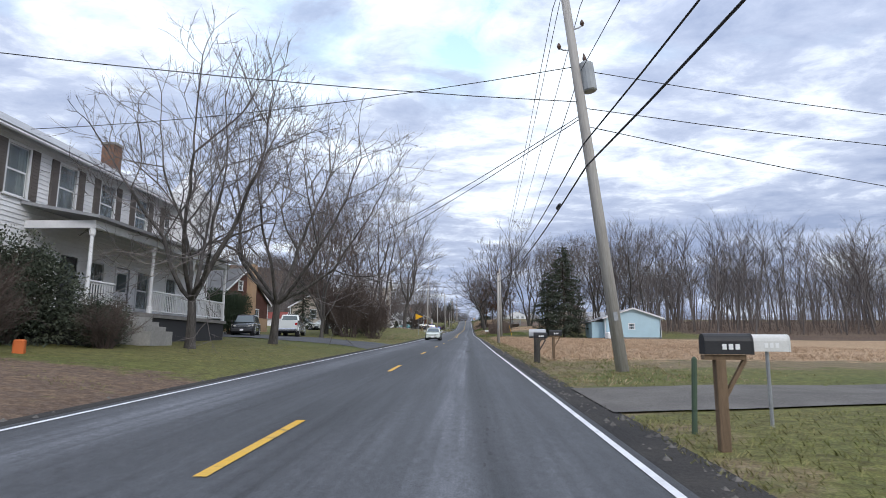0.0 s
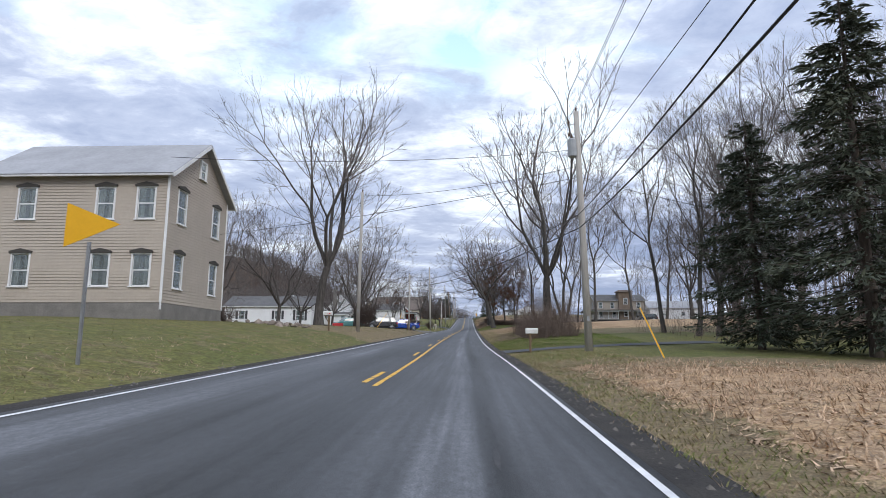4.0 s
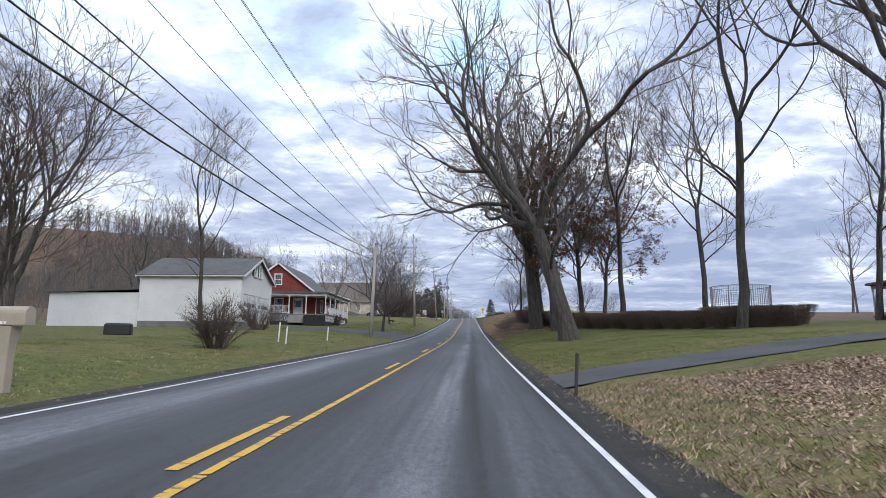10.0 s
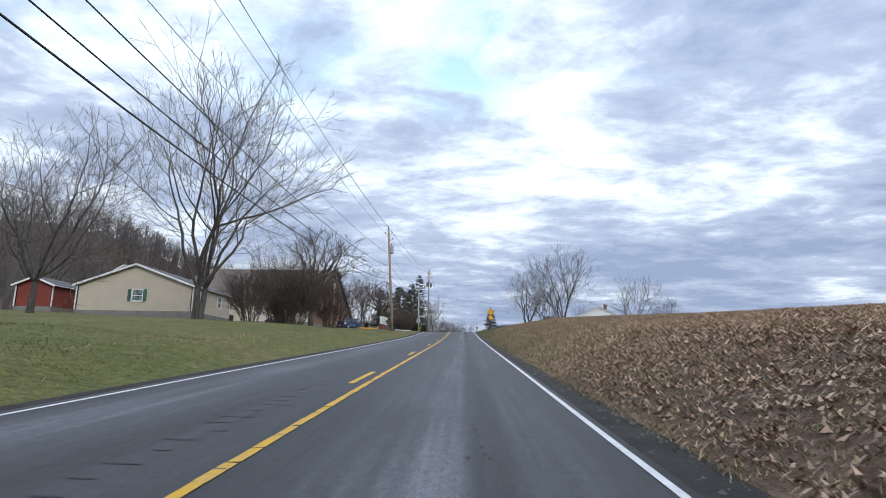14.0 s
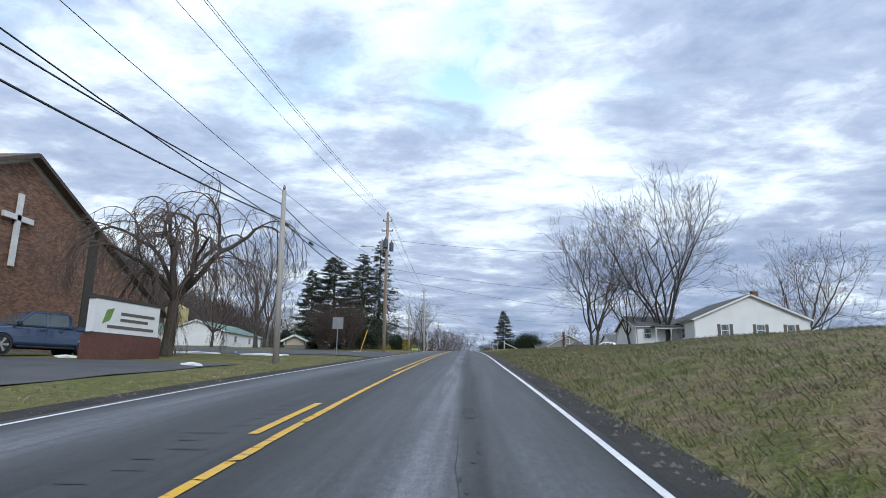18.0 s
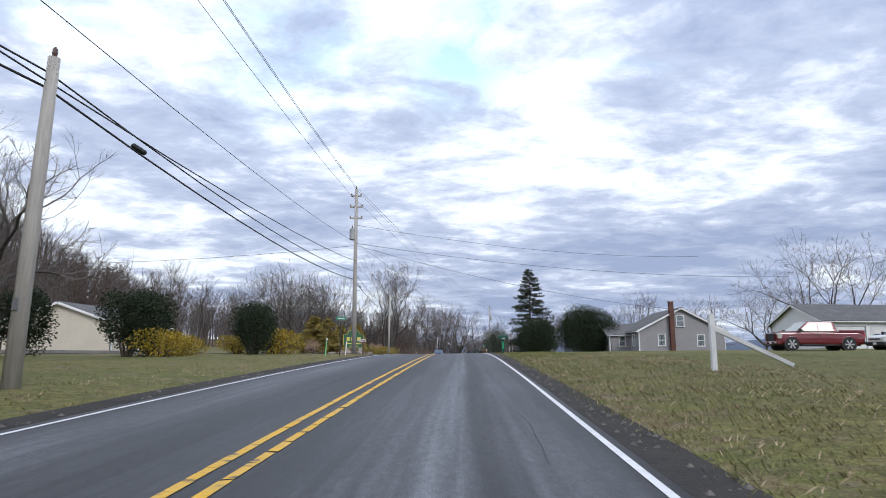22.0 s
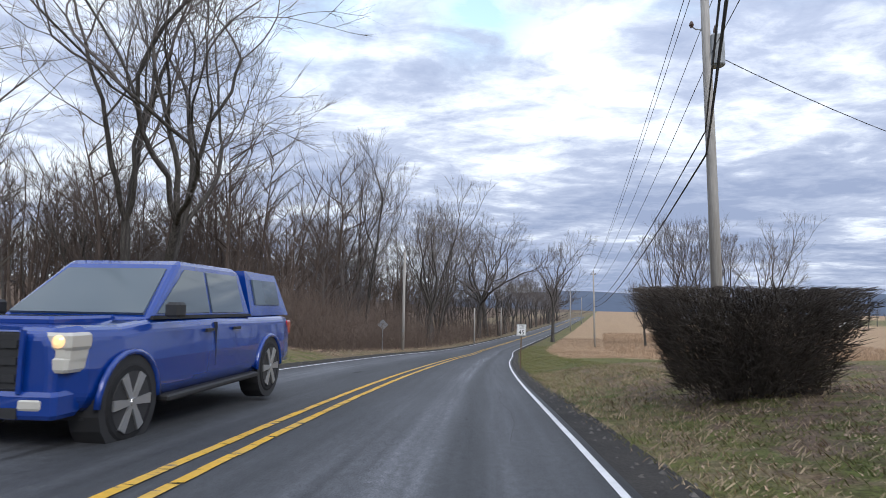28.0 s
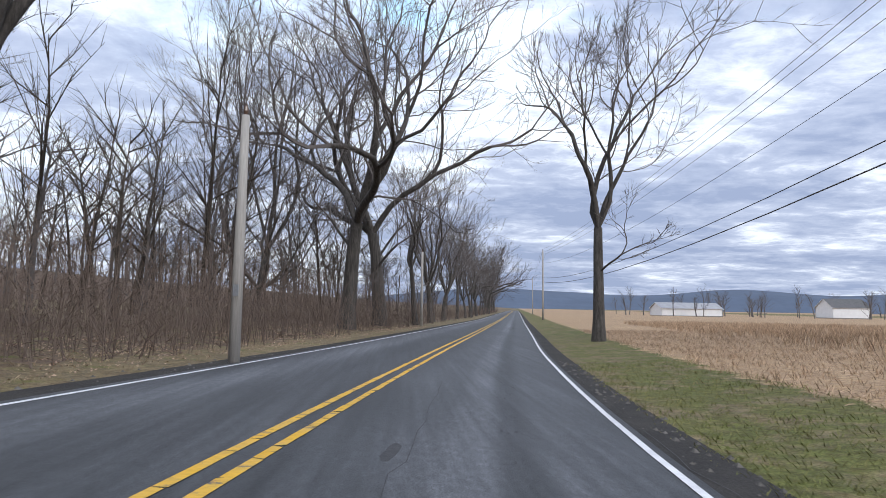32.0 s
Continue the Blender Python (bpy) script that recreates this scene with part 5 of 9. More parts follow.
# the bank's hedge under the oaks
bank_hedge = clipped_hedge(45, 2.5, 1.7, 1.25, 7000, M_BRUSH)
for k in range(16):
    u = k / 15
    put_bush(bank_hedge, 18.5 - 13.0 * u, 235.5 + 26 * u ** 1.25, "clipped leafless hedge on the bank", "hedge", -58 + (k % 3 - 1) * 6, (1.0, 1.0, .92 + .05 * (k % 4)), "hedge on the bank")


# brush: thin stems joined
def thicket(label, n, y0, y1, l0, l1, h0, h1, seed, mat, lean=.18):
    rng = random.Random(seed)
    mb = Mesher()
    for _ in range(n):
        y, l = rng.uniform(y0, y1), rng.uniform(l0, l1)
        x = road_x(y) + l
        z = ground(x, y)
        h = rng.uniform(h0, h1) * (.6 + 1.5 * abs(noise.noise((x * .22, y * .16, 3.0))))
        pts = branch_points(rng, Vector((x, y, z - .05)), Vector((rng.gauss(0, lean), rng.gauss(0, lean), 1)), h, 3, .12, 0)
        mb.tube(pts, [.013, .010, .007, .003], 3, caps=False)
        for _ in range(7):
            i = rng.randrange(0, 3)
            p = pts[i].lerp(pts[i + 1], rng.random())
            d = Vector((rng.gauss(0, .6), rng.gauss(0, .6), rng.uniform(.1, 1)))
            mb.cone(p, p + d.normalized() * h * rng.uniform(.18, .42), .009)
    tagged(part("thicket", mb, mat, None, fix=False), label, "thicket", kind="stuff")


thicket("brown tangle of bare stems under the trees", 4400, 588, 700, -17, -7.4, 1.0, 3.6, 51, M_BRUSH)
thicket("tall brown tangle of briars and saplings", 2200, 592, 630, -16, -8.2, 2.0, 5.2, 61, M_BRUSH, .5)
thicket("brown tangle of bare stems under the trees", 1800, 700, 900, -14, -7.6, 1.2, 3.2, 52, M_BRUSH)
thicket("leafless brush beside the lawn", 1500, 129, 147, 5.2, 9.5, 1.0, 3.4, 53, M_BRUSH)
thicket("leafless brush beside the lawn", 300, 144, 150, 6, 10, .5, 1.4, 54, M_BRUSH)
thicket("dry weeds and briars on the bank", 1400, 262, 283, 3.4, 9, .3, 1.1, 55, M_BRUSH, .5)
thicket("leafless undergrowth at the wood's edge", 2600, 112, 140, 16, 110, 1, 4.2, 56, M_BRUSH)
thicket("leafless undergrowth behind the gardens", 2600, 30, 330, -62, -44, 1, 4.5, 58, M_BRUSH)
thicket("leafless undergrowth inside the wood", 2600, 138, 200, 45, 170, 2, 8, 59, M_BRUSH)
thicket("leafless undergrowth on the hillside", 2200, 560, 760, -70, -17, 1, 3.5, 57, M_BRUSH)
thicket("leafless undergrowth on the slope", 3400, 430, 640, -190, -74, 2, 7, 60, M_BARK)


# ---- utility poles and wires ----
TOPS = {}


def utility_pole(key, x, y, h, r=.16, lean=(0, 0), mat=None, arms=(), can=None, label="weathered wooden utility pole", stubs=()):
    """A tapered pole with its fittings."""
    z = ground(x, y)
    m = Matrix.Translation((x, y, z)) @ pose(0, 0, 0, lean[0], lean[1], 0)
    ob = thing("utility_pole", label, "utility pole", m)
    part("pole", Mesher().tube([(0, 0, -.4), (0, 0, h * .5), (0, 0, h)], [r, r * .85, r * .68], 12), mat or M_POLE, ob, smooth=True)
    for zz, w in arms:
        part("crossarm", Mesher().box(-w / 2, -.06, zz - .06, w / 2, .06, zz + .06), M_POLE, ob)
        for k in (-1, 1):
            part("insulator", Mesher().tube([(k * w * .46, 0, zz + .06), (k * w * .46, 0, zz + .12), (k * w * .46, 0, zz + .2), (k * w * .46, 0, zz + .24)], [.03, .065, .05, .02], 8), M_PORC, ob, "brown porcelain insulator")
    for zz, side in stubs:
        part("bracket", Mesher().tube([(0, 0, zz - .05), (side * .3, 0, zz), (side * .42, 0, zz + .08)], .022, 6), M_STEEL, ob)
        part("insulator", Mesher().tube([(side * .42, 0, zz + .05), (side * .42, 0, zz + .13), (side * .42, 0, zz + .2), (side * .42, 0, zz + .26)], [.04, .075, .055, .02], 8), M_PORC, ob, "brown porcelain insulator")
    part("insulator", Mesher().tube([(0, 0, h - .02), (0, 0, h + .1), (0, 0, h + .2), (0, 0, h + .25)], [.03, .06, .05, .02], 8), M_PORC, ob, "brown porcelain insulator")
    for c in can or ():
        zz, dx, dy, mm = c
        part("transformer", Mesher().tube([(dx, dy, zz - .5), (dx, dy, zz - .46), (dx, dy, zz + .42), (dx, dy, zz + .5)], [.2, .24, .24, .15], 14), mm, ob, "cylindrical pole transformer", smooth=False)
        part("bushing", Mesher().tube([(dx, dy, zz + .5), (dx, dy, zz + .62), (dx, dy, zz + .8)], [.05, .07, .02], 8), M_PORC, ob)
    part("tag", Mesher().box(-.06, -r - .012, 1.5, .06, -r + .02, 1.75), M_STEEL, ob)
    TOPS[key] = (m, h)
    return ob


utility_pole("p0", 4.6, -42, 12)
utility_pole("p1", 4.5, 18, 12.2, .19, (0, -6.5), stubs=((10.9, 1), (10.2, -1)), can=[(9.2, .32, 0, M_GREYCAN)], label="leaning weathered utility pole with a transformer")
utility_pole("p2", 3.1, 62.6, 7.3, .15, stubs=((6.9, -1),), label="short weathered utility pole beside the stubble")
utility_pole("p5", 6.0, 110.2, 12.6, .2, (0, -1.2), stubs=((11.9, -1), (11.2, -1)), can=[(10.6, -.3, 0, M_GREYCAN)])
utility_pole("L1", -8.7, 126.3, 11.2, .15, (0, .6), mat=M_POLE)
utility_pole("L2", -8.5, 164.5, 8.0, .15, label="short grey weathered utility pole")
utility_pole("p8", -7.75, 200, 12.6, .17, (0, -1.2), arms=(), stubs=((11.4, 1), (10.5, 1), (9.6, 1), (8.9, 1)), can=[(8.2, .3, 0, M_GREYCAN)], label="tall utility pole with insulators and a transformer")
utility_pole("L3", -7.9, 247.7, 7.4, .15, (0, 1.5))
utility_pole("p13", -8.1, 287.6, 13.4, .17, (0, -1.8), arms=((11.6, .9),))
utility_pole("p16", -8.6, 352.2, 12.7, .17, (0, -4.0), mat=M_POLE_NEW, stubs=((12.0, -1), (12.0, 1), (11.2, 1)), can=[(10.0, .3, 0, M_GREYCAN)], label="brown utility pole with a grey transformer")
utility_pole("L4", -8.0, 386, 7.6, .14, (0, -1))
utility_pole("p20", -8.7, 424.6, 15.2, .2, (0, 0), mat=M_POLE_NEW, arms=((14.3, 1.0), (13.2, 1.3)), can=[(11.5, -.5, 0, M_GREYCAN), (11.7, -.1, -.4, M_DARKCAN), (11.4, .5, 0, M_DARKCAN)], label="utility pole with three transformers and a street lamp")
utility_pole("L5", -8.7, 452.5, 6.9, .17)
utility_pole("p24", -9.0, 491, 14.2, .19, (0, -1.0), arms=((13.6, .9), (12.6, 1.1), (11.6, 1.1)), can=[(10.2, -.3, 0, M_GREYCAN)], label="tall utility pole with three arms and a transformer")
utility_pole("L6", -10.7, 528.5, 8.6, .17)
utility_pole("p28", 6.4, 580, 12.2, .17, (0, -.8), stubs=((11.3, -1), (10.2, -1)), can=[(9.5, .28, 0, M_GREYCAN)])
utility_pole("L7", -7.2, 612, 8.2, .14)
utility_pole("p31", 16.8, 658, 11.8, .16, (0, -.6), arms=((11.4, .8),))
utility_pole("L8", -2.0, 655, 5.6, .13)
utility_pole("p32", 24.5, 740, 11.6, .16)
utility_pole("p33", 42, 830, 11.6, .16)
utility_pole("L9", 3.0, 690, 6, .13)

lampo = thing("street_lamp", "cobra-head street lamp on a curved arm bolted to the pole", "street lamp", TOPS["p20"][0] @ pose(0, 0, 1.5))
part("arm", Mesher().tube([(-.1, 0, 9.2), (-.8, 0, 9.75), (-1.6, 0, 9.95), (-2.3, 0, 9.95)], .035, 8), M_STEEL, lampo)
part("lamp_head", Mesher().loft([[(-2.2, -.06, 9.92), (-2.2, .06, 9.92), (-2.2, .06, 10.0), (-2.2, -.06, 10.0)], [(-2.6, -.14, 9.88), (-2.6, .14, 9.88), (-2.6, .12, 10.04), (-2.6, -.12, 10.04)], [(-2.95, -.06, 9.92), (-2.95, .06, 9.92), (-2.95, .05, 9.98), (-2.95, -.05, 9.98)]]), M_GREYCAN, lampo)


def at_pole(key, z, dx=0.0):
    m, h = TOPS[key]
    return m @ Vector((dx, 0, z if z > 0 else h + z))


def cable(points, r, sag=.022, label="black overhead cable"):
    pts = []
    for a, b in zip(points, points[1:]):
        n = 10
        ln = (b - a).length
        for i in range(n):
            u = i / n
            pts.append(a.lerp(b, u) - Vector((0, 0, 4 * sag * ln * u * (1 - u))))
    pts.append(points[-1])
    ob = part("overhead_cable", Mesher().tube(pts, r, 5), M_WIRE, None, fix=False)
    return tagged(ob, label, "cable", kind="structure")


MAIN = ["p0", "p1", "p5", "p8", "p13", "p16", "p20", "p24", "p28", "p31", "p32", "p33"]
for dx, dz, r in ((0, .2, .012), (-.45, -.55, .012), (.45, -.55, .012)):
    cable([at_pole(k, dz if dz < 0 else TOPS[k][1] + dz, dx) for k in MAIN], r, .012, "thin high-voltage wire")
cable([at_pole(k, 9.4, .12) for k in MAIN], .012, .016, "thin neutral wire")
for z, r, keys in ((7.0, .022, ["p0", "p1", "p2", "p5", "L2", "p8", "L3", "p13", "p16", "L4", "p20", "L5", "p24", "L6", "p28", "p31", "p32"]),
                   (6.3, .028, ["p0", "p1", "p2", "p5", "L2", "p8", "L3", "p13", "p16", "L4", "p20", "L5", "p24", "L6", "p28", "p31", "p32"])):
    cable([at_pole(k, min(z, TOPS[k][1] - .3 - (7.0 - z) * .5), -.14) for k in keys], r, .016)
cable([at_pole(k, 7.8, .14) for k in ("p8", "p13", "p16", "p20", "p24")], .02, .016)
# service drops across the road
V = Vector
for a, b in [(at_pole("p1", 9.6), V((-22, 22, 9.6))), (at_pole("p1", 8.0), V((-13, 44, 7.0))), (at_pole("p1", 8.4), V((-30, 8, 9.4))), (at_pole("p1", 7.9), V((-24, 66, 6.8))), (at_pole("p1", 9.5), V((40, 26, 9.8))), (at_pole("p1", 8.2), V((42, 24, 8.0))), (at_pole("p1", 7.6), V((42, 30, 6.8))),
             (at_pole("p5", 10.5), V((-15, 108, 12.5))), (at_pole("p5", 9.0), V((-30, 118, 9.5))), (at_pole("p5", 9.6), at_pole("L1", 10.9)), (at_pole("p5", 9.0), V((22, 112, 9.0))),
             (at_pole("p8", 8.4), V((34, 226, 15.0))), (at_pole("p8", 7.4), V((28, 222, 12.5))), (at_pole("p20", 12.2), V((30, 436, 31.5))), (at_pole("p20", 9.0), V((27, 434, 25.5))), (at_pole("p20", 8.0), V((30, 437, 23.0))), (at_pole("p20", 9.4), V((-50, 425, 24))),
             (at_pole("p24", 11.0), V((28, 512, 32.0))), (at_pole("p24", 9.4), V((32, 500, 28.0))), (at_pole("p24", 9.2), V((26, 512, 25.6))), (at_pole("p24", 9.2), V((-50, 486, 27))), (at_pole("p28", 9.5), V((24, 590, 27)))]:
    cable([a, b], .014, .02, "service drop wire")
for (x0, z0, x1, y1, key) in ((0, 8.6, 7.4, 103, "p5"), (0, 7.0, -12.4, 160, "L2"), (0, 8.0, -10.4, 420, "p20")):
    m, h = TOPS[key]
    a = m @ V((0, 0, z0))
    guy = thing("guy_wire", "anchored guy wire with a yellow plastic guard", "guy wire", pose(x1, y1, ground(x1, y1)))
    top = a - V((x1, y1, ground(x1, y1)))
    part("wire", Mesher().tube([(0, 0, -.1), tuple(top)], .008, 5), M_STEEL, guy)
    part("guard", Mesher().tube([(0, 0, 0), tuple(top.normalized() * 2.6)], .028, 8), M_YSIGN, guy, "bright yellow plastic guard")
# splice cases on the lower cable
for key, nxt, u in (("p1", "p2", .12), ("L4", "p20", .15), ("L5", "p24", .1), ("p24", "L6", .12)):
    a, b = at_pole(key, 6.0, -.14), at_pole(nxt, 6.0, -.14)
    c = a.lerp(b, u) + V((0, 0, .15))
    d = (b - a).normalized() * .35
    ob = part("splice_case", Mesher().tube([c - d, c - d * .8, c + d * .8, c + d], [.03, .08, .08, .03], 10), M_BLACKTRIM)
    tagged(ob, "black splice case hanging on the cable", "splice case")


# ---- houses ----
def wall_frame(side, L, D):
    if side == "S":
        return Matrix.Translation((0, -D / 2, 0)), L
    if side == "N":
        return Matrix.Translation((0, D / 2, 0)) @ pose(0, 0, 0, 0, 0, 180), L
    if side == "E":
        return Matrix.Translation((L / 2, 0, 0)) @ pose(0, 0, 0, 0, 0, 90), D
    return Matrix.Translation((-L / 2, 0, 0)) @ pose(0, 0, 0, 0, 0, -90), D


def window(parent, m, u, z, w, h, trim=None, shutter=None, cross=True, hood=False, proud=0.0, curtain=True, depth=.16):
    """A sash window set in a wall: frame, panes, sill."""
    win = part("window", Mesher().box(u - w / 2 - .09, -.045 - proud, z - .02, u - w / 2, .05, z + h + .09).box(u + w / 2, -.045 - proud, z - .02, u + w / 2 + .09, .05, z + h + .09)
               .box(u - w / 2, -.045 - proud, z + h, u + w / 2, .05, z + h + .09), trim or M_WHITE, parent, fix=False)
    win.matrix_basis = m
    part("window_sill", Mesher().box(u - w / 2 - .13, -.10 - proud, z - .07, u + w / 2 + .13, .04, z - .02), trim or M_WHITE, win, fix=False)
    back = .05 - proud
    for k in (0, 1):
        z0, z1 = z + k * h / 2, z + (k + 1) * h / 2
        part("pane", Mesher().box(u - w / 2 + .03, back - .02 - .012 * k, z0 + .03, u + w / 2 - .03, back - .012 - .012 * k, z1 - .03), M_GLASS, win, fix=False)
    part("sash", Mesher().box(u - w / 2, back - .04, z + h / 2 - .03, u + w / 2, back, z + h / 2 + .03).box(u - w / 2, back - .03, z, u - w / 2 + .04, back, z + h).box(u + w / 2 - .04, back - .03, z, u + w / 2, back, z + h)
         .box(u - w / 2, back - .03, z, u + w / 2, back, z + .05).box(u - w / 2, back - .03, z + h - .05, u + w / 2, back, z + h), trim or M_WHITE, win, fix=False)
    # added dark sheet behind the panes, in place of the room's shade
    part("room_backing", Mesher().box(u - w / 2 - .05, back + .03 if proud else depth + .25, z - .05, u + w / 2 + .05, back + .05 if proud else depth + .28, z + h + .05), M_ROOMSHADE, win, fix=False)
    if curtain and not proud:
        cm = Mesher()
        for s in (-1, 1):
            for k in range(4):
                cm.box(u + s * (w / 2 - .06 - .07 * k) - .04, back + .05 + .02 * (k % 2), z, u + s * (w / 2 - .06 - .07 * k) + .04, back + .07 + .02 * (k % 2), z + h)
        part("curtain", cm, M_CURTAIN, win, fix=False)
    if hood:
        part("window_hood", Mesher().prism([(u - w / 2 - .16, z + h + .06), (u + w / 2 + .16, z + h + .06), (u + w / 2 + .16, z + h + .16), (u, z + h + .3), (u - w / 2 - .16, z + h + .16)], -.12, .02), M_DARKPOST, win)
    if shutter:
        for s in (-1, 1):
            x0 = u + s * (w / 2 + .1) + (0 if s > 0 else -.36)
            sh = part("shutter", Mesher().box(x0, -.07, z - .02, x0 + .36, -.01, z + h + .05), shutter, win, fix=False)
            lv = Mesher()
            for k in range(int(h / .12)):
                lv.box(x0 + .05, -.085, z + .04 + k * .12, x0 + .31, -.065, z + .10 + k * .12)
            part("louvre", lv, shutter, win, fix=False)
    return win


def door(parent, m, u, z, w, h, mat, name="door", panels=True):
    d = part(name, Mesher().box(u - w / 2 + .03, .03, z, u + w / 2 - .03, .09, z + h - .03), mat, parent, fix=False)
    d.matrix_basis = m
    part("door_frame", Mesher().box(u - w / 2 - .09, -.04, z, u - w / 2, .06, z + h + .09).box(u + w / 2, -.04, z, u + w / 2 + .09, .06, z + h + .09).box(u - w / 2, -.04, z + h, u + w / 2, .06, z + h + .09), M_WHITE, d, fix=False)
    if name == "garage_door":
        for k in range(4):
            part("door_panel", Mesher().bevel_box(u - w / 2 + .05, 0.0, z + k * h / 4 + .02, u + w / 2 - .05, .04, z + (k + 1) * h / 4 - .02, .012), mat, d)
        for k in range(4):
            part("pane", Mesher().box(u - w / 2 + .15 + k * (w - .3) / 4 + .04, -.012, z + h * .56, u - w / 2 + .15 + (k + 1) * (w - .3) / 4 - .04, .0, z + h * .70), M_CARGLASS, d, fix=False)
    else:
        part("door_panel", Mesher().bevel_box(u - w / 2 + .15, .015, z + .2, u + w / 2 - .15, .035, z + h * .45, .01), mat, d)
        part("pane", Mesher().box(u - w / 2 + .17, .012, z + h * .52, u + w / 2 - .17, .03, z + h - .25), M_CARGLASS, d, fix=False)
        part("handle", Mesher().tube([(u + w / 2 - .12, .02, z + 1.0), (u + w / 2 - .12, -.05, z + 1.0)], .025, 8), M_STEEL, d)
    return d


def wall(parent, side, L, D, h, mat, openings=(), peak=None, boards=0.0, thick=.16, z0=0.0, found=.3):
    """One wall with openings cut through, its lapped boards and its gable."""
    m, w = wall_frame(side, L, D)
    holes = [(u - ww / 2, u + ww / 2, z, z + hh) for kind, u, z, ww, hh, *_ in openings if z + hh <= h and kind != "gw"]
    xs = sorted({-w / 2, w / 2, *[v for a in holes for v in a[:2]]})
    zs = sorted({z0 - .3, h, *[v for a in holes for v in a[2:]]})
    mb = Mesher()
    for x0, x1 in zip(xs, xs[1:]):
        run = None
        for a, b in zip(zs, zs[1:]):
            cut = any(q[0] < (x0 + x1) / 2 < q[1] and q[2] < (a + b) / 2 < q[3] for q in holes)
            if not cut:
                run = [a if run is None else run[0], b]
            if cut or b == zs[-1]:
                if run:
                    mb.box(x0, 0, run[0], x1, thick, run[1])
                run = None
    if peak:
        mb.prism([(-w / 2, h), (w / 2, h), (peak[0], peak[1])], 0, thick)
    ob = part("wall", mb, mat, parent, fix=False)
    ob.matrix_basis = m
    if boards:
        top = peak[1] if peak else h
        n = int((top - found) / boards)
        for k in range(n):
            a, b = found + k * boards, found + (k + 1) * boards
            if a >= h - .02 and peak:
                f0, f1 = [(peak[1] - min(q, peak[1])) / (peak[1] - h) for q in (a, b)]
                e0, e1 = -w / 2 + (1 - f1) * (peak[0] + w / 2), w / 2 - (1 - f1) * (w / 2 - peak[0])
                spans = [(e0, e1)] if e1 - e0 > .1 else []
            else:
                cuts = sorted((q[0] - .09, q[1] + .09) for q in holes if q[2] - .08 < (a + b) / 2 < q[3] + .1)
                spans, x = [], -w / 2
                for c0, c1 in cuts:
                    if c0 > x + .02:
                        spans.append((x, c0))
                    x = max(x, c1)
                if w / 2 > x + .02:
                    spans.append((x, w / 2))
            for s0, s1 in spans:
                bd = Mesher().add([(s0, -.004, b), (s1, -.004, b), (s0, -.03, a), (s1, -.03, a), (s0, -.002, a), (s1, -.002, a)], [(0, 2, 3, 1), (2, 4, 5, 3), (0, 4, 2), (1, 3, 5)])
                part("siding_board", bd, mat, ob, fix=False)
    for kind, u, z, ww, hh, *more in openings:
        kw = more[0] if more else {}
        if kind == "w":
            window(parent, m, u, z, ww, hh, **kw)
        elif kind == "gw":
            window(parent, m, u, z, ww, hh, proud=.06, curtain=False, **kw)
        elif kind == "d":
            door(parent, m, u, z, ww, hh, kw.get("mat", M_WHITE))
        elif kind == "g":
            door(parent, m, u, z, ww, hh, kw.get("mat", M_WHITE), "garage_door")
    return ob


def slab(parent, name, a, b, c, d, t, mat):
    """A thick sheet over four corners."""
    pts = [Vector(p) for p in (a, b, c, d)]
    n = (pts[1] - pts[0]).cross(pts[3] - pts[0]).normalized() * t
    if n.z < 0:
        n = -n
    return part(name, Mesher().add([tuple(p) for p in pts] + [tuple(p + n) for p in pts], [(0, 1, 2, 3), (7, 6, 5, 4), (0, 4, 5, 1), (1, 5, 6, 2), (2, 6, 7, 3), (3, 7, 4, 0)]), mat, parent)


def gable_roof(parent, L, D, h, ridge, axis, over=.35, mat=None, trim=None, shift=0.0, name="roof"):
    """Two slopes with fascia boards; axis is the ridge's way."""
    mat = mat or M_ROOF
    if axis == "x":
        half, ends = D / 2, (-L / 2 - over, L / 2 + over)
        pt = lambda e, s, z: (e, s, z)
    else:
        half, ends = L / 2, (-D / 2 - over, D / 2 + over)
        pt = lambda e, s, z: (s, e, z)
    for sgn in (-1, 1):
        run = half - sgn * shift
        drop = (ridge - h) / run * over
        o = sgn * (half + over)
        slope = slab(parent, name, pt(ends[0], o, h - drop), pt(ends[1], o, h - drop), pt(ends[1], shift, ridge), pt(ends[0], shift, ridge), .13, mat)
        part("gutter", Mesher().tube([pt(ends[0], o, h - drop + .02), pt(ends[1], o, h - drop + .02)], .06, 6), trim or M_WHITE, slope)
        for e in ends:
            slab(slope, "fascia", pt(e - .02, o, h - drop - .12), pt(e + .02, o, h - drop - .12), pt(e + .02, shift, ridge - .12), pt(e - .02, shift, ridge - .12), .2, trim or M_WHITE)


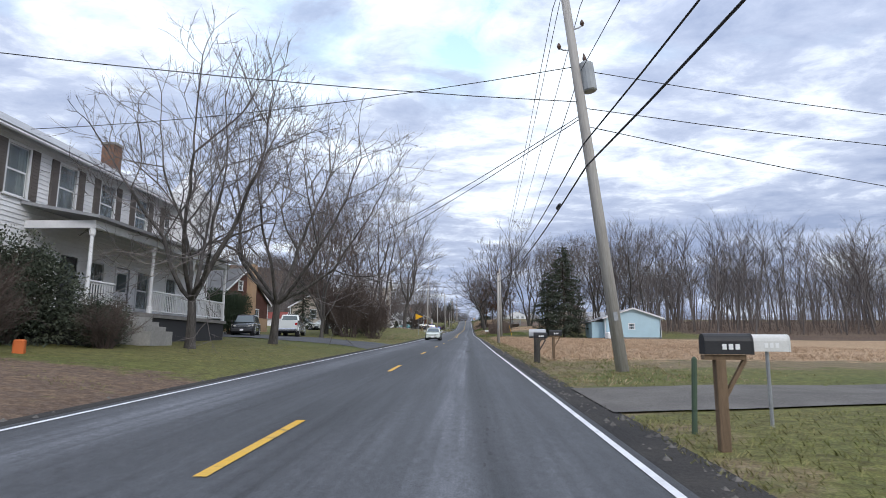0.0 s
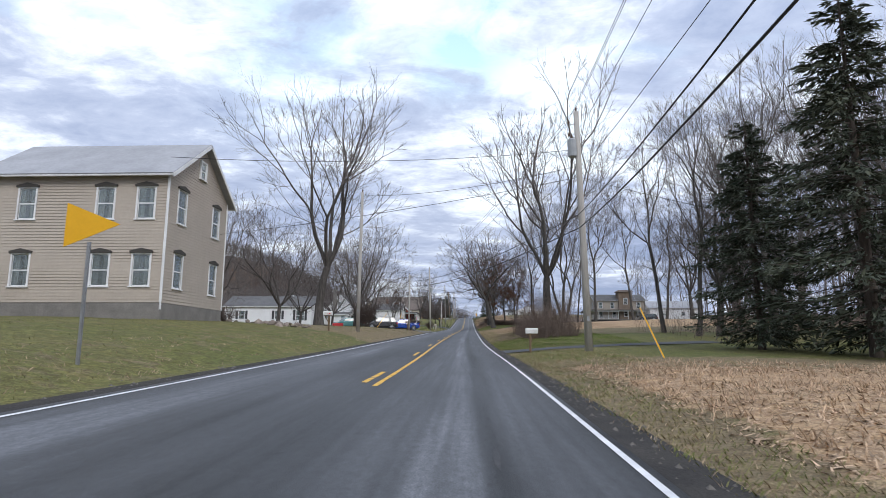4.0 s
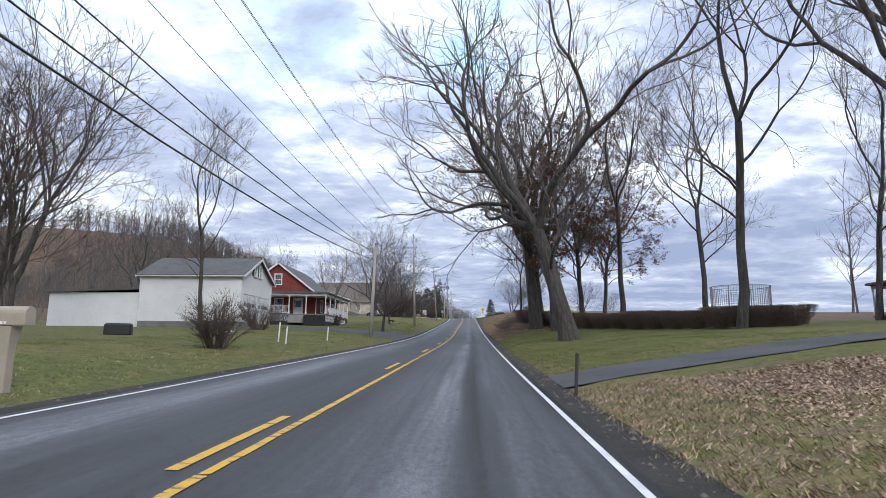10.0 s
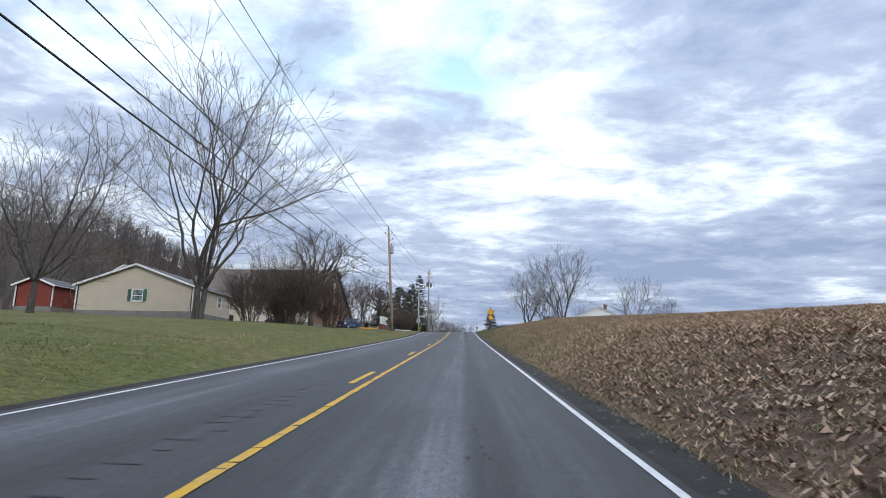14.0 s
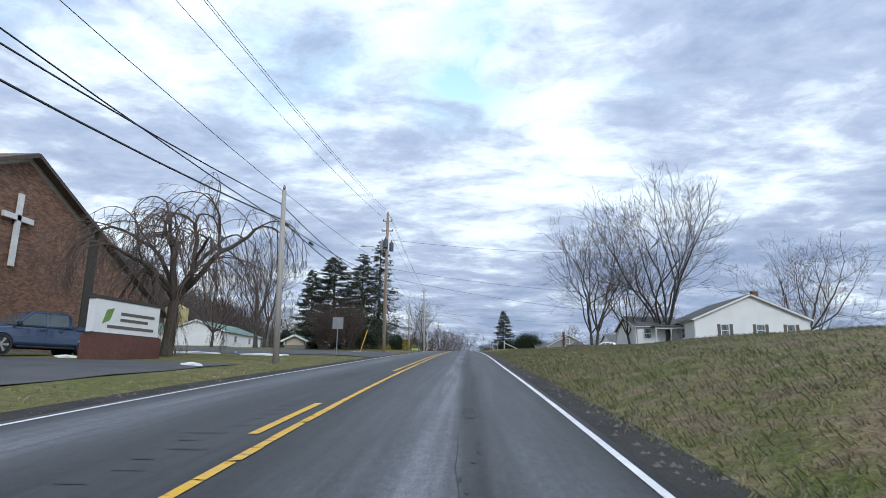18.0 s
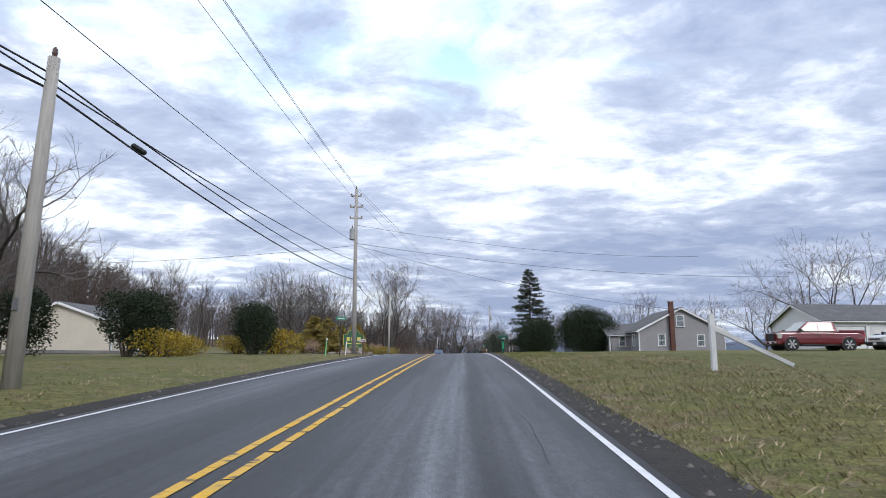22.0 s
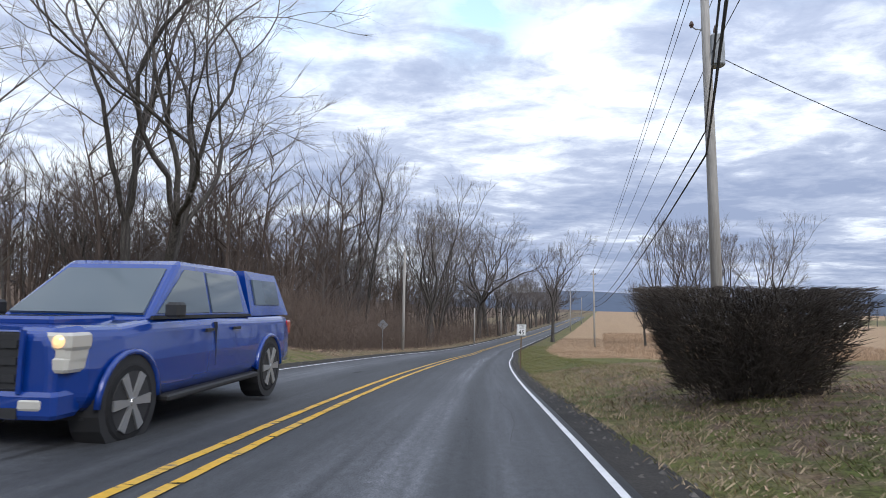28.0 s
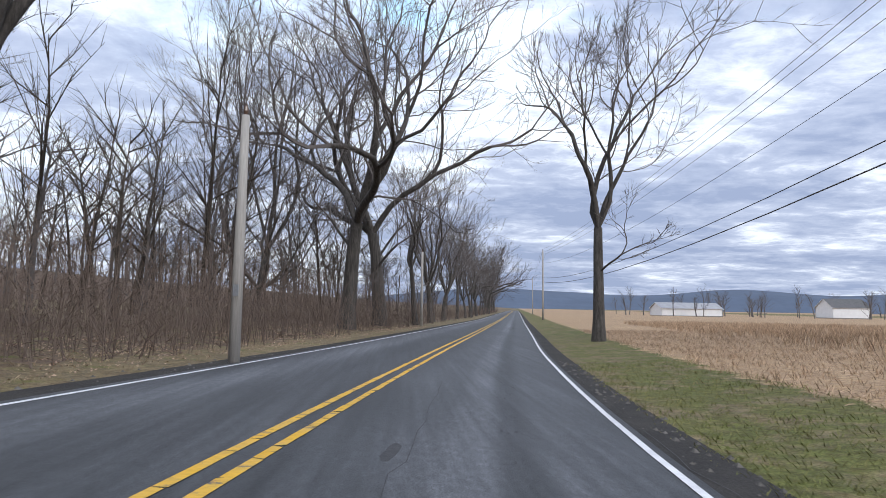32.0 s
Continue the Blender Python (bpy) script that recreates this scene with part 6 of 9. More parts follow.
def house(label, l, y, rz, L, D, h, ridge, axis, mat, walls, roof=None, trim=None, boards={}, shift=0.0, over=.35, name="house", found=.3, up=0.0, category="house"):
    ob = thing(name, label, category, place(l, y, rz, up))
    for side in "SNEW":
        gable = (axis == "y" and side in "SN") or (axis == "x" and side in "EW")
        pk = (shift * (1 if side in "SE" else -1), ridge) if gable else None
        wall(ob, side, L, D, h, mat, walls.get(side, ()), pk, boards.get(side, 0), found=found)
    part("foundation", Mesher().box(-L / 2 - .03, -D / 2 - .03, -.8, L / 2 + .03, D / 2 + .03, found - .02), M_FOUND, ob, fix=False)
    part("floor", Mesher().box(-L / 2 + .2, -D / 2 + .2, found, L / 2 - .2, D / 2 - .2, found + .1), M_ROOMSHADE, ob, fix=False)
    gable_roof(ob, L, D, h, ridge, axis, over, roof, trim, shift)
    for sx in (-1, 1):
        for sy in (-1, 1):
            part("corner_board", Mesher().box(sx * L / 2 - .05 + .03 * sx, sy * D / 2 - .05 + .03 * sy, found, sx * L / 2 + .05 + .012 * sx, sy * D / 2 + .05 + .012 * sy, h - .05), trim or M_WHITE, ob, fix=False)
    return ob


def chimney(parent, x, y, z0, z1, w=.5, mat=None):
    c = part("chimney", Mesher().box(x - w / 2, y - w / 2, z0, x + w / 2, y + w / 2, z1), mat or M_BRICK, parent, fix=False)
    part("chimney_cap", Mesher().box(x - w / 2 - .06, y - w / 2 - .06, z1, x + w / 2 + .06, y + w / 2 + .06, z1 + .12), M_CONC, c, fix=False)


def railing(parent, a, b, h=.9, gap=.14, mat=None):
    """A rail with balusters between two points at floor height."""
    a, b = Vector(a), Vector(b)
    d = b - a
    n = max(int(d.length / gap), 1)
    mat = mat or M_WHITE
    r = part("railing", Mesher().tube([a + V((0, 0, h)), b + V((0, 0, h))], .045, 6).tube([a + V((0, 0, .12)), b + V((0, 0, .12))], .035, 6), mat, parent)
    for k in range(n):
        p = a + d * ((k + .5) / n)
        part("baluster", Mesher().tube([p + V((0, 0, .12)), p + V((0, 0, h))], .02, 4), mat, r, fix=False)


def porch(parent, x0, y0, x1, y1, floor_z, roof_z, posts, rails=(), high=None, deck_mat=None, roof_mat=None, slope=0.0, lattice=()):
    """A porch: deck, posts, roof, rails, lattice skirting."""
    part("porch_floor", Mesher().box(x0, y0, floor_z - .15, x1, y1, floor_z), deck_mat or M_FOUND, parent, fix=False)
    # near-black filler for the shade beneath the deck
    part("porch_skirt", Mesher().box(x0 + .1, y0 + .1, -.6, x1 - .1, y1 - .1, floor_z - .15), M_ROOMSHADE, parent, fix=False)
    hi = high or roof_z + .5
    if slope:
        slab(parent, "porch_roof", (x1 + .3 * slope, y0 - .3, roof_z), (x1 + .3 * slope, y1 + .3, roof_z), (x0, y1 + .3, hi), (x0, y0 - .3, hi), .1, roof_mat or M_ROOF)
    else:
        part("porch_roof", Mesher().box(x0 - .25, y0 - .25, roof_z, x1 + .25, y1 + .25, roof_z + .18), roof_mat or M_ROOF, parent, fix=False)
    part("porch_beam", Mesher().box(x0, y0, roof_z - .28, x1, y0 + .14, roof_z - .02).box(x0, y1 - .14, roof_z - .28, x1, y1, roof_z - .02).box(x1 - .14, y0 + .14, roof_z - .28, x1, y1 - .14, roof_z - .02), M_WHITE, parent, fix=False)
    for px, py in posts:
        ps = part("porch_post", Mesher().tube([(px, py, floor_z), (px, py, floor_z + .25), (px, py, floor_z + .3), (px, py, roof_z - .55), (px, py, roof_z - .5), (px, py, roof_z - .28)], [.1, .1, .07, .06, .1, .1], 10), M_WHITE, parent)
    for a, b in rails:
        railing(parent, (*a, floor_z), (*b, floor_z))
    for (ax, ay), (bx, by) in lattice:
        lm, d = Mesher(), Vector((bx - ax, by - ay, 0))
        n = int(d.length / .28)
        for k in range(n):
            p = Vector((ax, ay, 0)) + d * (k / n)
            q = Vector((ax, ay, 0)) + d * ((k + 1) / n)
            lm.tube([p + V((0, 0, -.1)), q + V((0, 0, floor_z - .15))], .02, 4).tube([q + V((0, 0, -.1)), p + V((0, 0, floor_z - .15))], .02, 4)
        part("lattice", lm, M_WHITE, parent, fix=False)


def steps(parent, x, y, z, n, w, way=(1, 0), mat=None, rise=.18, run=.28):
    for k in range(n):
        cx, cy = x + way[0] * (k + .5) * run, y + way[1] * (k + .5) * run
        hx, hy = (run / 2, w / 2) if way[0] else (w / 2, run / 2)
        part("step", Mesher().box(cx - hx, cy - hy, -.3, cx + hx, cy + hy, z - rise * (k + 1)), mat or M_CONC, parent, fix=False)


SH = dict(shutter=M_SHUTTER)
GS = dict(shutter=M_GSHUTTER)
HD = dict(hood=True)

# white double house with a long porch
big = house("large old white two-storey house with grey shutters", -19.5, 24.2, 0, 9, 18.6, 6.8, 9.2, "y", M_SIDING,
            {"E": [("w", u, 4.6, .95, 1.7, GS) for u in (-8, -5.6, -3.1, -.6, 2.0, 4.6, 7.2)] + [("w", u, 1.3, .95, 1.7) for u in (-7.6, -4.4, -.9, 2.6, 5.2)] + [("d", -2.6, .9, 1.0, 2.1, dict(mat=M_SHUTTER)), ("d", 1.0, .9, 1.0, 2.1)],
             "S": [("w", u, 4.6, .95, 1.7) for u in (-2.4, 2.4)] + [("w", u, 1.3, .95, 1.7) for u in (-2.4, 2.4)]}, roof=M_TINROOF, boards={"E": .16}, found=.5, over=.5)
porch(big, 4.52, -5.0, 7.0, 6.4, .95, 3.9, [(6.85, -4.9), (6.85, -.9), (6.85, 2.6), (6.85, 6.25)], [((6.85, -.9), (6.85, 2.6)), ((6.85, 2.6), (6.85, 6.25)), ((4.6, 6.25), (6.85, 6.25)), ((6.85, -4.9), (6.85, -3.4))], high=4.4, slope=1.0, roof_mat=M_TINROOF)
steps(big, 7.0, -2.2, .95, 4, 1.6)
for y0 in (-8.6, 8.6):
    chimney(big, 0.3, y0 * .7, 8.4, 10.3, .7)
part("bay", Mesher().add([(4.5, 4.6, 3.9), (5.6, 5.4, 3.9), (5.6, 7.6, 3.9), (4.5, 8.4, 3.9), (4.5, 4.6, 7.4), (5.6, 5.4, 7.4), (5.6, 7.6, 7.4), (4.5, 8.4, 7.4), (4.5, 6.5, 9.0)], [(0, 1, 5, 4), (1, 2, 6, 5), (2, 3, 7, 6), (4, 5, 8), (5, 6, 8), (6, 7, 8), (0, 3, 2, 1)]), M_SIDING, big)

# brown gabled house with a tall chimney
h2 = house("brown shingled gable house with a tan chimney", -28, 62.5, -8, 9, 10.5, 3.3, 6.6, "x", M_BROWNSIDE,
           {"E": [("w", 2.6, 1.2, 1.2, 1.3), ("w", -3.2, 1.2, 1.0, 1.3), ("gw", -1.0, 4.3, .7, .9)], "S": [("w", 0, 1.2, 1.2, 1.2), ("w", 2.6, 1.2, 1.0, 1.2)]}, roof=M_ROOF, found=1.1)
M_TANST = material("tan_stucco", (0.50, 0.34, 0.22), .9, .15, 1.2, .3)
chimney(h2, 4.75, .8, -.5, 7.2, .85, M_TANST)
part("base_band", Mesher().box(4.5, -5.25, .0, 4.58, 5.25, 1.6), M_TANST, h2, fix=False)

# small light blue metal building
shed = house("light blue metal farm building with a white roof edge", 27, 104, 0, 9.0, 8, 3.3, 4.8, "y", M_LBLUE, {"S": [("w", -.2, 1.4, .9, .9)], "W": [("d", 1.5, .1, 1.0, 2.0)]}, roof=M_TINROOF, name="farm_building", over=.5, found=.1, category="building")
part("lean_to", Mesher().box(-6.4, -2.6, 0, -4.52, 3, 2.6), M_LBLUE, shed, fix=False)
slab(shed, "lean_to_roof", (-6.7, -2.9, 2.6), (-6.7, 3.3, 2.6), (-4.5, 3.3, 3.2), (-4.5, -2.9, 3.2), .1, M_TINROOF)

# beige two-storey house
bg_w = [("w", u, z, .85, 1.75, HD) for u in (-2.1, 2.1) for z in (1.35, 4.75)]
beige = house("beige two-storey house with dark window hoods", -19.8, 111.9, 0, 9.6, 7.2, 7.2, 9.7, "x", M_BEIGE,
              {"E": bg_w + [("gw", 0, 7.75, .62, .95)], "S": [("w", u, z, .85, 1.6, HD) for u in (-2.5, 1.6, 3.7) for z in (1.35, 4.75)]}, roof=M_TINROOF, boards={"E": .155, "S": .155}, found=.55, over=.45, up=.1)
part("downspout", Mesher().tube([(4.85, -3.66, 7.0), (4.85, -3.66, .2)], .05, 8), M_WHITE, beige)
wing = house("beige rear wing with a small porch", -24, 96, 0, 7, 9, 3.2, 5.2, "y", M_BEIGE, {"E": [("w", -1, 1.3, .9, 1.4), ("d", 2.2, .3, 1, 2.1)], "S": [("w", 0, 1.3, .9, 1.4)]}, roof=M_TINROOF)
porch(wing, 3.52, .4, 5.4, 4.4, .5, 2.9, [(5.3, .5), (5.3, 4.3)], slope=1.0, high=3.3)

# long white single-storey house
house("long low white house with dark shutters", -32, 178, 0, 14, 7, 3.3, 5.0, "x", M_SIDING, {"S": [("w", -4.3, 1.2, 1.0, 1.3, SH), ("w", 1.6, 1.2, 1.0, 1.3, SH), ("w", 5.2, 1.0, 1.3, 1.6, SH)], "E": [("w", 0, 1.2, 1.0, 1.3)]}, boards={"S": .2})
h7 = house("small white house with a front porch", -31, 188.5, 0, 7, 9, 3.0, 5.4, "y", M_SIDING, {"S": [("w", -1.4, 1.2, 1.0, 1.4), ("w", 1.6, 1.2, 1.0, 1.4)], "E": [("w", -2, 1.2, 1, 1.3), ("d", 1.0, .3, 1, 2.1)]})
porch(h7, 3.52, -4.0, 5.6, 3.0, .4, 2.7, [(5.5, -3.9), (5.5, -.6), (5.5, 2.9)], [((5.5, -3.9), (5.5, -.6))], slope=1.0, high=3.2)
house("low white garage with a grey roof", -38, 150, 0, 8, 6, 2.6, 4.2, "x", M_SIDING, {"S": [("g", 0, .1, 3.0, 2.1)]}, name="garage", category="garage")
house("old shed with a rust-red roof", -48, 148, 0, 6, 5, 2.4, 3.9, "x", M_SIDING, {}, roof=M_REDSIDE, name="shed", category="shed")

# white cape house with two dormers
cape = house("white cape house with two dormers and black shutters", -27.8, 218.4, -18, 9.0, 8.4, 2.95, 7.1, "y", M_SIDING,
             {"E": [("w", -2.6, 1.1, 1.5, 1.35, SH), ("w", 2.9, 1.1, .85, 1.35, SH), ("d", .9, .3, 1.0, 2.1)], "S": [("gw", -.2, 4.1, .9, 1.3)]}, boards={"E": .18, "S": .18}, up=.1, over=.25)
for yy in (-1.6, 2.1):
    dm = part("dormer", Mesher().box(.9, yy - 1.0, 3.6, 2.95, yy + 1.0, 5.25).prism([(yy - 1.0, 5.25), (yy + 1.0, 5.25), (yy, 6.35)], -2.95, -.6, pose(0, 0, 0, 0, 0, 90)), M_SIDING, cape)
    for s in (-1, 1):
        slab(dm, "dormer_roof", (3.05, yy + s * 1.12, 5.12), (.3, yy + s * 1.12, 5.12), (.3, yy, 6.38), (3.05, yy, 6.38), .09, M_ROOF)
    window(cape, Matrix.Translation((2.95, yy, 0)) @ pose(0, 0, 0, 0, 0, 90), 0, 3.95, .72, 1.35, shutter=M_SHUTTER, proud=.06, curtain=False)
chimney(cape, -1.25, -4.55, -.4, 8.0, .66, M_FOUND)
part("entry_gable", Mesher().prism([(-.1, 2.45), (1.9, 2.45), (.9, 3.35)], -5.5, -4.3, pose(0, 0, 0, 0, 0, 90)), M_SIDING, cape)
for s in (-1, 1):
    slab(cape, "entry_roof", (5.6, .9 + s * 1.15, 2.38), (4.2, .9 + s * 1.15, 2.38), (4.2, .9, 3.42), (5.6, .9, 3.42), .08, M_ROOF)
    part("entry_post", Mesher().box(5.28, .9 + s * .85 - .05, 0, 5.38, .9 + s * .85 + .05, 2.45), M_WHITE, cape, fix=False)
steps(cape, 4.6, .9, .32, 2, 1.8, (1, 0))
part("window_box", Mesher().bevel_box(4.52, -2.3, .86, 4.86, -1.0, 1.12, .03), M_GREYCAN, cape, "grey planter box under the window")
part("downspout", Mesher().tube([(4.62, -4.1, 2.8), (4.55, -4.1, 2.6), (4.55, -4.1, .15), (4.85, -4.1, .05)], .045, 6), M_WHITE, cape)
part("meter_box", Mesher().bevel_box(4.5, -3.85, 1.2, 4.64, -3.6, 1.6, .02), M_GREYCAN, cape)
# low sun room against its gable, with a dark canopy beyond
part("annex", Mesher().box(-4.6, -7.4, -.3, 3.4, -4.92, 2.35), M_SIDING, cape, "low white sun room", fix=False)
slab(cape, "annex_roof", (-4.9, -7.75, 2.36), (3.8, -7.75, 2.36), (3.3, -4.3, 3.0), (-4.4, -4.3, 3.0), .1, M_ROOF)
part("annex_fascia", Mesher().box(-4.9, -7.8, 2.24, 3.8, -7.74, 2.4).box(3.74, -7.74, 2.24, 3.8, -4.4, 2.4), M_WHITE, cape, fix=False)
for u in (-3.9, -1.5, 2.6):
    window(cape, Matrix.Translation((0, -7.4, 0)), u, .95, 1.0, 1.15, proud=.05, curtain=False)
window(cape, Matrix.Translation((3.4, -6.2, 0)) @ pose(0, 0, 0, 0, 0, 90), 0, .95, 1.0, 1.15, proud=.05, curtain=False)
part("canopy", Mesher().box(-9.4, -7.6, 2.1, -4.62, -4.4, 2.22).prism([(-7.6, 2.22), (-4.4, 2.22), (-6.0, 2.75)], 4.62, 9.4, pose(0, 0, 0, 0, 0, 90)), M_SHUTTER, cape, "dark green carport canopy", fix=False)
for px, py in ((-9.2, -7.4), (-7.0, -7.4), (-9.2, -4.6)):
    part("canopy_post", Mesher().box(px - .06, py - .06, -.4, px + .06, py + .06, 2.1), M_WHITE, cape, fix=False)

# white two-bay garage
gar = house("white gable garage with two overhead doors", -23.5, 252.6, 0, 8.6, 7.4, 4.2, 6.0, "x", M_SIDING, {"E": [("g", -1.75, .35, 2.7, 2.3), ("g", 1.75, .35, 2.7, 2.3), ("gw", -.7, 4.4, .55, .95, SH), ("gw", .5, 4.4, .55, .95)]}, boards={"E": .2, "S": .2}, name="garage", category="garage", up=.15)
part("lean_to", Mesher().box(-12.5, -3.2, -.3, -4.34, 3.0, 2.7), M_SIDING, gar, fix=False)
slab(gar, "lean_to_roof", (-12.8, -3.5, 2.65), (-4.3, -3.5, 2.95), (-4.3, 3.2, 2.95), (-12.8, 3.2, 2.65), .12, M_ROOF)

# red-gabled house with wrap-around porch
red = house("brick-red gabled house with a white wrap-around porch", -23.4, 277, 0, 9.5, 11.5, 3.4, 7.0, "y", M_REDSIDE, {"S": [("w", -2.6, 1.2, 1.0, 1.5), ("w", .2, 1.2, 1.0, 1.5), ("d", 2.6, .6, 1.0, 2.1), ("gw", 0, 4.4, .8, 1.25)], "E": [("w", -3, 1.2, 1.0, 1.4), ("w", 0, 1.2, 1.0, 1.4), ("w", 3, 1.2, 1, 1.4)]}, boards={"S": .2}, found=.6)
chimney(red, -3.1, -4.6, 3.6, 7.9, .7)
porch(red, -5.2, -8.2, 6.6, -5.77, .75, 3.15, [(-5.1, -8.1), (-3.0, -8.1), (-.4, -8.1), (2.2, -8.1), (4.2, -8.1), (6.5, -8.1), (6.5, -5.8)], [((-5.1, -8.1), (-3.0, -8.1)), ((-3.0, -8.1), (-.4, -8.1)), ((-.4, -8.1), (2.2, -8.1)), ((6.5, -8.1), (6.5, -5.8))], lattice=[((-5.1, -8.15), (2.2, -8.15)), ((6.55, -8.1), (6.55, 3))])
porch(red, 4.77, -5.7, 6.6, 4.6, .75, 3.15, [(6.5, -3.2), (6.5, -.6), (6.5, 2.0), (6.5, 4.5)], [((6.5, -5.7), (6.5, -3.2)), ((6.5, -3.2), (6.5, -.6)), ((6.5, -.6), (6.5, 2.0)), ((6.5, 2.0), (6.5, 4.5))])
steps(red, 3.2, -8.2, .75, 3, 1.6, (0, -1))
pk = thing("heart_sign", "pink fabric sign with a white heart hung on the rail", "sign", red.matrix_basis @ pose(6.64, -7.2, .8))
part("cloth", Mesher().box(-.01, -.45, 0, .01, .45, .9), plain("pink_cloth", (.78, .12, .28), .8), pk, fix=False)
part("heart", Mesher().prism([(0, .2), (.22, .45), (.24, .6), (.14, .7), (0, .6), (-.14, .7), (-.24, .6), (-.22, .45)], -.025, -.012, pose(0, 0, 0, 0, 0, 90)), M_WSIGN, pk)

# tan house behind the lawn
tan = house("low tan house with a shallow gable", -34.8, 347, 0, 12.5, 10, 3.0, 5.2, "y", M_TAN, {"S": [("w", .3, 1.3, 1.1, 1.2, dict(shutter=plain("green_shutter", (.05, .12, .08), .6)))], "E": [("w", 2, 1.3, 1, 1.2)]}, roof=M_ROOF, up=.1)
house("taller tan house behind", -46, 366, 0, 12, 14, 3.6, 7.0, "y", M_TAN, {"E": [("w", -3, 1.2, 1, 1.3), ("w", 2, 1.2, 1, 1.3)]}, roof=M_ROOFBR)
ob = house("dark red garden shed", -45.5, 344, 0, 4, 4.5, 2.6, 3.4, "y", M_REDSIDE, {}, name="shed", category="shed")
house("small white shed with a pale roof", -62, 318, 0, 5, 3.4, 1.8, 2.6, "x", M_SIDING, {"E": [("d", 0, 0, 1, 1.7)]}, name="shed", category="shed")

# brick church, its gable towards the road
ch = house("brick-fronted church with a broad low gable and brown roof", -36.5, 391.6, 0, 24, 32, 3.7, 11.0, "x", M_CREAM, {"S": [("d", -2.2, .9, 1.6, 2.2, dict(mat=M_SHUTTER)), ("w", 3.5, 1.2, 1.0, 1.6), ("w", -6, 1.2, 1, 1.6), ("w", 7.5, .1, .9, .5)]}, roof=M_ROOFBR, trim=material("brown_trim", (.10, .08, .07), .7, .15, 2, .1), name="church", category="church", over=.6, found=.25)
# its brickwork: the gable towards the road
def gable_bricks():
    def top(y):
        return 11.0 - abs(y) / 16 * 7.3 - .35
    part("mortar_face", Mesher().add([(12.004, -15.95, .2), (12.004, 15.95, .2), (12.004, 15.95, top(15.95)), (12.004, 0, top(0)), (12.004, -15.95, top(15.95)), (12.02, -15.95, .2), (12.02, 15.95, .2), (12.02, 15.95, top(15.95)), (12.02, 0, top(0)), (12.02, -15.95, top(15.95))],
                                     [(4, 3, 2, 1, 0), (5, 6, 7, 8, 9), (0, 1, 6, 5), (1, 2, 7, 6), (2, 3, 8, 7), (3, 4, 9, 8), (4, 0, 5, 9)]), M_MORTAR, ch, "mortar behind the gable bricks")
    rng = random.Random(9)
    bw, bh, rest, count = .29, .095, Mesher(), 0
    one = Mesher().bevel_box(-bh / 2 + .006, -bw / 2 + .006, 0, bh / 2 - .006, bw / 2 - .006, .03, .008).mesh("brick")
    one.materials.append(M_BRICK)
    row = 0
    z = .26
    while z < 10.6:
        y = -15.8 + (bw / 2 if row % 2 else 0)
        while y < 15.8:
            if z < top(y) - .08 and not abs(y + 7.0) < .62 and not abs(y - 6.6) < .62:
                if y < -10.5 and z < 2.1 and count < 290:
                    o = new("brick", one)
                    o.parent = ch
                    o.matrix_basis = Matrix.Translation((12.012 + rng.uniform(0, .012), y, z)) @ pose(0, 0, 0, 0, 90, 0)
                    count += 1
                else:
                    p = rng.uniform(0, .02)
                    rest.add([(12.012, y - bw / 2 + .006, z - bh / 2 + .006), (12.012, y + bw / 2 - .006, z - bh / 2 + .006), (12.012, y + bw / 2 - .006, z + bh / 2 - .006), (12.012, y - bw / 2 + .006, z + bh / 2 - .006),
                              (12.034 + p, y - bw / 2 + .012, z - bh / 2 + .012), (12.034 + p, y + bw / 2 - .012, z - bh / 2 + .012), (12.034 + p, y + bw / 2 - .012, z + bh / 2 - .012), (12.034 + p, y - bw / 2 + .012, z + bh / 2 - .012)],
                             [(4, 5, 6, 7), (0, 1, 5, 4), (1, 2, 6, 5), (2, 3, 7, 6), (3, 0, 4, 7)])
            y += bw
        z += bh
        row += 1
    o = part("brickwork", rest, M_BRICKWORK, ch, "rough red-brown brickwork of the gable", fix=False)
    tagged(o, "rough red-brown brickwork of the gable", kind="stuff")


gable_bricks()
for yy in (-7.0, 6.6):
    part("dark_strip", Mesher().box(12.03, yy - .45, .2, 12.12, yy + .45, 11.0 - abs(yy) / 16 * 7.3 - .3), M_DARKPOST, ch, "dark tall window strip", fix=False)
cr = part("cross", Mesher().box(12.14, -.55, 4.6, 12.3, -.25, 8.6).box(12.14, -1.5, 7.1, 12.3, .7, 7.4), M_WHITE, ch, "tall pale cross on the gable", fix=False)
porch(ch, -4.0, -18.2, -.4, -16.02, 1.1, 3.6, [(-3.9, -18.1), (-.5, -18.1)], [((-3.9, -18.1), (-3.9, -16.1))])
part("porch_gable", Mesher().prism([(-4.3, 3.78), (-.1, 3.78), (-2.2, 4.7)], -18.4, -16.1), M_WHITE, ch)
for xx in (-3.4, -1.0):
    railing(ch, (xx, -18.2, 1.1), (xx, -20.8, .1), .9, .16)
steps(ch, -2.2, -18.2, 1.1, 6, 2.2, (0, -1), run=.4)
cs = thing("church_sign", "white church notice board on a dark base", "sign", place(-14, 385, 82))
part("base", Mesher().box(-2.0, -.3, -.2, 2.0, .3, .95), M_BROWNSIDE, cs, fix=False)
part("board", Mesher().box(-1.95, -.15, .95, 1.95, .15, 2.35), M_WSIGN, cs, fix=False)
part("frame", Mesher().box(-2.02, -.18, 2.3, 2.02, .18, 2.42).box(-2.02, -.18, .92, 2.02, .18, 1.0), M_DARKPOST, cs, fix=False)
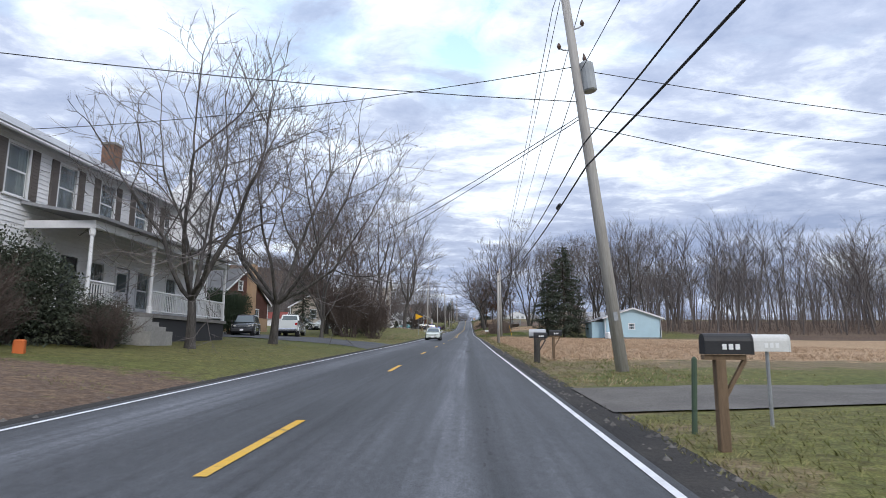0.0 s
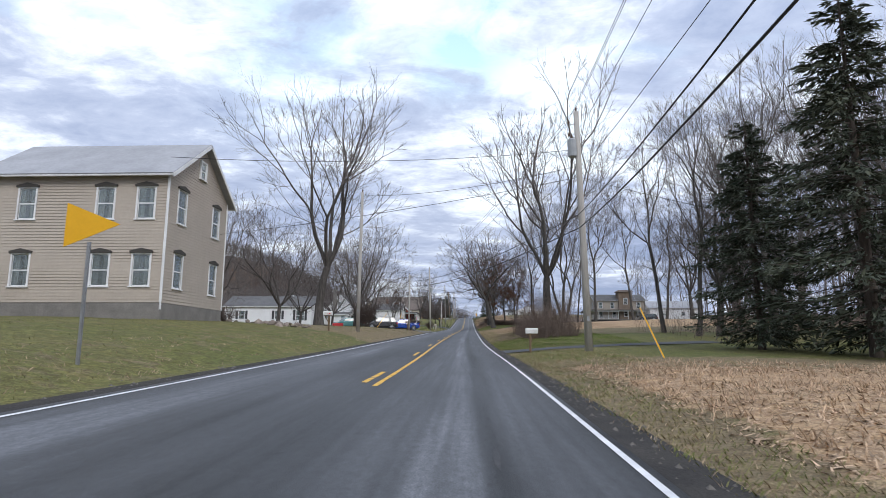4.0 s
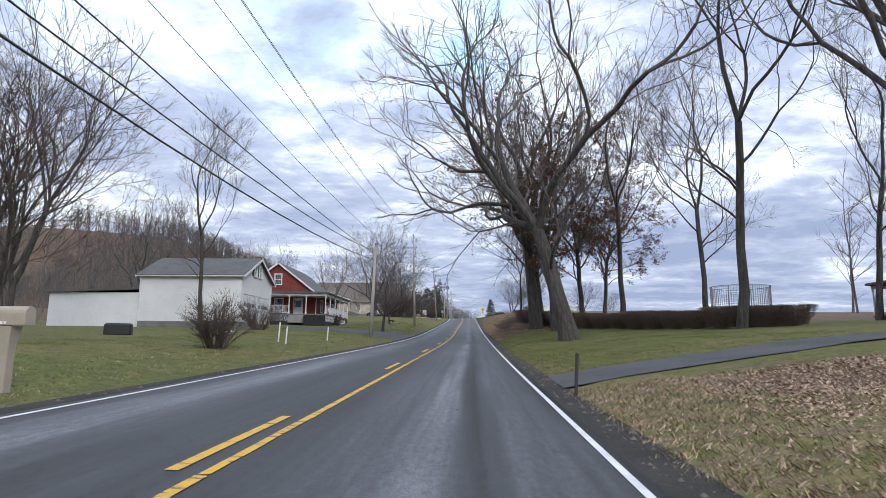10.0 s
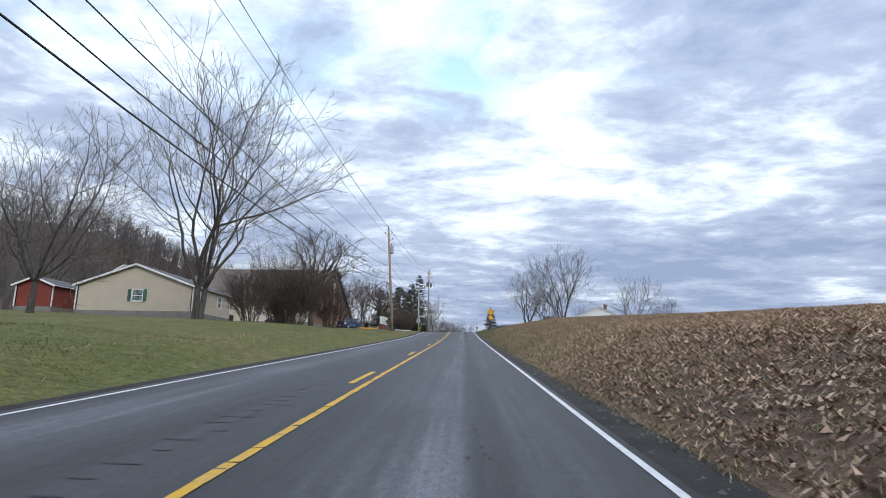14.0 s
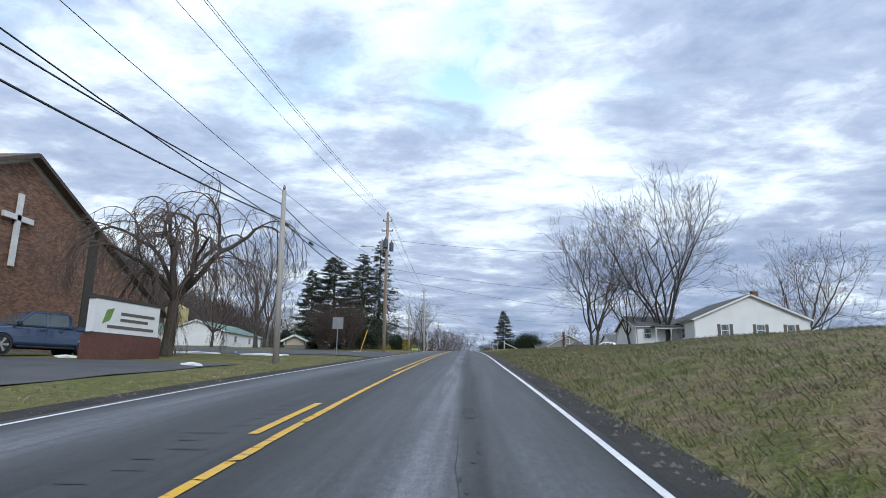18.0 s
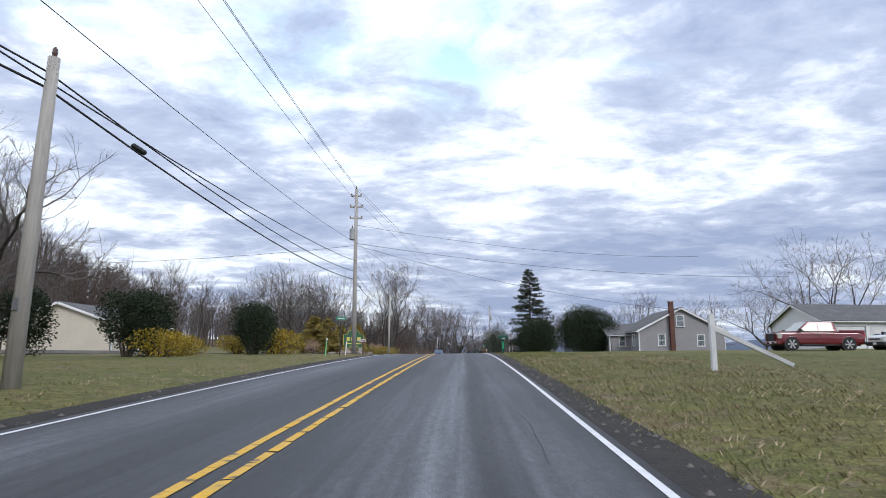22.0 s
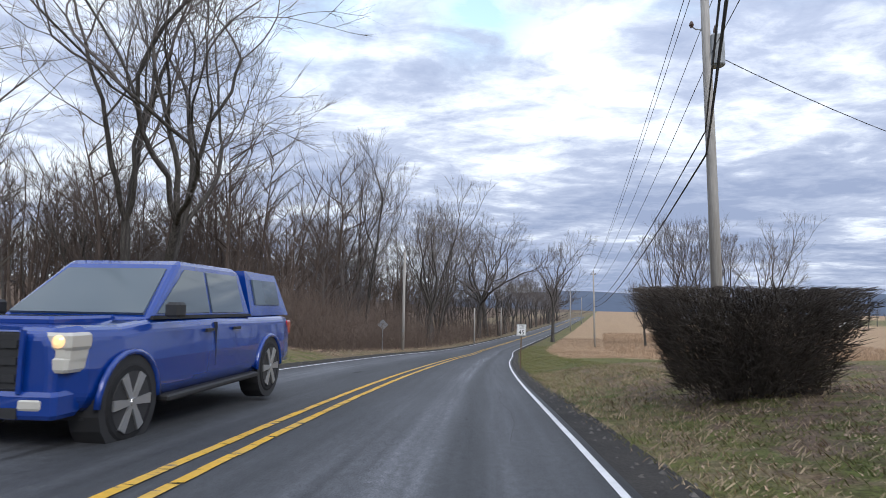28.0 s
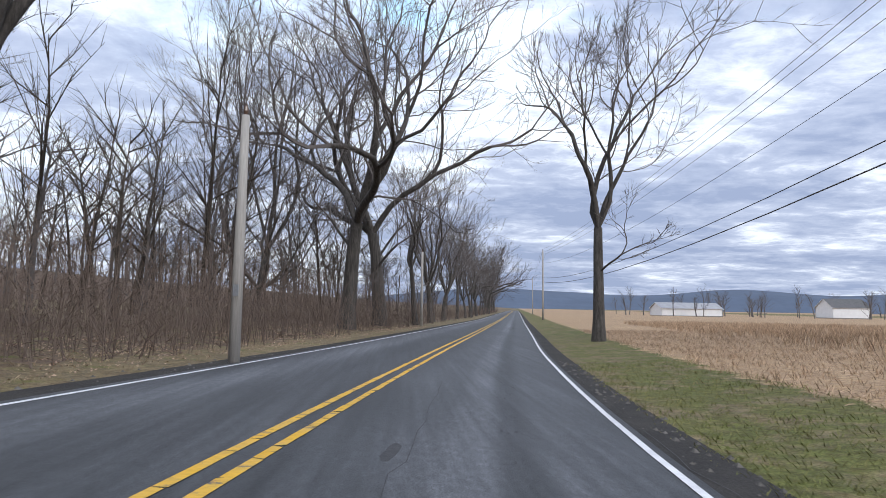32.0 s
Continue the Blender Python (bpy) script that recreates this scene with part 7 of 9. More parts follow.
for k, (x0, x1, z) in enumerate([(-.5, 1.6, 1.75), (-.5, 1.2, 1.5), (-1.2, 1.6, 1.2)]):
    part("text_bar", Mesher().box(x0, -.165, z, x1, -.152, z + .12), M_GSHUTTER, cs, fix=False)
part("emblem", Mesher().prism([(-1.5, 1.35), (-1.1, 1.5), (-.9, 2.0), (-1.3, 1.9)], -.165, -.152), material("sign_green", (.18, .3, .08), .6, .1, 4, 0), cs)

# green-roofed sheds and a silo beyond the parking lot
house("long low white building with a green roof", -66, 492, 0, 14, 38, 3.6, 6.4, "y", M_SIDING, {"E": [("w", u, 1.2, 1.4, 1.2) for u in (-14, -8, -2, 4, 10)]}, roof=M_ROOFGR, name="workshop", category="building")
house("long low white building with a teal roof", -46, 470, 0, 10, 18, 2.8, 4.6, "y", M_SIDING, {"E": [("w", -4, 1.2, 1.2, 1.0), ("w", 3, 1.2, 1.2, 1.0)]}, roof=M_ROOFGR, name="workshop", category="building")
si = thing("silo", "tall pale grey feed tower with an open frame top", "silo", place(-76, 470))
part("tower", Mesher().box(-2.5, -2.5, -.5, 2.5, 2.5, 11), M_TINROOF, si, fix=False)
for sx in (-2.4, 2.4):
    for sy in (-2.4, 2.4):
        part("leg", Mesher().tube([(sx, sy, 11), (sx, sy, 15.5)], .12, 6), M_STEEL, si)
part("top_frame", Mesher().box(-2.6, -2.6, 15.4, 2.6, 2.6, 15.6).box(-2.6, -2.6, 13.2, 2.6, 2.6, 13.3), M_STEEL, si, fix=False)
tk = thing("tank", "pale yellow storage tank", "tank", place(-58, 478))
part("shell", Mesher().tube([(0, 0, -.3), (0, 0, 8.5), (0, 0, 9.3)], [2.2, 2.2, .6], 16), material("tank_yellow", (.5, .42, .2), .6, .15, 1, .1), tk)
house("small tan utility shed", -21, 437, 0, 2.6, 6, .9, 1.5, "y", M_TAN, {}, roof=M_ROOFGR, name="shed", category="shed")
house("white house behind the spruces", -24, 460, 0, 8, 9, 2.9, 5.0, "y", M_SIDING, {"E": [("w", -2.5, 1.0, 1.0, 1.4, SH), ("w", 2, 1.0, 1, 1.4, SH)], "S": [("w", 0, 1.0, 1, 1.4)]})
house("low cream house behind the hedge", -32, 492, 0, 9, 9, 2.5, 4.0, "y", M_CREAM, {"E": [("w", 0, 1, 1, 1.2)]})

# white ranch house on the right
wh = house("white ranch house with a dark gabled roof", 34.3, 440, 0, 13.5, 12, 3.1, 6.0, "y", M_SIDING, {"S": [("w", -3.2, 1.0, .9, 1.4, GS), ("w", 1.0, 1.0, .9, 1.4, GS), ("w", 4.6, 1.0, .9, 1.4, GS)], "W": [("w", -3, 1.0, 1.2, 1.3), ("w", 2, 1.0, 1.2, 1.3)]}, boards={"S": .2}, up=.15)
chimney(wh, 2.4, -2.2, 4.5, 6.9, .7)
wl = house("low wing of the white house with a porch", 25, 444.5, 0, 6, 10, 2.6, 4.2, "x", M_SIDING, {"S": [("w", -1.5, 1, .9, 1.3), ("w", 1.2, 1, .9, 1.3)], "W": [("w", 1, 1, 1, 1.2)]})
porch(wl, -1.0, -6.6, 3.0, -5.02, .4, 2.4, [(-.9, -6.5), (1.0, -6.5), (2.9, -6.5)])
# grey garage house
gh0 = house("white double garage with a dark roof", 38.8, 499.5, 0, 13.5, 9, 2.7, 4.4, "x", M_SIDING, {"S": [("g", -4.4, .1, 2.5, 2.1), ("g", -1.4, .1, 2.5, 2.1), ("w", 2.2, 1, 1.2, 1.2), ("w", 5, 1, 1.2, 1.2)], "W": [("w", 0, 1, 1, 1.2)]})
house("grey gabled house behind the garage", 52, 498, 0, 12, 12, 3.4, 7.0, "y", M_GREYSIDE, {"S": [("w", -3, 1.2, 1, 1.4), ("w", 2, 1.2, 1, 1.4), ("gw", 0, 4, .9, 1.1)], "W": [("w", -2, 1.2, 1, 1.3)]})
# grey house with a chimney
gh = house("grey house with white window trim and a tall chimney", 26, 516.8, 0, 9.8, 9.6, 2.75, 5.3, "y", M_GREYSIDE, {"S": [("w", -2.3, .95, .75, 1.3), ("w", 2.2, .95, .75, 1.3), ("gw", -.1, 3.2, .8, 1.25)], "W": [("w", -3, 1, .8, 1.3), ("d", 0, .3, .9, 2.0), ("w", 2.6, 1, .8, 1.3)]}, boards={"S": .16, "W": .16})
chimney(gh, -1.15, -5.05, -.3, 6.0, .5, M_BROWNSIDE)
gl = house("grey wing of the house with a grey roof", 21.2, 520, 0, 5, 8, 2.4, 3.8, "x", M_GREYSIDE, {"S": [("w", -1, 1, .7, 1.2), ("w", 1.2, 1, .7, 1.2)]})
house("long low teal-roofed barn far behind", 62, 530, 0, 24, 9, 1.6, 3.0, "x", material("teal_wall", (.16, .34, .33), .6, .1, 1, .05), {}, roof=M_ROOFGR, name="barn", category="barn")
# cream house near the crest
cw = house("cream house with a dark hipped roof", 33, 564, 0, 13, 9, 3.2, 5.2, "x", M_CREAM, {"S": [("w", 1, 1.2, 1.4, 1.2), ("w", 4.5, 1.2, 1.0, 1.2)], "W": [("w", 0, 1, 1, 1.3)]})
chimney(cw, -2, 0, 4, 5.9, .5)
# farmhouse on the rise
fm = house("old two-storey farmhouse with a wrap-around porch", 39.5, 243, 0, 13, 9, 5.4, 7.2, "x", M_BEIGE, {"S": [("w", u, 3.4, .9, 1.5) for u in (-5, -2, 1.5, 4.8)] + [("w", u, .9, .9, 1.5) for u in (-5, -1.5, 4.6)] + [("d", 1.5, .4, 1, 2.1)], "W": [("w", u, z, .9, 1.5) for u in (-2, 2) for z in (.9, 3.4)]}, roof=M_ROOF)
porch(fm, -8.6, -6.8, 6.5, -4.52, .4, 2.7, [(-8.5 + 2.5 * k, -6.7) for k in range(7)], [((-8.5, -6.7), (-1, -6.7))])
porch(fm, -8.6, -4.4, -6.52, 4.5, .4, 2.7, [(-8.5, -2), (-8.5, 1), (-8.5, 4.4)])
M_TOWER = material("brown_stone", (0.20, 0.15, 0.115), .9, .35, 1.2, .5, second=(0.27, 0.21, 0.165))
part("tower", Mesher().box(-.4, -5.3, -.3, 3.0, -2.0, 7.6), M_TOWER, fm, "brown stone-faced front bay")
part("tower_roof", Mesher().loft([[V((-.8, -5.7, 7.6)), V((3.4, -5.7, 7.6)), V((3.4, -1.6, 7.6)), V((-.8, -1.6, 7.6))], [V((-.3, -5.2, 8.1)), V((2.9, -5.2, 8.1)), V((2.9, -2.1, 8.1)), V((-.3, -2.1, 8.1))]]), M_ROOFBR, fm)
for zz in (1.2, 4.4):
    window(fm, Matrix.Translation((0, -5.3, 0)), 1.3, zz, .9, 1.5, proud=.06, curtain=False)
house("white metal garage beyond the farmhouse", 55, 246, 0, 14, 8, 3.3, 5.2, "x", M_SIDING, {"S": [("g", -3, .1, 3, 2.4), ("w", 2, 1.2, 1, 1)]}, roof=M_TINROOF, name="garage", category="garage")
house("distant long white farm shed", 62, 852, 0, 22, 10, 2.8, 4.8, "x", M_SIDING, {}, roof=M_TINROOF, name="barn", category="barn")
house("distant small white house", 120, 850, 0, 14, 9, 4, 7, "x", M_SIDING, {}, roof=M_ROOF)


# ---- vehicles ----
def wheel(parent, x, y, r, w=.24):
    s = 1 if y > 0 else -1
    wh = part("wheel", Mesher().tube([(0, -w / 2, 0), (0, -w / 2 * .8, 0), (0, w / 2 * .8, 0), (0, w / 2, 0)], [r * .9, r, r, r * .9], 22), M_TYRE, parent, "black rubber tyre on an alloy wheel")
    wh.matrix_basis = pose(x, y, r)
    rim = part("rim", Mesher().tube([(0, s * (w / 2 - .03), 0), (0, s * (w / 2 + .004), 0)], [r * .80, r * .76], 24), M_PLASTIC, wh)
    for k in range(6):
        a = k * math.pi / 3
        d, n = V((math.cos(a), 0, math.sin(a))), V((-math.sin(a), 0, math.cos(a)))
        f = s * (w / 2 + .004)
        part("spoke", Mesher().add([tuple(d * r * q + n * r * e + V((0, f + s * t, 0))) for t in (0, .02) for q, e in ((.08, -.07), (.76, -.13), (.76, .13), (.08, .07))], [(0, 1, 2, 3), (7, 6, 5, 4), (0, 4, 5, 1), (1, 5, 6, 2), (2, 6, 7, 3), (3, 7, 4, 0)]), M_RIM, wh)
    part("hub_cap", Mesher().tube([(0, s * (w / 2), 0), (0, s * (w / 2 + .03), 0)], [r * .14, r * .1], 10), M_RIM, wh)


def vehicle(label, category, l, y, rz, colour, kind="sedan", lit=False, name="car", scale=1.0, cap=False, up=0.0, on_road=False):
    """kind: sedan, suv or pickup. Its nose points along +x."""
    spec = {"sedan": dict(L=4.5, W=1.76, belt=.92, hood=.9, roof=1.44, r=.32, cabin=(-1.75, -1.05, .45, 1.25), tail=.98, clear=.2),
            "suv": dict(L=4.7, W=1.86, belt=1.05, hood=1.05, roof=1.72, r=.37, cabin=(-2.2, -1.9, .55, 1.2), tail=1.06, clear=.26),
            "pickup": dict(L=5.8, W=1.98, belt=1.26, hood=1.24, roof=1.95, r=.41, cabin=(-1.15, -1.0, .80, 1.62), tail=1.24, clear=.36)}[kind]
    m = place(l, y, rz, up)
    if on_road:
        m = pose(road_x(y) + l, y, road_z(l, y) + .01, 0, 0, rz)
    ob = thing(name, label, category, m @ Matrix.Scale(scale, 4))
    L, W, belt, hood, roof, r = (spec[k] for k in ("L", "W", "belt", "hood", "roof", "r"))
    c0, c1, c2, c3 = spec["cabin"]
    cl = spec["clear"]
    mat = colour
    h = W / 2

    def ring(x, z0, z1, w):
        e = .09
        return [V((x, -w + e, z0)), V((x, w - e, z0)), V((x, w, z0 + e * 1.4)), V((x, w * 1.0, (z0 + z1) / 2)), V((x, w * .965, z1 - e)), V((x, w * .90, z1)), V((x, -w * .90, z1)), V((x, -w * .965, z1 - e)), V((x, -w, (z0 + z1) / 2)), V((x, -w, z0 + e * 1.4))]
    F = L / 2
    tail = spec["tail"]
    st = [(-F, cl + .2, tail - .12, h * .86), (-F + .1, cl + .08, tail - .02, h * .95), (-F + .45, cl, tail, h), (c0, cl, tail + .0, h), (0, cl, belt, h), (c3, cl, hood, h), (F - .8, cl, hood - .05, h * .99), (F - .3, cl + .03, hood - .11 if kind != "pickup" else hood - .04, h * .95), (F - .1, cl + .06, hood - .17 if kind != "pickup" else hood - .06, h * .86), (F, cl + .12, hood - .27 if kind != "pickup" else hood - .12, h * .70 if kind != "pickup" else h * .8)]
    body = part("body", Mesher().loft([ring(*s) for s in st]), mat, ob)
    bv = body.modifiers.new("round", "BEVEL")
    bv.width, bv.segments, bv.limit_method, bv.angle_limit = .06, 3, "ANGLE", radians(28)
    # greenhouse
    w0, w1 = h * .91, h * .74
    zt = roof
    cabin = Mesher().loft([[V((c0, -w0, belt - .03)), V((c0, w0, belt - .03)), V((c1, w1, zt - .06)), V((c1, -w1, zt - .06))],
                           [V(((c0 + c1) / 2 + .25, -w0, belt - .03)), V(((c0 + c1) / 2 + .25, w0, belt - .03)), V((c1 + .2, w1, zt)), V((c1 + .2, -w1, zt))],
                           [V((c2 + .2, -w0, belt - .03)), V((c2 + .2, w0, belt - .03)), V((c2 - .1, w1, zt)), V((c2 - .1, -w1, zt))],
                           [V((c3, -w0, belt - .03)), V((c3, w0, belt - .03)), V((c2, w1, zt - .05)), V((c2, -w1, zt - .05))]])
    cb = part("cabin", cabin, mat, ob)
    bv = cb.modifiers.new("round", "BEVEL")
    bv.width, bv.segments = .05, 2

    def glass(nm, pts, push):
        n = (Vector(pts[1]) - Vector(pts[0])).cross(Vector(pts[3]) - Vector(pts[0])).normalized()
        if n.dot(Vector(push)) < 0:
            n = -n
        ps = [Vector(p) + n * .012 for p in pts]
        part(nm, Mesher().add([tuple(p) for p in ps] + [tuple(p - n * .03) for p in ps], [(0, 1, 2, 3), (7, 6, 5, 4), (0, 4, 5, 1), (1, 5, 6, 2), (2, 6, 7, 3), (3, 7, 4, 0)]), M_CARGLASS, ob)

    def lerp(a, b, u):
        return tuple(Vector(a).lerp(Vector(b), u))
    A, B, C, D2 = (c3, -w0, belt), (c3, w0, belt), (c2, w1, zt - .05), (c2, -w1, zt - .05)
    glass("windscreen", [lerp(lerp(A, B, .05), lerp(D2, C, .05), .06), lerp(lerp(A, B, .95), lerp(D2, C, .95), .06), lerp(lerp(A, B, .93), lerp(D2, C, .93), .9), lerp(lerp(A, B, .07), lerp(D2, C, .07), .9)], (1, 0, .5))
    A, B, C, D2 = (c0, -w0, belt), (c0, w0, belt), (c1, w1, zt - .06), (c1, -w1, zt - .06)
    glass("rear_window", [lerp(lerp(A, B, .08), lerp(D2, C, .08), .15), lerp(lerp(A, B, .92), lerp(D2, C, .92), .15), lerp(lerp(A, B, .9), lerp(D2, C, .9), .88), lerp(lerp(A, B, .1), lerp(D2, C, .1), .88)], (-1, 0, .5))
    mid = (c1 + c2) / 2 - .05 if kind != "pickup" else .16
    for s in (-1, 1):
        def side(x, u):
            return (x, s * (w0 + (w1 - w0) * u), belt + (zt - belt) * u)
        panes = [(c3 - .18, c2 - .12, mid + .04, mid + .04), (mid - .04, mid - .04, c1 + (.32 if kind != "pickup" else .14), c1 + (.40 if kind != "pickup" else .18))]
        if kind == "suv":
            panes = [(c3 - .18, c2 - .12, .0, .0), (-.08, -.08, -1.05, -1.0), (-1.13, -1.08, c1 + .16, c1 + .3)]
        for xa, xb, xc, xd in panes:
            glass("side_window", [side(xa, .06), side(xb, .84), side(xd, .84), side(xc, .06)], (0, s, .3))
        part("door_line", Mesher().box(mid - .006, s * h * .955 - .02, cl + .25, mid + .006, s * h + .004, belt - .08), M_PLASTIC, ob, fix=False)
        for xx in (mid + .12, c1 + .45):
            part("door_handle", Mesher().box(xx, s * (h - .01), belt - .2, xx + .18, s * (h + .025), belt - .16), mat if kind == "sedan" else M_PLASTIC, ob, fix=False)
        part("mirror", Mesher().bevel_box(c3 - .28, s * (h + .02) if s > 0 else -h - .2, belt + .0, c3 - .1, s * (h + .02) + .18 if s > 0 else -h - .02, belt + .17, .03), mat if kind == "sedan" else M_PLASTIC, ob)
        if kind == "pickup":
            part("headlight", Mesher().bevel_box(F - .34, s * h * .80 - .17, hood - .26, F - .02, s * h * .80 + .15, hood - .10, .03).bevel_box(F - .34, s * h * .80 - .17, hood - .46, F - .02, s * h * .80 + .13, hood - .31, .03).bevel_box(F - .34, s * h * .80 + (-.02 if s > 0 else -.13), hood - .40, F - .03, s * h * .80 + (.13 if s > 0 else .02), hood - .15, .03), M_LAMP, ob, "bracket-shaped headlight with a clear lens")
        else:
            part("headlight", Mesher().loft([[V((F - .46, s * h * .97, hood - .30)), V((F - .46, s * h * .97, hood - .16)), V((F - .44, s * h * .80, hood - .13)), V((F - .44, s * h * .80, hood - .33))], [V((F - .16, s * h * .90, hood - .34)), V((F - .16, s * h * .90, hood - .20)), V((F - .16, s * h * .72, hood - .18)), V((F - .16, s * h * .72, hood - .36))], [V((F + .005, s * h * .66, hood - .37)), V((F + .005, s * h * .66, hood - .27)), V((F + .005, s * h * .50, hood - .29)), V((F + .005, s * h * .50, hood - .37))]]), M_LAMP, ob, "headlight with a clear lens")
        if lit:
            lx, ly, lz = (F - .012, s * (h * .80 + .04), hood - .18) if kind == "pickup" else (F - .10, s * h * .74, hood - .27)
            part("headlamp_bulb", Mesher().tube([(lx - .1, ly, lz), (lx, ly, lz), (lx + .02, ly, lz)], [.065, .06, .03], 14), M_LAMPON, ob, "glowing warm headlamp")
        part("tail_light", Mesher().bevel_box(-F - .01, s * h * .84 - .12, tail - .34, -F + .2, s * h * .84 + .1, tail - .1, .02), M_TAIL, ob, "red tail light")
        for ax in (F - .88, -F + (.95 if kind != "pickup" else 1.15)):
            part("wheel_arch", Mesher().tube([(ax, s * (h - .3), r), (ax, s * (h + .006), r)], [r * 1.2, r * 1.18], 20), M_PLASTIC, ob)
            wheel(ob, ax, s * (h - .10), r)
    part("grille", Mesher().bevel_box(F - .1, -h * .52, hood - (.40 if kind != "pickup" else .62), F + (.012 if kind != "pickup" else .03), h * .52, hood - .31 if kind != "pickup" else hood - .10, .02), M_PLASTIC, ob, "black grille")
    for k in range(1 if kind != "pickup" else 3):
        zb = hood - .365 if kind != "pickup" else hood - .54 + k * .15
        part("grille_bar", Mesher().box(F - .02, -h * .5, zb, F + (.02 if kind != "pickup" else .05), h * .5, zb + (.02 if kind != "pickup" else .07)), M_CHROME if kind != "pickup" else M_PLASTIC, ob, fix=False)
    part("front_bumper", Mesher().bevel_box(F - .3, -h * .9, cl + .02, F + .05, h * .9, cl + .26, .04), mat if kind != "suv" else M_PLASTIC, ob)
    part("rear_bumper", Mesher().bevel_box(-F - .06, -h * .9, cl + .06, -F + .25, h * .9, cl + .28, .04), mat if kind != "pickup" else M_CHROME, ob)
    part("licence_plate", Mesher().box(F + .05, -.15, cl + .08, F + .062, .15, cl + .22), M_WSIGN, ob, fix=False)
    part("lower_intake", Mesher().box(F - .05, -h * .55, cl + .03, F + .058, -.2, cl + .12).box(F - .05, .2, cl + .03, F + .058, h * .55, cl + .12), M_PLASTIC, ob, fix=False)
    part("underbody", Mesher().box(-F + .3, -h * .85, cl - .06, F - .4, h * .85, cl + .1), M_PLASTIC, ob, fix=False)
    if kind == "pickup":
        for s in (-1, 1):
            part("running_board", Mesher().bevel_box(-F + 1.75, s * (h - .02) - .09, cl - .04, F - 1.5, s * (h - .02) + .09, cl + .03, .02), M_PLASTIC, ob, "black running board")
            part("window_trim", Mesher().box(c0 + .05, s * w0 - .012, belt - .025, c3 - .05, s * w0 + .02, belt + .012), M_PLASTIC, ob, fix=False)
            part("fog_lamp", Mesher().bevel_box(F - .02, s * h * .66 - .12, cl + .10, F + .06, s * h * .66 + .12, cl + .2, .02), M_LAMP, ob, "fog lamp in the bumper")
            part("fender_flare", Mesher().tube([(F - .88 + math.cos(a) * r * 1.24, s * (h + .004), r + math.sin(a) * r * 1.24) for a in [math.pi * k / 12 for k in range(13)]], .035, 6), mat, ob, smooth=True)
            part("fender_flare", Mesher().tube([(-F + 1.15 + math.cos(a) * r * 1.24, s * (h + .004), r + math.sin(a) * r * 1.24) for a in [math.pi * k / 12 for k in range(13)]], .035, 6), mat, ob, smooth=True)
        part("grille_frame", Mesher().box(F + .02, -h * .56, hood - .64, F + .05, -h * .52, hood - .08).box(F + .02, h * .52, hood - .64, F + .05, h * .56, hood - .08).box(F + .02, -h * .52, hood - .08, F + .05, h * .52, hood - .05), mat, ob, fix=False)
        part("hood_crease", Mesher().bevel_box(c3 - .05, -h * .5, hood - .06, F - .35, h * .5, hood + .035, .03), mat, ob)
        if cap:
            cpz = belt + .02
            part("bed_cap", Mesher().loft([[V((-F + .06, -h * .9, cpz - .04)), V((-F + .06, h * .9, cpz - .04)), V((-F + .35, h * .72, roof - .015)), V((-F + .35, -h * .72, roof - .015))], [V((c0 - .03, -h * .9, cpz - .04)), V((c0 - .03, h * .9, cpz - .04)), V((c0 - .03, h * .745, roof - .005)), V((c0 - .03, -h * .745, roof - .005))]]), mat, ob)
            for s in (-1, 1):
                part("cap_window", Mesher().add([tuple(V((x, s * (h * .9 + (h * .76 - h * .9) * u) + s * .012, cpz + (roof - cpz) * u))) for x, u in ((-F + .45, .2), (c0 - .25, .2), (c0 - .25, .8), (-F + .5, .8))] + [tuple(V((x, s * (h * .9 + (h * .76 - h * .9) * u) - s * .02, cpz + (roof - cpz) * u))) for x, u in ((-F + .45, .2), (c0 - .25, .2), (c0 - .25, .8), (-F + .5, .8))], [(0, 1, 2, 3), (7, 6, 5, 4), (0, 4, 5, 1), (1, 5, 6, 2), (2, 6, 7, 3), (3, 7, 4, 0)]), M_CARGLASS, ob)
        else:
            part("bed_floor", Mesher().box(-F + .1, -h * .82, tail + .0, c0 - .05, h * .82, tail + .012), M_PLASTIC, ob, fix=False)
            for s in (-1, 1):
                part("bed_rail", Mesher().bevel_box(-F + .03, s * h * .93 - .05, tail - .05, c0 - .02, s * h * .93 + .05, tail + .12, .02), mat, ob)
            part("tailgate", Mesher().bevel_box(-F - .01, -h * .9, tail - .5, -F + .08, h * .9, tail + .12, .02), mat, ob)
    if kind == "suv":
        for s in (-1, 1):
            part("roof_rail", Mesher().tube([(c1 + .3, s * w1 * .93, roof + .05), (c2 - .2, s * w1 * .93, roof + .05)], .02, 6).tube([(c1 + .4, s * w1 * .93, roof - .03), (c1 + .4, s * w1 * .93, roof + .05)], .018, 6).tube([(c2 - .3, s * w1 * .93, roof - .03), (c2 - .3, s * w1 * .93, roof + .05)], .018, 6), M_PLASTIC, ob)
    return ob


P_WHITE, P_SILVER, P_BLUE, P_DKBLUE, P_BLACK = paint("white", (.66, .68, .66)), paint("silver", (.45, .46, .47)), paint("blue", (.003, .04, .26)), paint("dark_blue", (.02, .045, .11)), paint("black", (.018, .02, .024))
P_TEAL, P_BROWN, P_RED, P_GREEN, P_PALE = paint("teal", (.16, .38, .38)), paint("brown", (.03, .027, .026)), paint("red", (.14, .012, .018)), paint("green", (.01, .075, .06)), paint("pale", (.62, .66, .60))

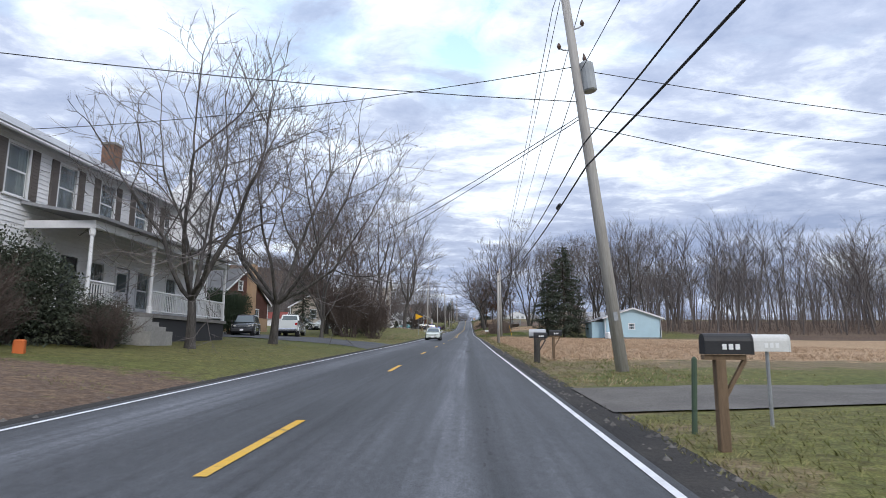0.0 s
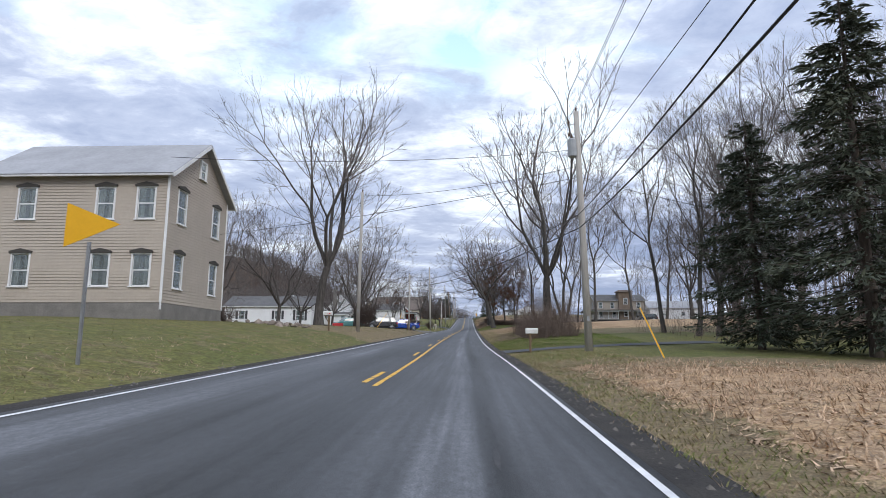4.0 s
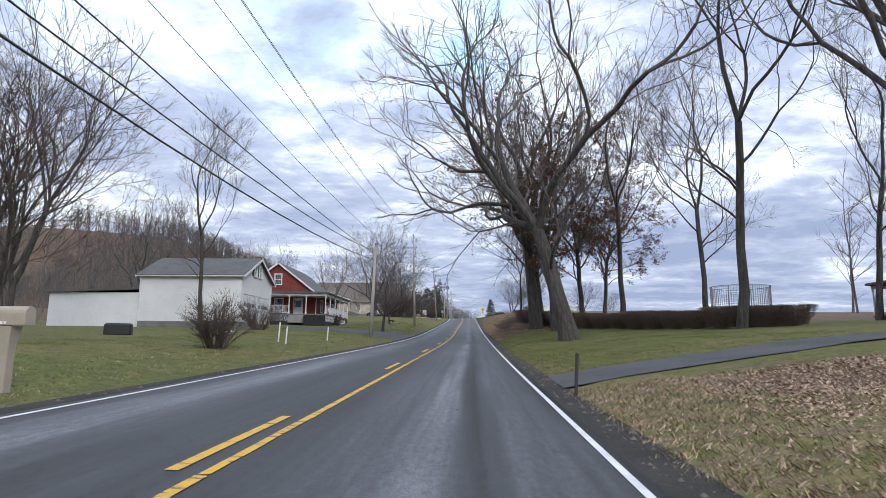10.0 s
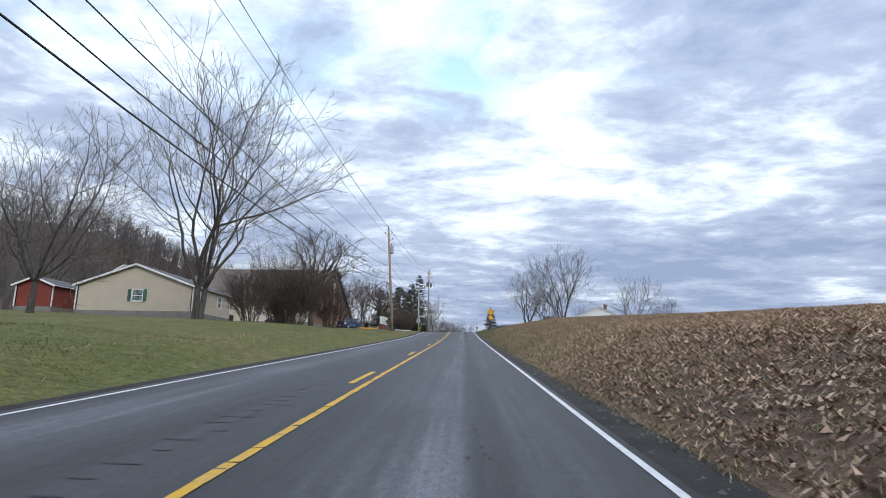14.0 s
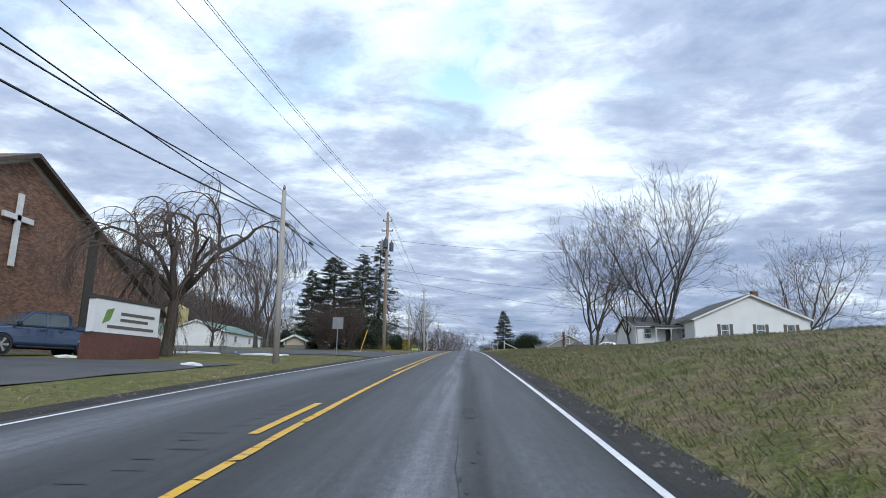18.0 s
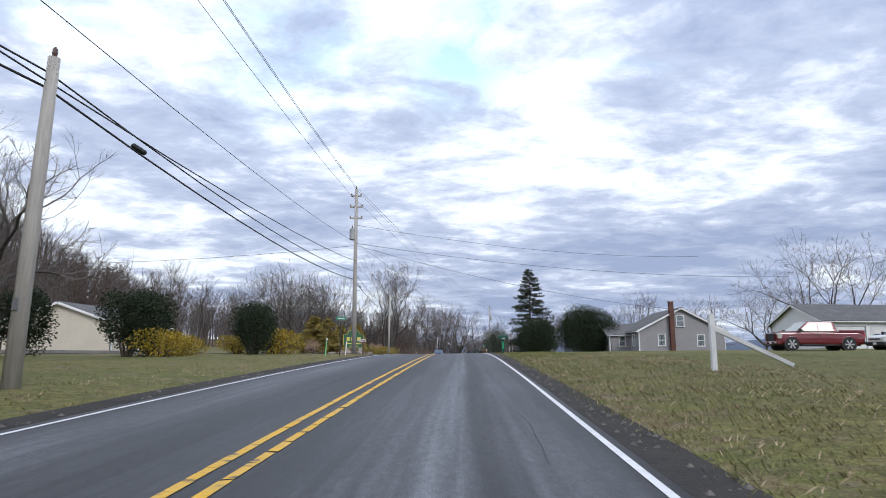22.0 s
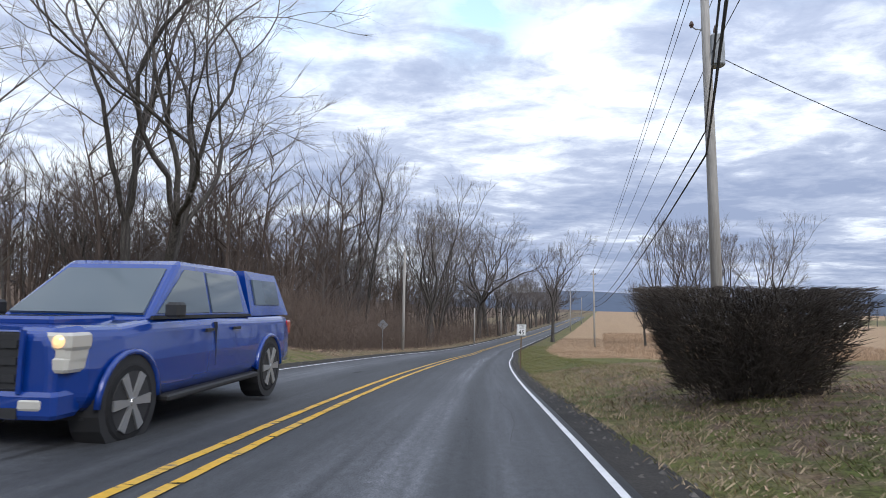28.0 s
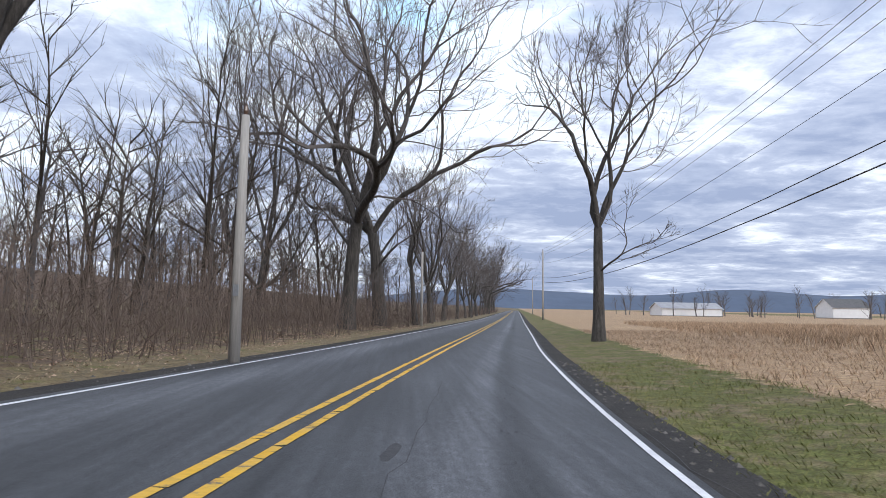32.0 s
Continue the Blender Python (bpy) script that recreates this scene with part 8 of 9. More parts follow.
vehicle("pale cream compact sedan driving with lit headlights", "car", -4.15, 71.5, -90, P_PALE, "sedan", True, on_road=True)
vehicle("bright blue pickup with a bed cap and lit headlights", "pickup truck", -4.3, 570.3, -91, P_BLUE, "pickup", True, "pickup_truck", 1.03, True, on_road=True)
vehicle("black sport utility vehicle parked on the driveway", "car", -19.0, 50.8, -78, P_BLACK, "suv", name="suv")
vehicle("white pickup truck parked on the driveway", "pickup truck", -15.8, 53.2, 98, P_WHITE, "pickup", name="pickup_truck", scale=.95)
vehicle("white sedan parked beside the house", "car", -20, 84.5, -10, P_WHITE, "sedan")
vehicle("white sport utility vehicle parked behind", "car", -23.5, 84, -8, P_WHITE, "suv", name="suv")
vehicle("pale teal sedan parked in the yard", "car", -17.5, 167.5, 205, P_TEAL, "sedan")
vehicle("dark brown sport utility vehicle parked on gravel", "car", -13.2, 171, 198, P_BROWN, "suv", name="suv", scale=1.04)
vehicle("bright blue pickup truck parked on gravel", "pickup truck", -10.9, 180.6, 196, P_BLUE, "pickup", name="pickup_truck", scale=.93)
vehicle("light blue compact hatchback parked behind the pickup", "car", -13.2, 188.4, 118, paint("mid_blue", (.02, .16, .5)), "suv", scale=.82)
vehicle("dark blue pickup parked in the church lot", "pickup truck", -20.6, 389.0, -114, P_DKBLUE, "pickup", name="pickup_truck", scale=1.05)
vehicle("black sedan parked by the church steps", "car", -26.8, 367, -30, P_BLACK, "sedan")
vehicle("dark red pickup parked by the garage", "pickup truck", 21.6, 479, 180, P_RED, "pickup", name="pickup_truck", scale=.9)
vehicle("white hatchback parked by the garage", "car", 26.4, 477.5, 182, P_WHITE, "suv", scale=.92)
vehicle("green sport utility vehicle parked by the cream house", "car", 27.2, 551.5, 5, P_GREEN, "suv", name="suv")
vehicle("grey car parked behind the yews", "car", 16.5, 552, 8, P_SILVER, "suv", scale=.9)
vehicle("dark sport utility vehicle at the farmhouse", "car", 45.6, 234.5, 160, P_BROWN, "suv", name="suv")


# ---- mailboxes, signs, posts and clutter ----
def mailbox(label, l, y, rz, mat, h=1.1, post=None, style="wood", flag=True, bars=True, size=1.0):
    """A curbside box on its post; its door faces the road."""
    ob = thing("mailbox", label, "mailbox", place(l, y, rz))
    w, d, bh = .17 * size, .5 * size, .14 * size
    prof = [(-w / 2, 0), (w / 2, 0), (w / 2, bh)] + [(w / 2 * math.cos(a), bh + w / 2 * math.sin(a)) for a in [math.pi * k / 8 for k in range(1, 8)]] + [(-w / 2, bh)]
    box = part("box", Mesher().prism([(x, z + h) for x, z in prof], -d / 2, d / 2), mat, ob)
    part("box_door", Mesher().prism([(x * 1.06, z * 1.03 + h - .003) for x, z in prof], -d / 2 - .02, -d / 2 - .001), mat, box)
    if flag:
        part("flag", Mesher().box(w / 2 + .004, -.02, h + .06, w / 2 + .012, .16, h + .10).box(w / 2 + .004, .1, h + .06, w / 2 + .012, .18, h + .15), M_RED, box, "small red flag", fix=False)
    if bars:
        for k in range(3):
            part("number_bar", Mesher().box(-w / 2 - .006, -.12 + k * .07, h + .05, -w / 2 - .001, -.075 + k * .07, h + .11), M_WSIGN, box, fix=False)
            part("number_bar", Mesher().box(w / 2 + .001, -.14 + k * .06, h + .01, w / 2 + .006, -.10 + k * .06, h + .05), M_WSIGN, box, fix=False)
    if style == "wood":
        part("post", Mesher().bevel_box(-.055, .02, -.3, .055, .13, h - .06, .008), post or M_WOODPOST, ob)
        part("arm", Mesher().box(-.05, -d / 2 + .05, h - .06, .05, d / 2, h - .005), post or M_WOODPOST, ob, fix=False)
        part("brace", Mesher().tube([(0, .06, h - .5), (0, -.2, h - .06)], .03, 4), post or M_WOODPOST, ob)
    elif style == "thin":
        part("post", Mesher().tube([(0, 0, -.2), (0, 0, h)], .025, 8), post or M_STEEL, ob)
    else:
        part("post", Mesher().loft([[V((x, y2, z)) for x, y2 in ((-a, -a), (a, -a), (a, a), (-a, a))] for a, z in ((.08, -.3), (.075, .6), (.085, h - .3), (.12, h - .02))]), post or mat, ob)
    return ob


mailbox("large black mailbox on a wooden post with a red flag", 2.75, 6.75, 90, M_MBOX, 1.02, style="wood", size=1.0)
mailbox("pale mailbox on a thin post behind the lane", 3.9, 8.2, 90, M_MWHITE, .98, style="thin")
mailbox("dark mailbox on a post beside the lane", 3.7, 25.6, 90, M_MBOX, 1.0)
mailbox("silver mailbox on a dark post", 2.75, 24.0, 90, M_MSILVER, 1.02, M_DARKPOST, size=1.25)
mailbox("black mailbox beside a silver one", 2.8, 23.4, 90, M_MBOX, .95, M_DARKPOST)
mailbox("white mailbox on a leaning post", 3.5, 112.2, 90, M_MWHITE, 1.02, size=1.25)
mailbox("white mailbox on a post by the lawn", -9.2, 119.5, -90, M_MWHITE, 1.05, size=1.2)
mailbox("white mailbox on a pole by the parking", -8.6, 165.4, -90, M_MWHITE, 1.1)
mailbox("tan plastic mailbox with a moulded post", -7.1, 209.2, -90, M_MTAN, 1.05, style="moulded", flag=False, size=1.3)
mailbox("dark mailbox near the driveway", -8.6, 264.5, -90, M_MBOX, 1.05, style="thin")
mailbox("black mailbox with an open door on a thin post", 2.9, 416, 90, M_MBOX, .95, style="thin", post=M_CONC)
mailbox("large green plastic mailbox with a red flag", 3.0, 486.8, 90, M_MGREEN, 1.02, style="moulded", size=1.45)
mailbox("green mailbox on a wooden post with a brace", 2.85, 510.5, 90, M_MGREEN, .86, style="wood", size=.95)
mailbox("green mailbox on a moulded post", 3.7, 562, 90, M_MGREEN, 1.05, style="moulded", size=1.4)
mailbox("grey mailbox by the pole", -8.1, 489.6, -90, M_MSILVER, 1.0)
mailbox("dark mailbox at the far driveway", -8.2, 345, -90, M_MBOX, 1.05)
part("post_number_plate", Mesher().box(3.1 - .08, 486.66, ground(3.1, 487) + .3, 3.1 + .08, 486.675, ground(3.1, 487) + .8), plain("sign_green_panel", (.01, .28, .12), .5), None)
tagged(scene.objects["post_number_plate"], "green plate with white number bars on the post", "sign")


def sign_post(l, y, h, mat=None, sq=True, rz=0.0, label="", name="road_sign", tilt=0):
    ob = thing(name, label, "road sign", place(l, y, rz) @ pose(0, 0, 0, 0, tilt, 0))
    part("post", Mesher().box(-.03, .005, -.3, .03, .05, h) if sq else Mesher().tube([(0, .03, -.3), (0, .03, h)], .03, 8), mat or M_STEEL, ob, fix=False)
    return ob


def letters(text, size, mat, parent, m, name="lettering"):
    cu = bpy.data.curves.new(name, "FONT")
    cu.body, cu.size, cu.align_x, cu.align_y, cu.extrude = text, size, "CENTER", "CENTER", .002
    tmp = new("tmp_text", cu)
    bpy.context.view_layer.update()
    me = bpy.data.meshes.new_from_object(tmp.evaluated_get(bpy.context.evaluated_depsgraph_get()))
    bpy.data.objects.remove(tmp)
    me.materials.clear()
    me.materials.append(mat)
    ob = new(name, me)
    ob.parent = parent
    ob.matrix_basis = m
    return ob


FACE = pose(0, 0, 0, 90, 0, 0)
ds = sign_post(3.35, 354.6, 3.15, M_WOODPOST, rz=0, label="yellow diamond driveway warning sign with a plate below", tilt=-2)
s = .47
part("diamond", Mesher().prism([(0, 2.0), (s, 2.0 + s), (0, 2.0 + 2 * s), (-s, 2.0 + s)], -.012, 0), M_YSIGN, ds)
part("border", Mesher().prism([(0, 2.0 + .03), (s - .03, 2.0 + s), (0, 2.0 + 2 * s - .03), (-s + .03, 2.0 + s)], -.014, -.0125), M_BLACK, ds)
part("face", Mesher().prism([(0, 2.0 + .06), (s - .06, 2.0 + s), (0, 2.0 + 2 * s - .06), (-s + .06, 2.0 + s)], -.017, -.0145), M_YSIGN, ds)
letters("DRIVEWAY", .135, M_BLACK, ds, Matrix.Translation((0, -.02, 2.0 + s)) @ FACE)
part("plate", Mesher().box(-.23, -.012, 1.55, .23, 0, 1.97), M_YSIGN, ds, fix=False)
sl = sign_post(2.05, 594.4, 2.45, M_WOODPOST, label="white speed limit sign on a brown post", tilt=1.5)
part("plate", Mesher().box(-.25, -.012, 1.82, .25, 0, 2.43), M_WSIGN, sl, fix=False)
part("border", Mesher().box(-.235, -.014, 1.835, .235, -.0125, 1.847).box(-.235, -.014, 2.403, .235, -.0125, 2.415).box(-.235, -.014, 1.847, -.223, -.0125, 2.403).box(.223, -.014, 1.847, .235, -.0125, 2.403), M_BLACK, sl, fix=False)
for tx, sz, z in (("SPEED", .112, 2.335), ("LIMIT", .112, 2.215), ("45", .31, 1.99)):
    letters(tx, sz, M_BLACK, sl, Matrix.Translation((0, -.014, z)) @ FACE)
pn = sign_post(-7.6, 91, 2.4, label="yellow pennant no-passing sign")
part("pennant", Mesher().prism([(-.5, 2.3), (-.5, 3.2), (.62, 2.75)], -.012, 0), M_YSIGN, pn)
bs = sign_post(-8.0, 607, 2.0, label="back of a diamond road sign on a steel post")
part("diamond", Mesher().prism([(0, 1.45), (.42, 1.87), (0, 2.29), (-.42, 1.87)], .05, .06), M_STEEL, bs)
bs2 = sign_post(-9.5, 405, 2.6, label="grey back of a road sign")
part("plate", Mesher().box(-.4, .05, 1.9, .4, .06, 2.75), M_STEEL, bs2, fix=False)
st = sign_post(-7.5, 477, 2.2, label="green street name sign on a post", name="street_sign", mat=M_DARKPOST)
part("blade", Mesher().box(-.3, -.01, 2.18, .3, .01, 2.34), plain("street_green", (.01, .25, .13), .5), st, fix=False)
part("text_bar", Mesher().box(-.2, -.014, 2.23, .2, -.011, 2.28), M_WSIGN, st, fix=False)
for l, y, h, c, lab in [(-8.1, 475.8, 1.05, plain("marker_green", (.2, .5, .22), .6), "green and white marker post"), (-8.0, 481.5, .9, M_WSIGN, "white plastic roadside marker post"), (-6.55, 567.4, 1.15, M_YSIGN, "yellow gas line marker post"), (-6.7, 570.5, .95, M_YSIGN, "yellow gas line marker post"), (2.75, 7.8, .95, plain("stake_green", (.05, .08, .05), .7), "thin green steel stake"), (-8.9, 229, .85, M_WSIGN, "thin white driveway marker stake"), (-8.6, 236, .85, M_WSIGN, "thin white driveway marker stake"), (2.2, 212, .85, M_DARKPOST, "leaning dark wooden roadside post"), (3.6, 520, .7, M_YSIGN, "small yellow roadside marker post"), (-9.6, 230, 1.0, M_WSIGN, "thin white driveway marker stake")]:
    mk = thing("marker_post", lab, "marker post", place(l, y, 0) @ pose(0, 0, 0, 0, 3, 0))
    part("post", Mesher().tube([(0, 0, -.2), (0, 0, h * .97), (0, 0, h)], [.035, .035, .015], 8), c, mk)
    if c is M_YSIGN or "green and" in lab:
        part("cap", Mesher().tube([(0, 0, h - .12), (0, 0, h + .01)], .042, 8), M_WSIGN, mk)

# green business sign
ts = thing("business_sign", "green and gold carved business sign on stone posts", "sign", place(-12.3, 511, 28))
M_SGREEN, M_GOLDP = plain("carved_green", (.02, .10, .045), .5), plain("gold_paint", (.62, .5, .12), .4)
arch = [(-1.25, .75), (1.25, .75), (1.25, 2.3), (1.05, 2.3)] + [(.75 * math.cos(a), 2.3 + .6 * math.sin(a)) for a in [math.pi * k / 8 for k in range(9)]] + [(-1.05, 2.3), (-1.25, 2.3)]
part("border", Mesher().prism(arch, -.04, .04), M_GOLDP, ts)
part("board", Mesher().prism([(x * .96, .75 + .04 + (z - .75) * .965) for x, z in arch], -.06, .06), M_SGREEN, ts)
for k, (x0, x1) in enumerate(((-.85, -.5), (-.32, -.22), (-.05, .25), (.42, .85))):
    part("logo_bar", Mesher().box(x0, -.075, 1.55, x1, -.061, 2.0), M_GOLDP, ts, fix=False)
part("text_bar", Mesher().box(-.95, -.075, 1.2, .95, -.061, 1.32).box(-.5, -.075, .92, .5, -.061, 1.0), M_GOLDP, ts, fix=False)
part("emblem", Mesher().tube([(.26 * math.cos(a), -.068, 2.35 + .22 * math.sin(a)) for a in [math.pi * k / 8 for k in range(9)]], .02, 5), M_GOLDP, ts)
for sx in (-.8, .8):
    part("leg", Mesher().box(sx - .2, -.15, -.3, sx + .2, .15, .75), M_CONC, ts, fix=False)

rng = random.Random(5)


def rock(rng, sx, sy, sz):
    """A rough stone."""
    bm = bmesh.new()
    bmesh.ops.create_icosphere(bm, subdivisions=1, radius=.5)
    for v in bm.verts:
        v.co *= rng.uniform(.78, 1.12)
        v.co = Vector((v.co.x * sx, v.co.y * sy, v.co.z * sz))
    me = bpy.data.meshes.new("rock")
    bm.to_mesh(me)
    bm.free()
    me.materials.append(M_STONE)
    return me


rocks = [rock(rng, rng.uniform(.6, 1.3), rng.uniform(.5, 1), rng.uniform(.35, .7)) for _ in range(6)]
for k in range(34):
    y, l = rng.uniform(499, 516), -rng.uniform(10.5, 14)
    ob = new("landscape_rock", rng.choice(rocks))
    ob.matrix_basis = place(l, y, rng.uniform(0, 360), .12)
    tagged(ob, "rough brown landscape rock in the planted bed", "rock", "bed rocks")
flats = [rock(rng, rng.uniform(.7, 1.2), rng.uniform(.4, .7), rng.uniform(.22, .32)) for _ in range(6)]
wall_t = tagged(thing("stone_wall", "low dry-stacked field stone wall beside the driveway", "wall", place(6.2, 566.5)), kind="")
for k in range(120):
    u = rng.random()
    lx, yy, zz = -3.0 + 8.0 * u, -.9 + 1.3 * u + rng.uniform(-.25, .25), .08 + .17 * rng.randrange(0, 4)
    ob = new("stone", rng.choice(flats))
    ob.parent = wall_t
    ob.matrix_basis = pose(lx, yy, zz + ground(6.2 + road_x(566.5) + lx, 566.5 + yy) - ground(6.2 + road_x(566.5), 566.5), rng.uniform(-8, 8), rng.uniform(-8, 8), rng.uniform(-25, 25))
# garden figure, swing frame, bumpers, snow
fg = part("garden_statue", Mesher().tube([(0, 0, -.1), (0, 0, .12), (0, 0, .13), (0, 0, .5), (0, 0, .62), (0, 0, .66), (0, 0, .8), (0, 0, .86)], [.16, .16, .11, .13, .09, .06, .09, .03], 10), M_CONC, None, smooth=True)
fg.matrix_basis = place(-8.7, 565.3)
tagged(fg, "small pale stone garden figure on the lawn", "statue")
sw = thing("sign_frame", "white timber post with a slanting arm", "post", place(5.9, 455.6))
part("post", Mesher().box(-.055, -.055, -.2, .055, .055, 1.35), M_WHITE, sw, fix=False)
part("arm", Mesher().tube([(.05, 0, 1.0), (2.0, .3, .15)], .07, 4), M_WHITE, sw)
for y in (358.5, 362, 366, 371):
    b = part("parking_bumper", Mesher().bevel_box(-.9, -.1, 0, .9, .1, .14, .03), M_YSIGN, None)
    b.matrix_basis = place(-12.0 - (y - 358) * .3, y, 8, .02)
    tagged(b, "yellow painted parking bumper", "parking bumper", "church parking bumpers")
for l, y, sx, sy in [(-10, 372, 1.4, .5), (-9.2, 381, .9, .4), (-12, 398, 1.6, .4), (-13, 399.2, 4.2, .6), (-18, 400, 4.6, .6), (-23.5, 400.6, 4.6, .6), (-17, 386, 1.2, .4), (-8.5, 366, .9, .4)]:
    ob = new("snow_patch", rocks[0].copy())
    ob.data.materials.clear()
    ob.data.materials.append(M_SNOW)
    ob.matrix_basis = place(l, y, 0, .02) @ Matrix.Diagonal((sx, sy, .4, 1))
    tagged(ob, "small melting patch of old snow", "snow patch", "old snow")
M_STALL = plain("blue_stall_paint", (.06, .17, .55), .6)
for k in range(6):
    patch("stall_line", [(-13 - k * 3, 402.5), (-13.15 - k * 3, 402.5), (-15.1 - k * 3, 407.5), (-14.9 - k * 3, 407.5)], M_STALL, "blue painted parking stall line", .04, 3, "road marking")
for k in range(5):
    patch("lettering_bar", [(-8.2 - k * .55, 417.2), (-8.6 - k * .55, 417.2), (-8.6 - k * .55, 418.4), (-8.2 - k * .55, 418.4)], M_WHITE_LINE, "white painted pavement letter bar", .04, 2, "road marking")
# brush heap and logs on the bank
for k in range(120):
    y, l = 275 + rng.uniform(-9, 11), 3.6 + 5.5 * rng.random() ** .8
    a = rng.uniform(-1.1, .9)
    n = rng.uniform(1.2, 4.5)
    d = V((math.sin(a) * n, -math.cos(a) * n * .7, rng.uniform(-.1, .35) * n * .4))
    r = .012 + .08 * rng.random() ** 3
    lg = part("fallen_log" if r > .07 else "fallen_branch", Mesher().tube(branch_points(rng, V((0, 0, 0)), d, n, 4, .28, -.02), [r, r * .9, r * .8, r * .6, r * .35], 7), M_LOG, None, smooth=True)
    lg.matrix_basis = place(l, y, 0, rng.uniform(.1, .6)) @ Matrix.Diagonal((1, 1, .45 if r > .03 else .8, 1))
    tagged(lg, "grey weathered fallen limb in the brush heap", "fallen limb", "brush heap")
# yard clutter
M_ORANGE = plain("orange_plastic", (.6, .14, .03), .6)
for l, y, s, m2, lab, nm in [(-17, 228.5, (1.2, .6, .55), M_BLACKTRIM, "black covered grill by the garage", "grill"), (-17.5, 160.5, (1.4, .9, .5), M_RED, "red garden cart on the grass", "garden_cart"), (-11.5, 15, (.25, .25, .35), M_ORANGE, "orange lantern on the garden edge", "lantern"), (17, 38, (1.2, .8, 1.0), M_LBLUE, "small pale blue utility box in the grass", "utility_box"), (23, 99, (1.5, 1.2, 1.1), M_SIDING, "white tank beside the farm building", "tank"), (-14.5, 235, (.9, .25, .22), M_WHITE, "white planter under the young tree", "planter")]:
    ob = part(nm, Mesher().bevel_box(-s[0] / 2, -s[1] / 2, -.05, s[0] / 2, s[1] / 2, s[2], min(s) * .15), m2, None)
    ob.matrix_basis = place(l, y, 20)
    tagged(ob, lab, nm.replace("_", " "))
for k in range(26):
    ob = new("garden_stone", rng.choice(rocks))
    ob.matrix_basis = place(-10.8 - rng.random() * 5, 115 + rng.random() * 9, rng.uniform(0, 360), .05) @ Matrix.Scale(rng.uniform(.4, .8), 4)
    tagged(ob, "rough stone at the edge of the garden", "rock", "garden stones")
# leaning yellow poles by the cape house
lb = thing("leaning_poles", "two yellow poles leaning against a shrub on the lawn", "poles", place(-15.5, 209.6))
part("pole", Mesher().tube([(-.05, 0, -.05), (1.0, .2, 3.45)], .042, 5), M_YSIGN, lb)
part("pole", Mesher().tube([(0, -.15, -.05), (1.5, .2, 2.95)], .042, 5), M_YSIGN, lb)
put_bush(twig_bush(53, 1.7, 2.1, 34, 9, M_SHRUB), -14.7, 210.5, "leafless yellow-brown shrub behind the poles", "shrub")
bk = thing("bucket", "white plastic bucket on the grass", "bucket", place(-14.0, 209.3))
part("pail", Mesher().tube([(0, 0, 0), (0, 0, .4), (0, 0, .4), (0, 0, .05)], [.17, .22, .2, .16], 18), M_WHITE, bk)
part("handle", Mesher().tube([(.22 * math.cos(a), .03, .38 + .16 * math.sin(a)) for a in [math.pi * k / 10 for k in range(11)]], .008, 5), M_STEEL, bk)
rb = random.Random(77)
tarp = Mesher()
cols = 9
for q in range(cols):
    for p in range(cols):
        u, v = p / (cols - 1) * 2 - 1, q / (cols - 1) * 2 - 1
        tarp.add([(uu * .6, vv * .45, max(0, .42 * (1 - abs(uu) ** 3) * (1 - abs(vv) ** 3) + .05 * math.sin(5 * uu + 3 * vv) - .02)) for uu, vv in ((u, v), (u + .25, v), (u + .25, v + .25), (u, v + .25))], [(0, 1, 2, 3)])
tb = part("tarp_heap", tarp, M_ORANGE, None, smooth=True)
tb.matrix_basis = place(-13.9, 198.7, 25, -.01)
tagged(tb, "rumpled orange tarp over a low heap on bare soil", "tarp")
for cx, cy, n, mat, lab in [(-13.2, 199.9, 14, M_REDSIDE, "low heap of broken reddish boards on bare soil"), (-11.5, 199.8, 12, M_BROWNSIDE, "heap of brown boards and stalks on bare soil"), (-12.4, 201.6, 6, M_LOG, "scattered grey sticks on the soil")]:
    hp = thing("board_heap", lab, "boards", place(cx, cy, rb.uniform(0, 90)))
    for k in range(n):
        L, w = rb.uniform(.5, 1.3), rb.uniform(.05, .14)
        bd = part("board", Mesher().bevel_box(-L / 2, -w / 2, -.015, L / 2, w / 2, .015, .004), mat if k % 3 else M_LOG, hp)
        bd.matrix_basis = pose(rb.gauss(0, .28), rb.gauss(0, .22), .06 + .025 * k * rb.random(), rb.gauss(0, 14), rb.gauss(0, 14), rb.uniform(0, 360))
# trampoline net on the rise
tp = thing("trampoline", "round trampoline with a blue safety net", "trampoline", place(19, 243))
part("pad", Mesher().tube([(0, 0, .75), (0, 0, .85)], 1.9, 20), M_BLACKTRIM, tp)
for k in range(8):
    a = k * math.pi / 4
    part("pole", Mesher().tube([(1.95 * math.cos(a), 1.95 * math.sin(a), -.05), (1.95 * math.cos(a), 1.95 * math.sin(a), 2.7)], .03, 6), M_STEEL, tp)
part("top_rail", Mesher().tube([(1.96 * math.cos(k * math.pi / 12), 1.96 * math.sin(k * math.pi / 12), 2.68) for k in range(25)], .025, 5), M_STEEL, tp)
net = Mesher()
for k in range(72):
    a = k * math.pi / 36
    net.tube([(1.93 * math.cos(a), 1.93 * math.sin(a), .85), (1.93 * math.cos(a), 1.93 * math.sin(a), 2.66)], .012, 3, caps=False)
for k in range(12):
    net.tube([(1.93 * math.cos(q * math.pi / 12), 1.93 * math.sin(q * math.pi / 12), .95 + k * .15) for q in range(25)], .01, 3, caps=False)
part("net", net, M_GREYCAN, tp, "grey safety net", fix=False)


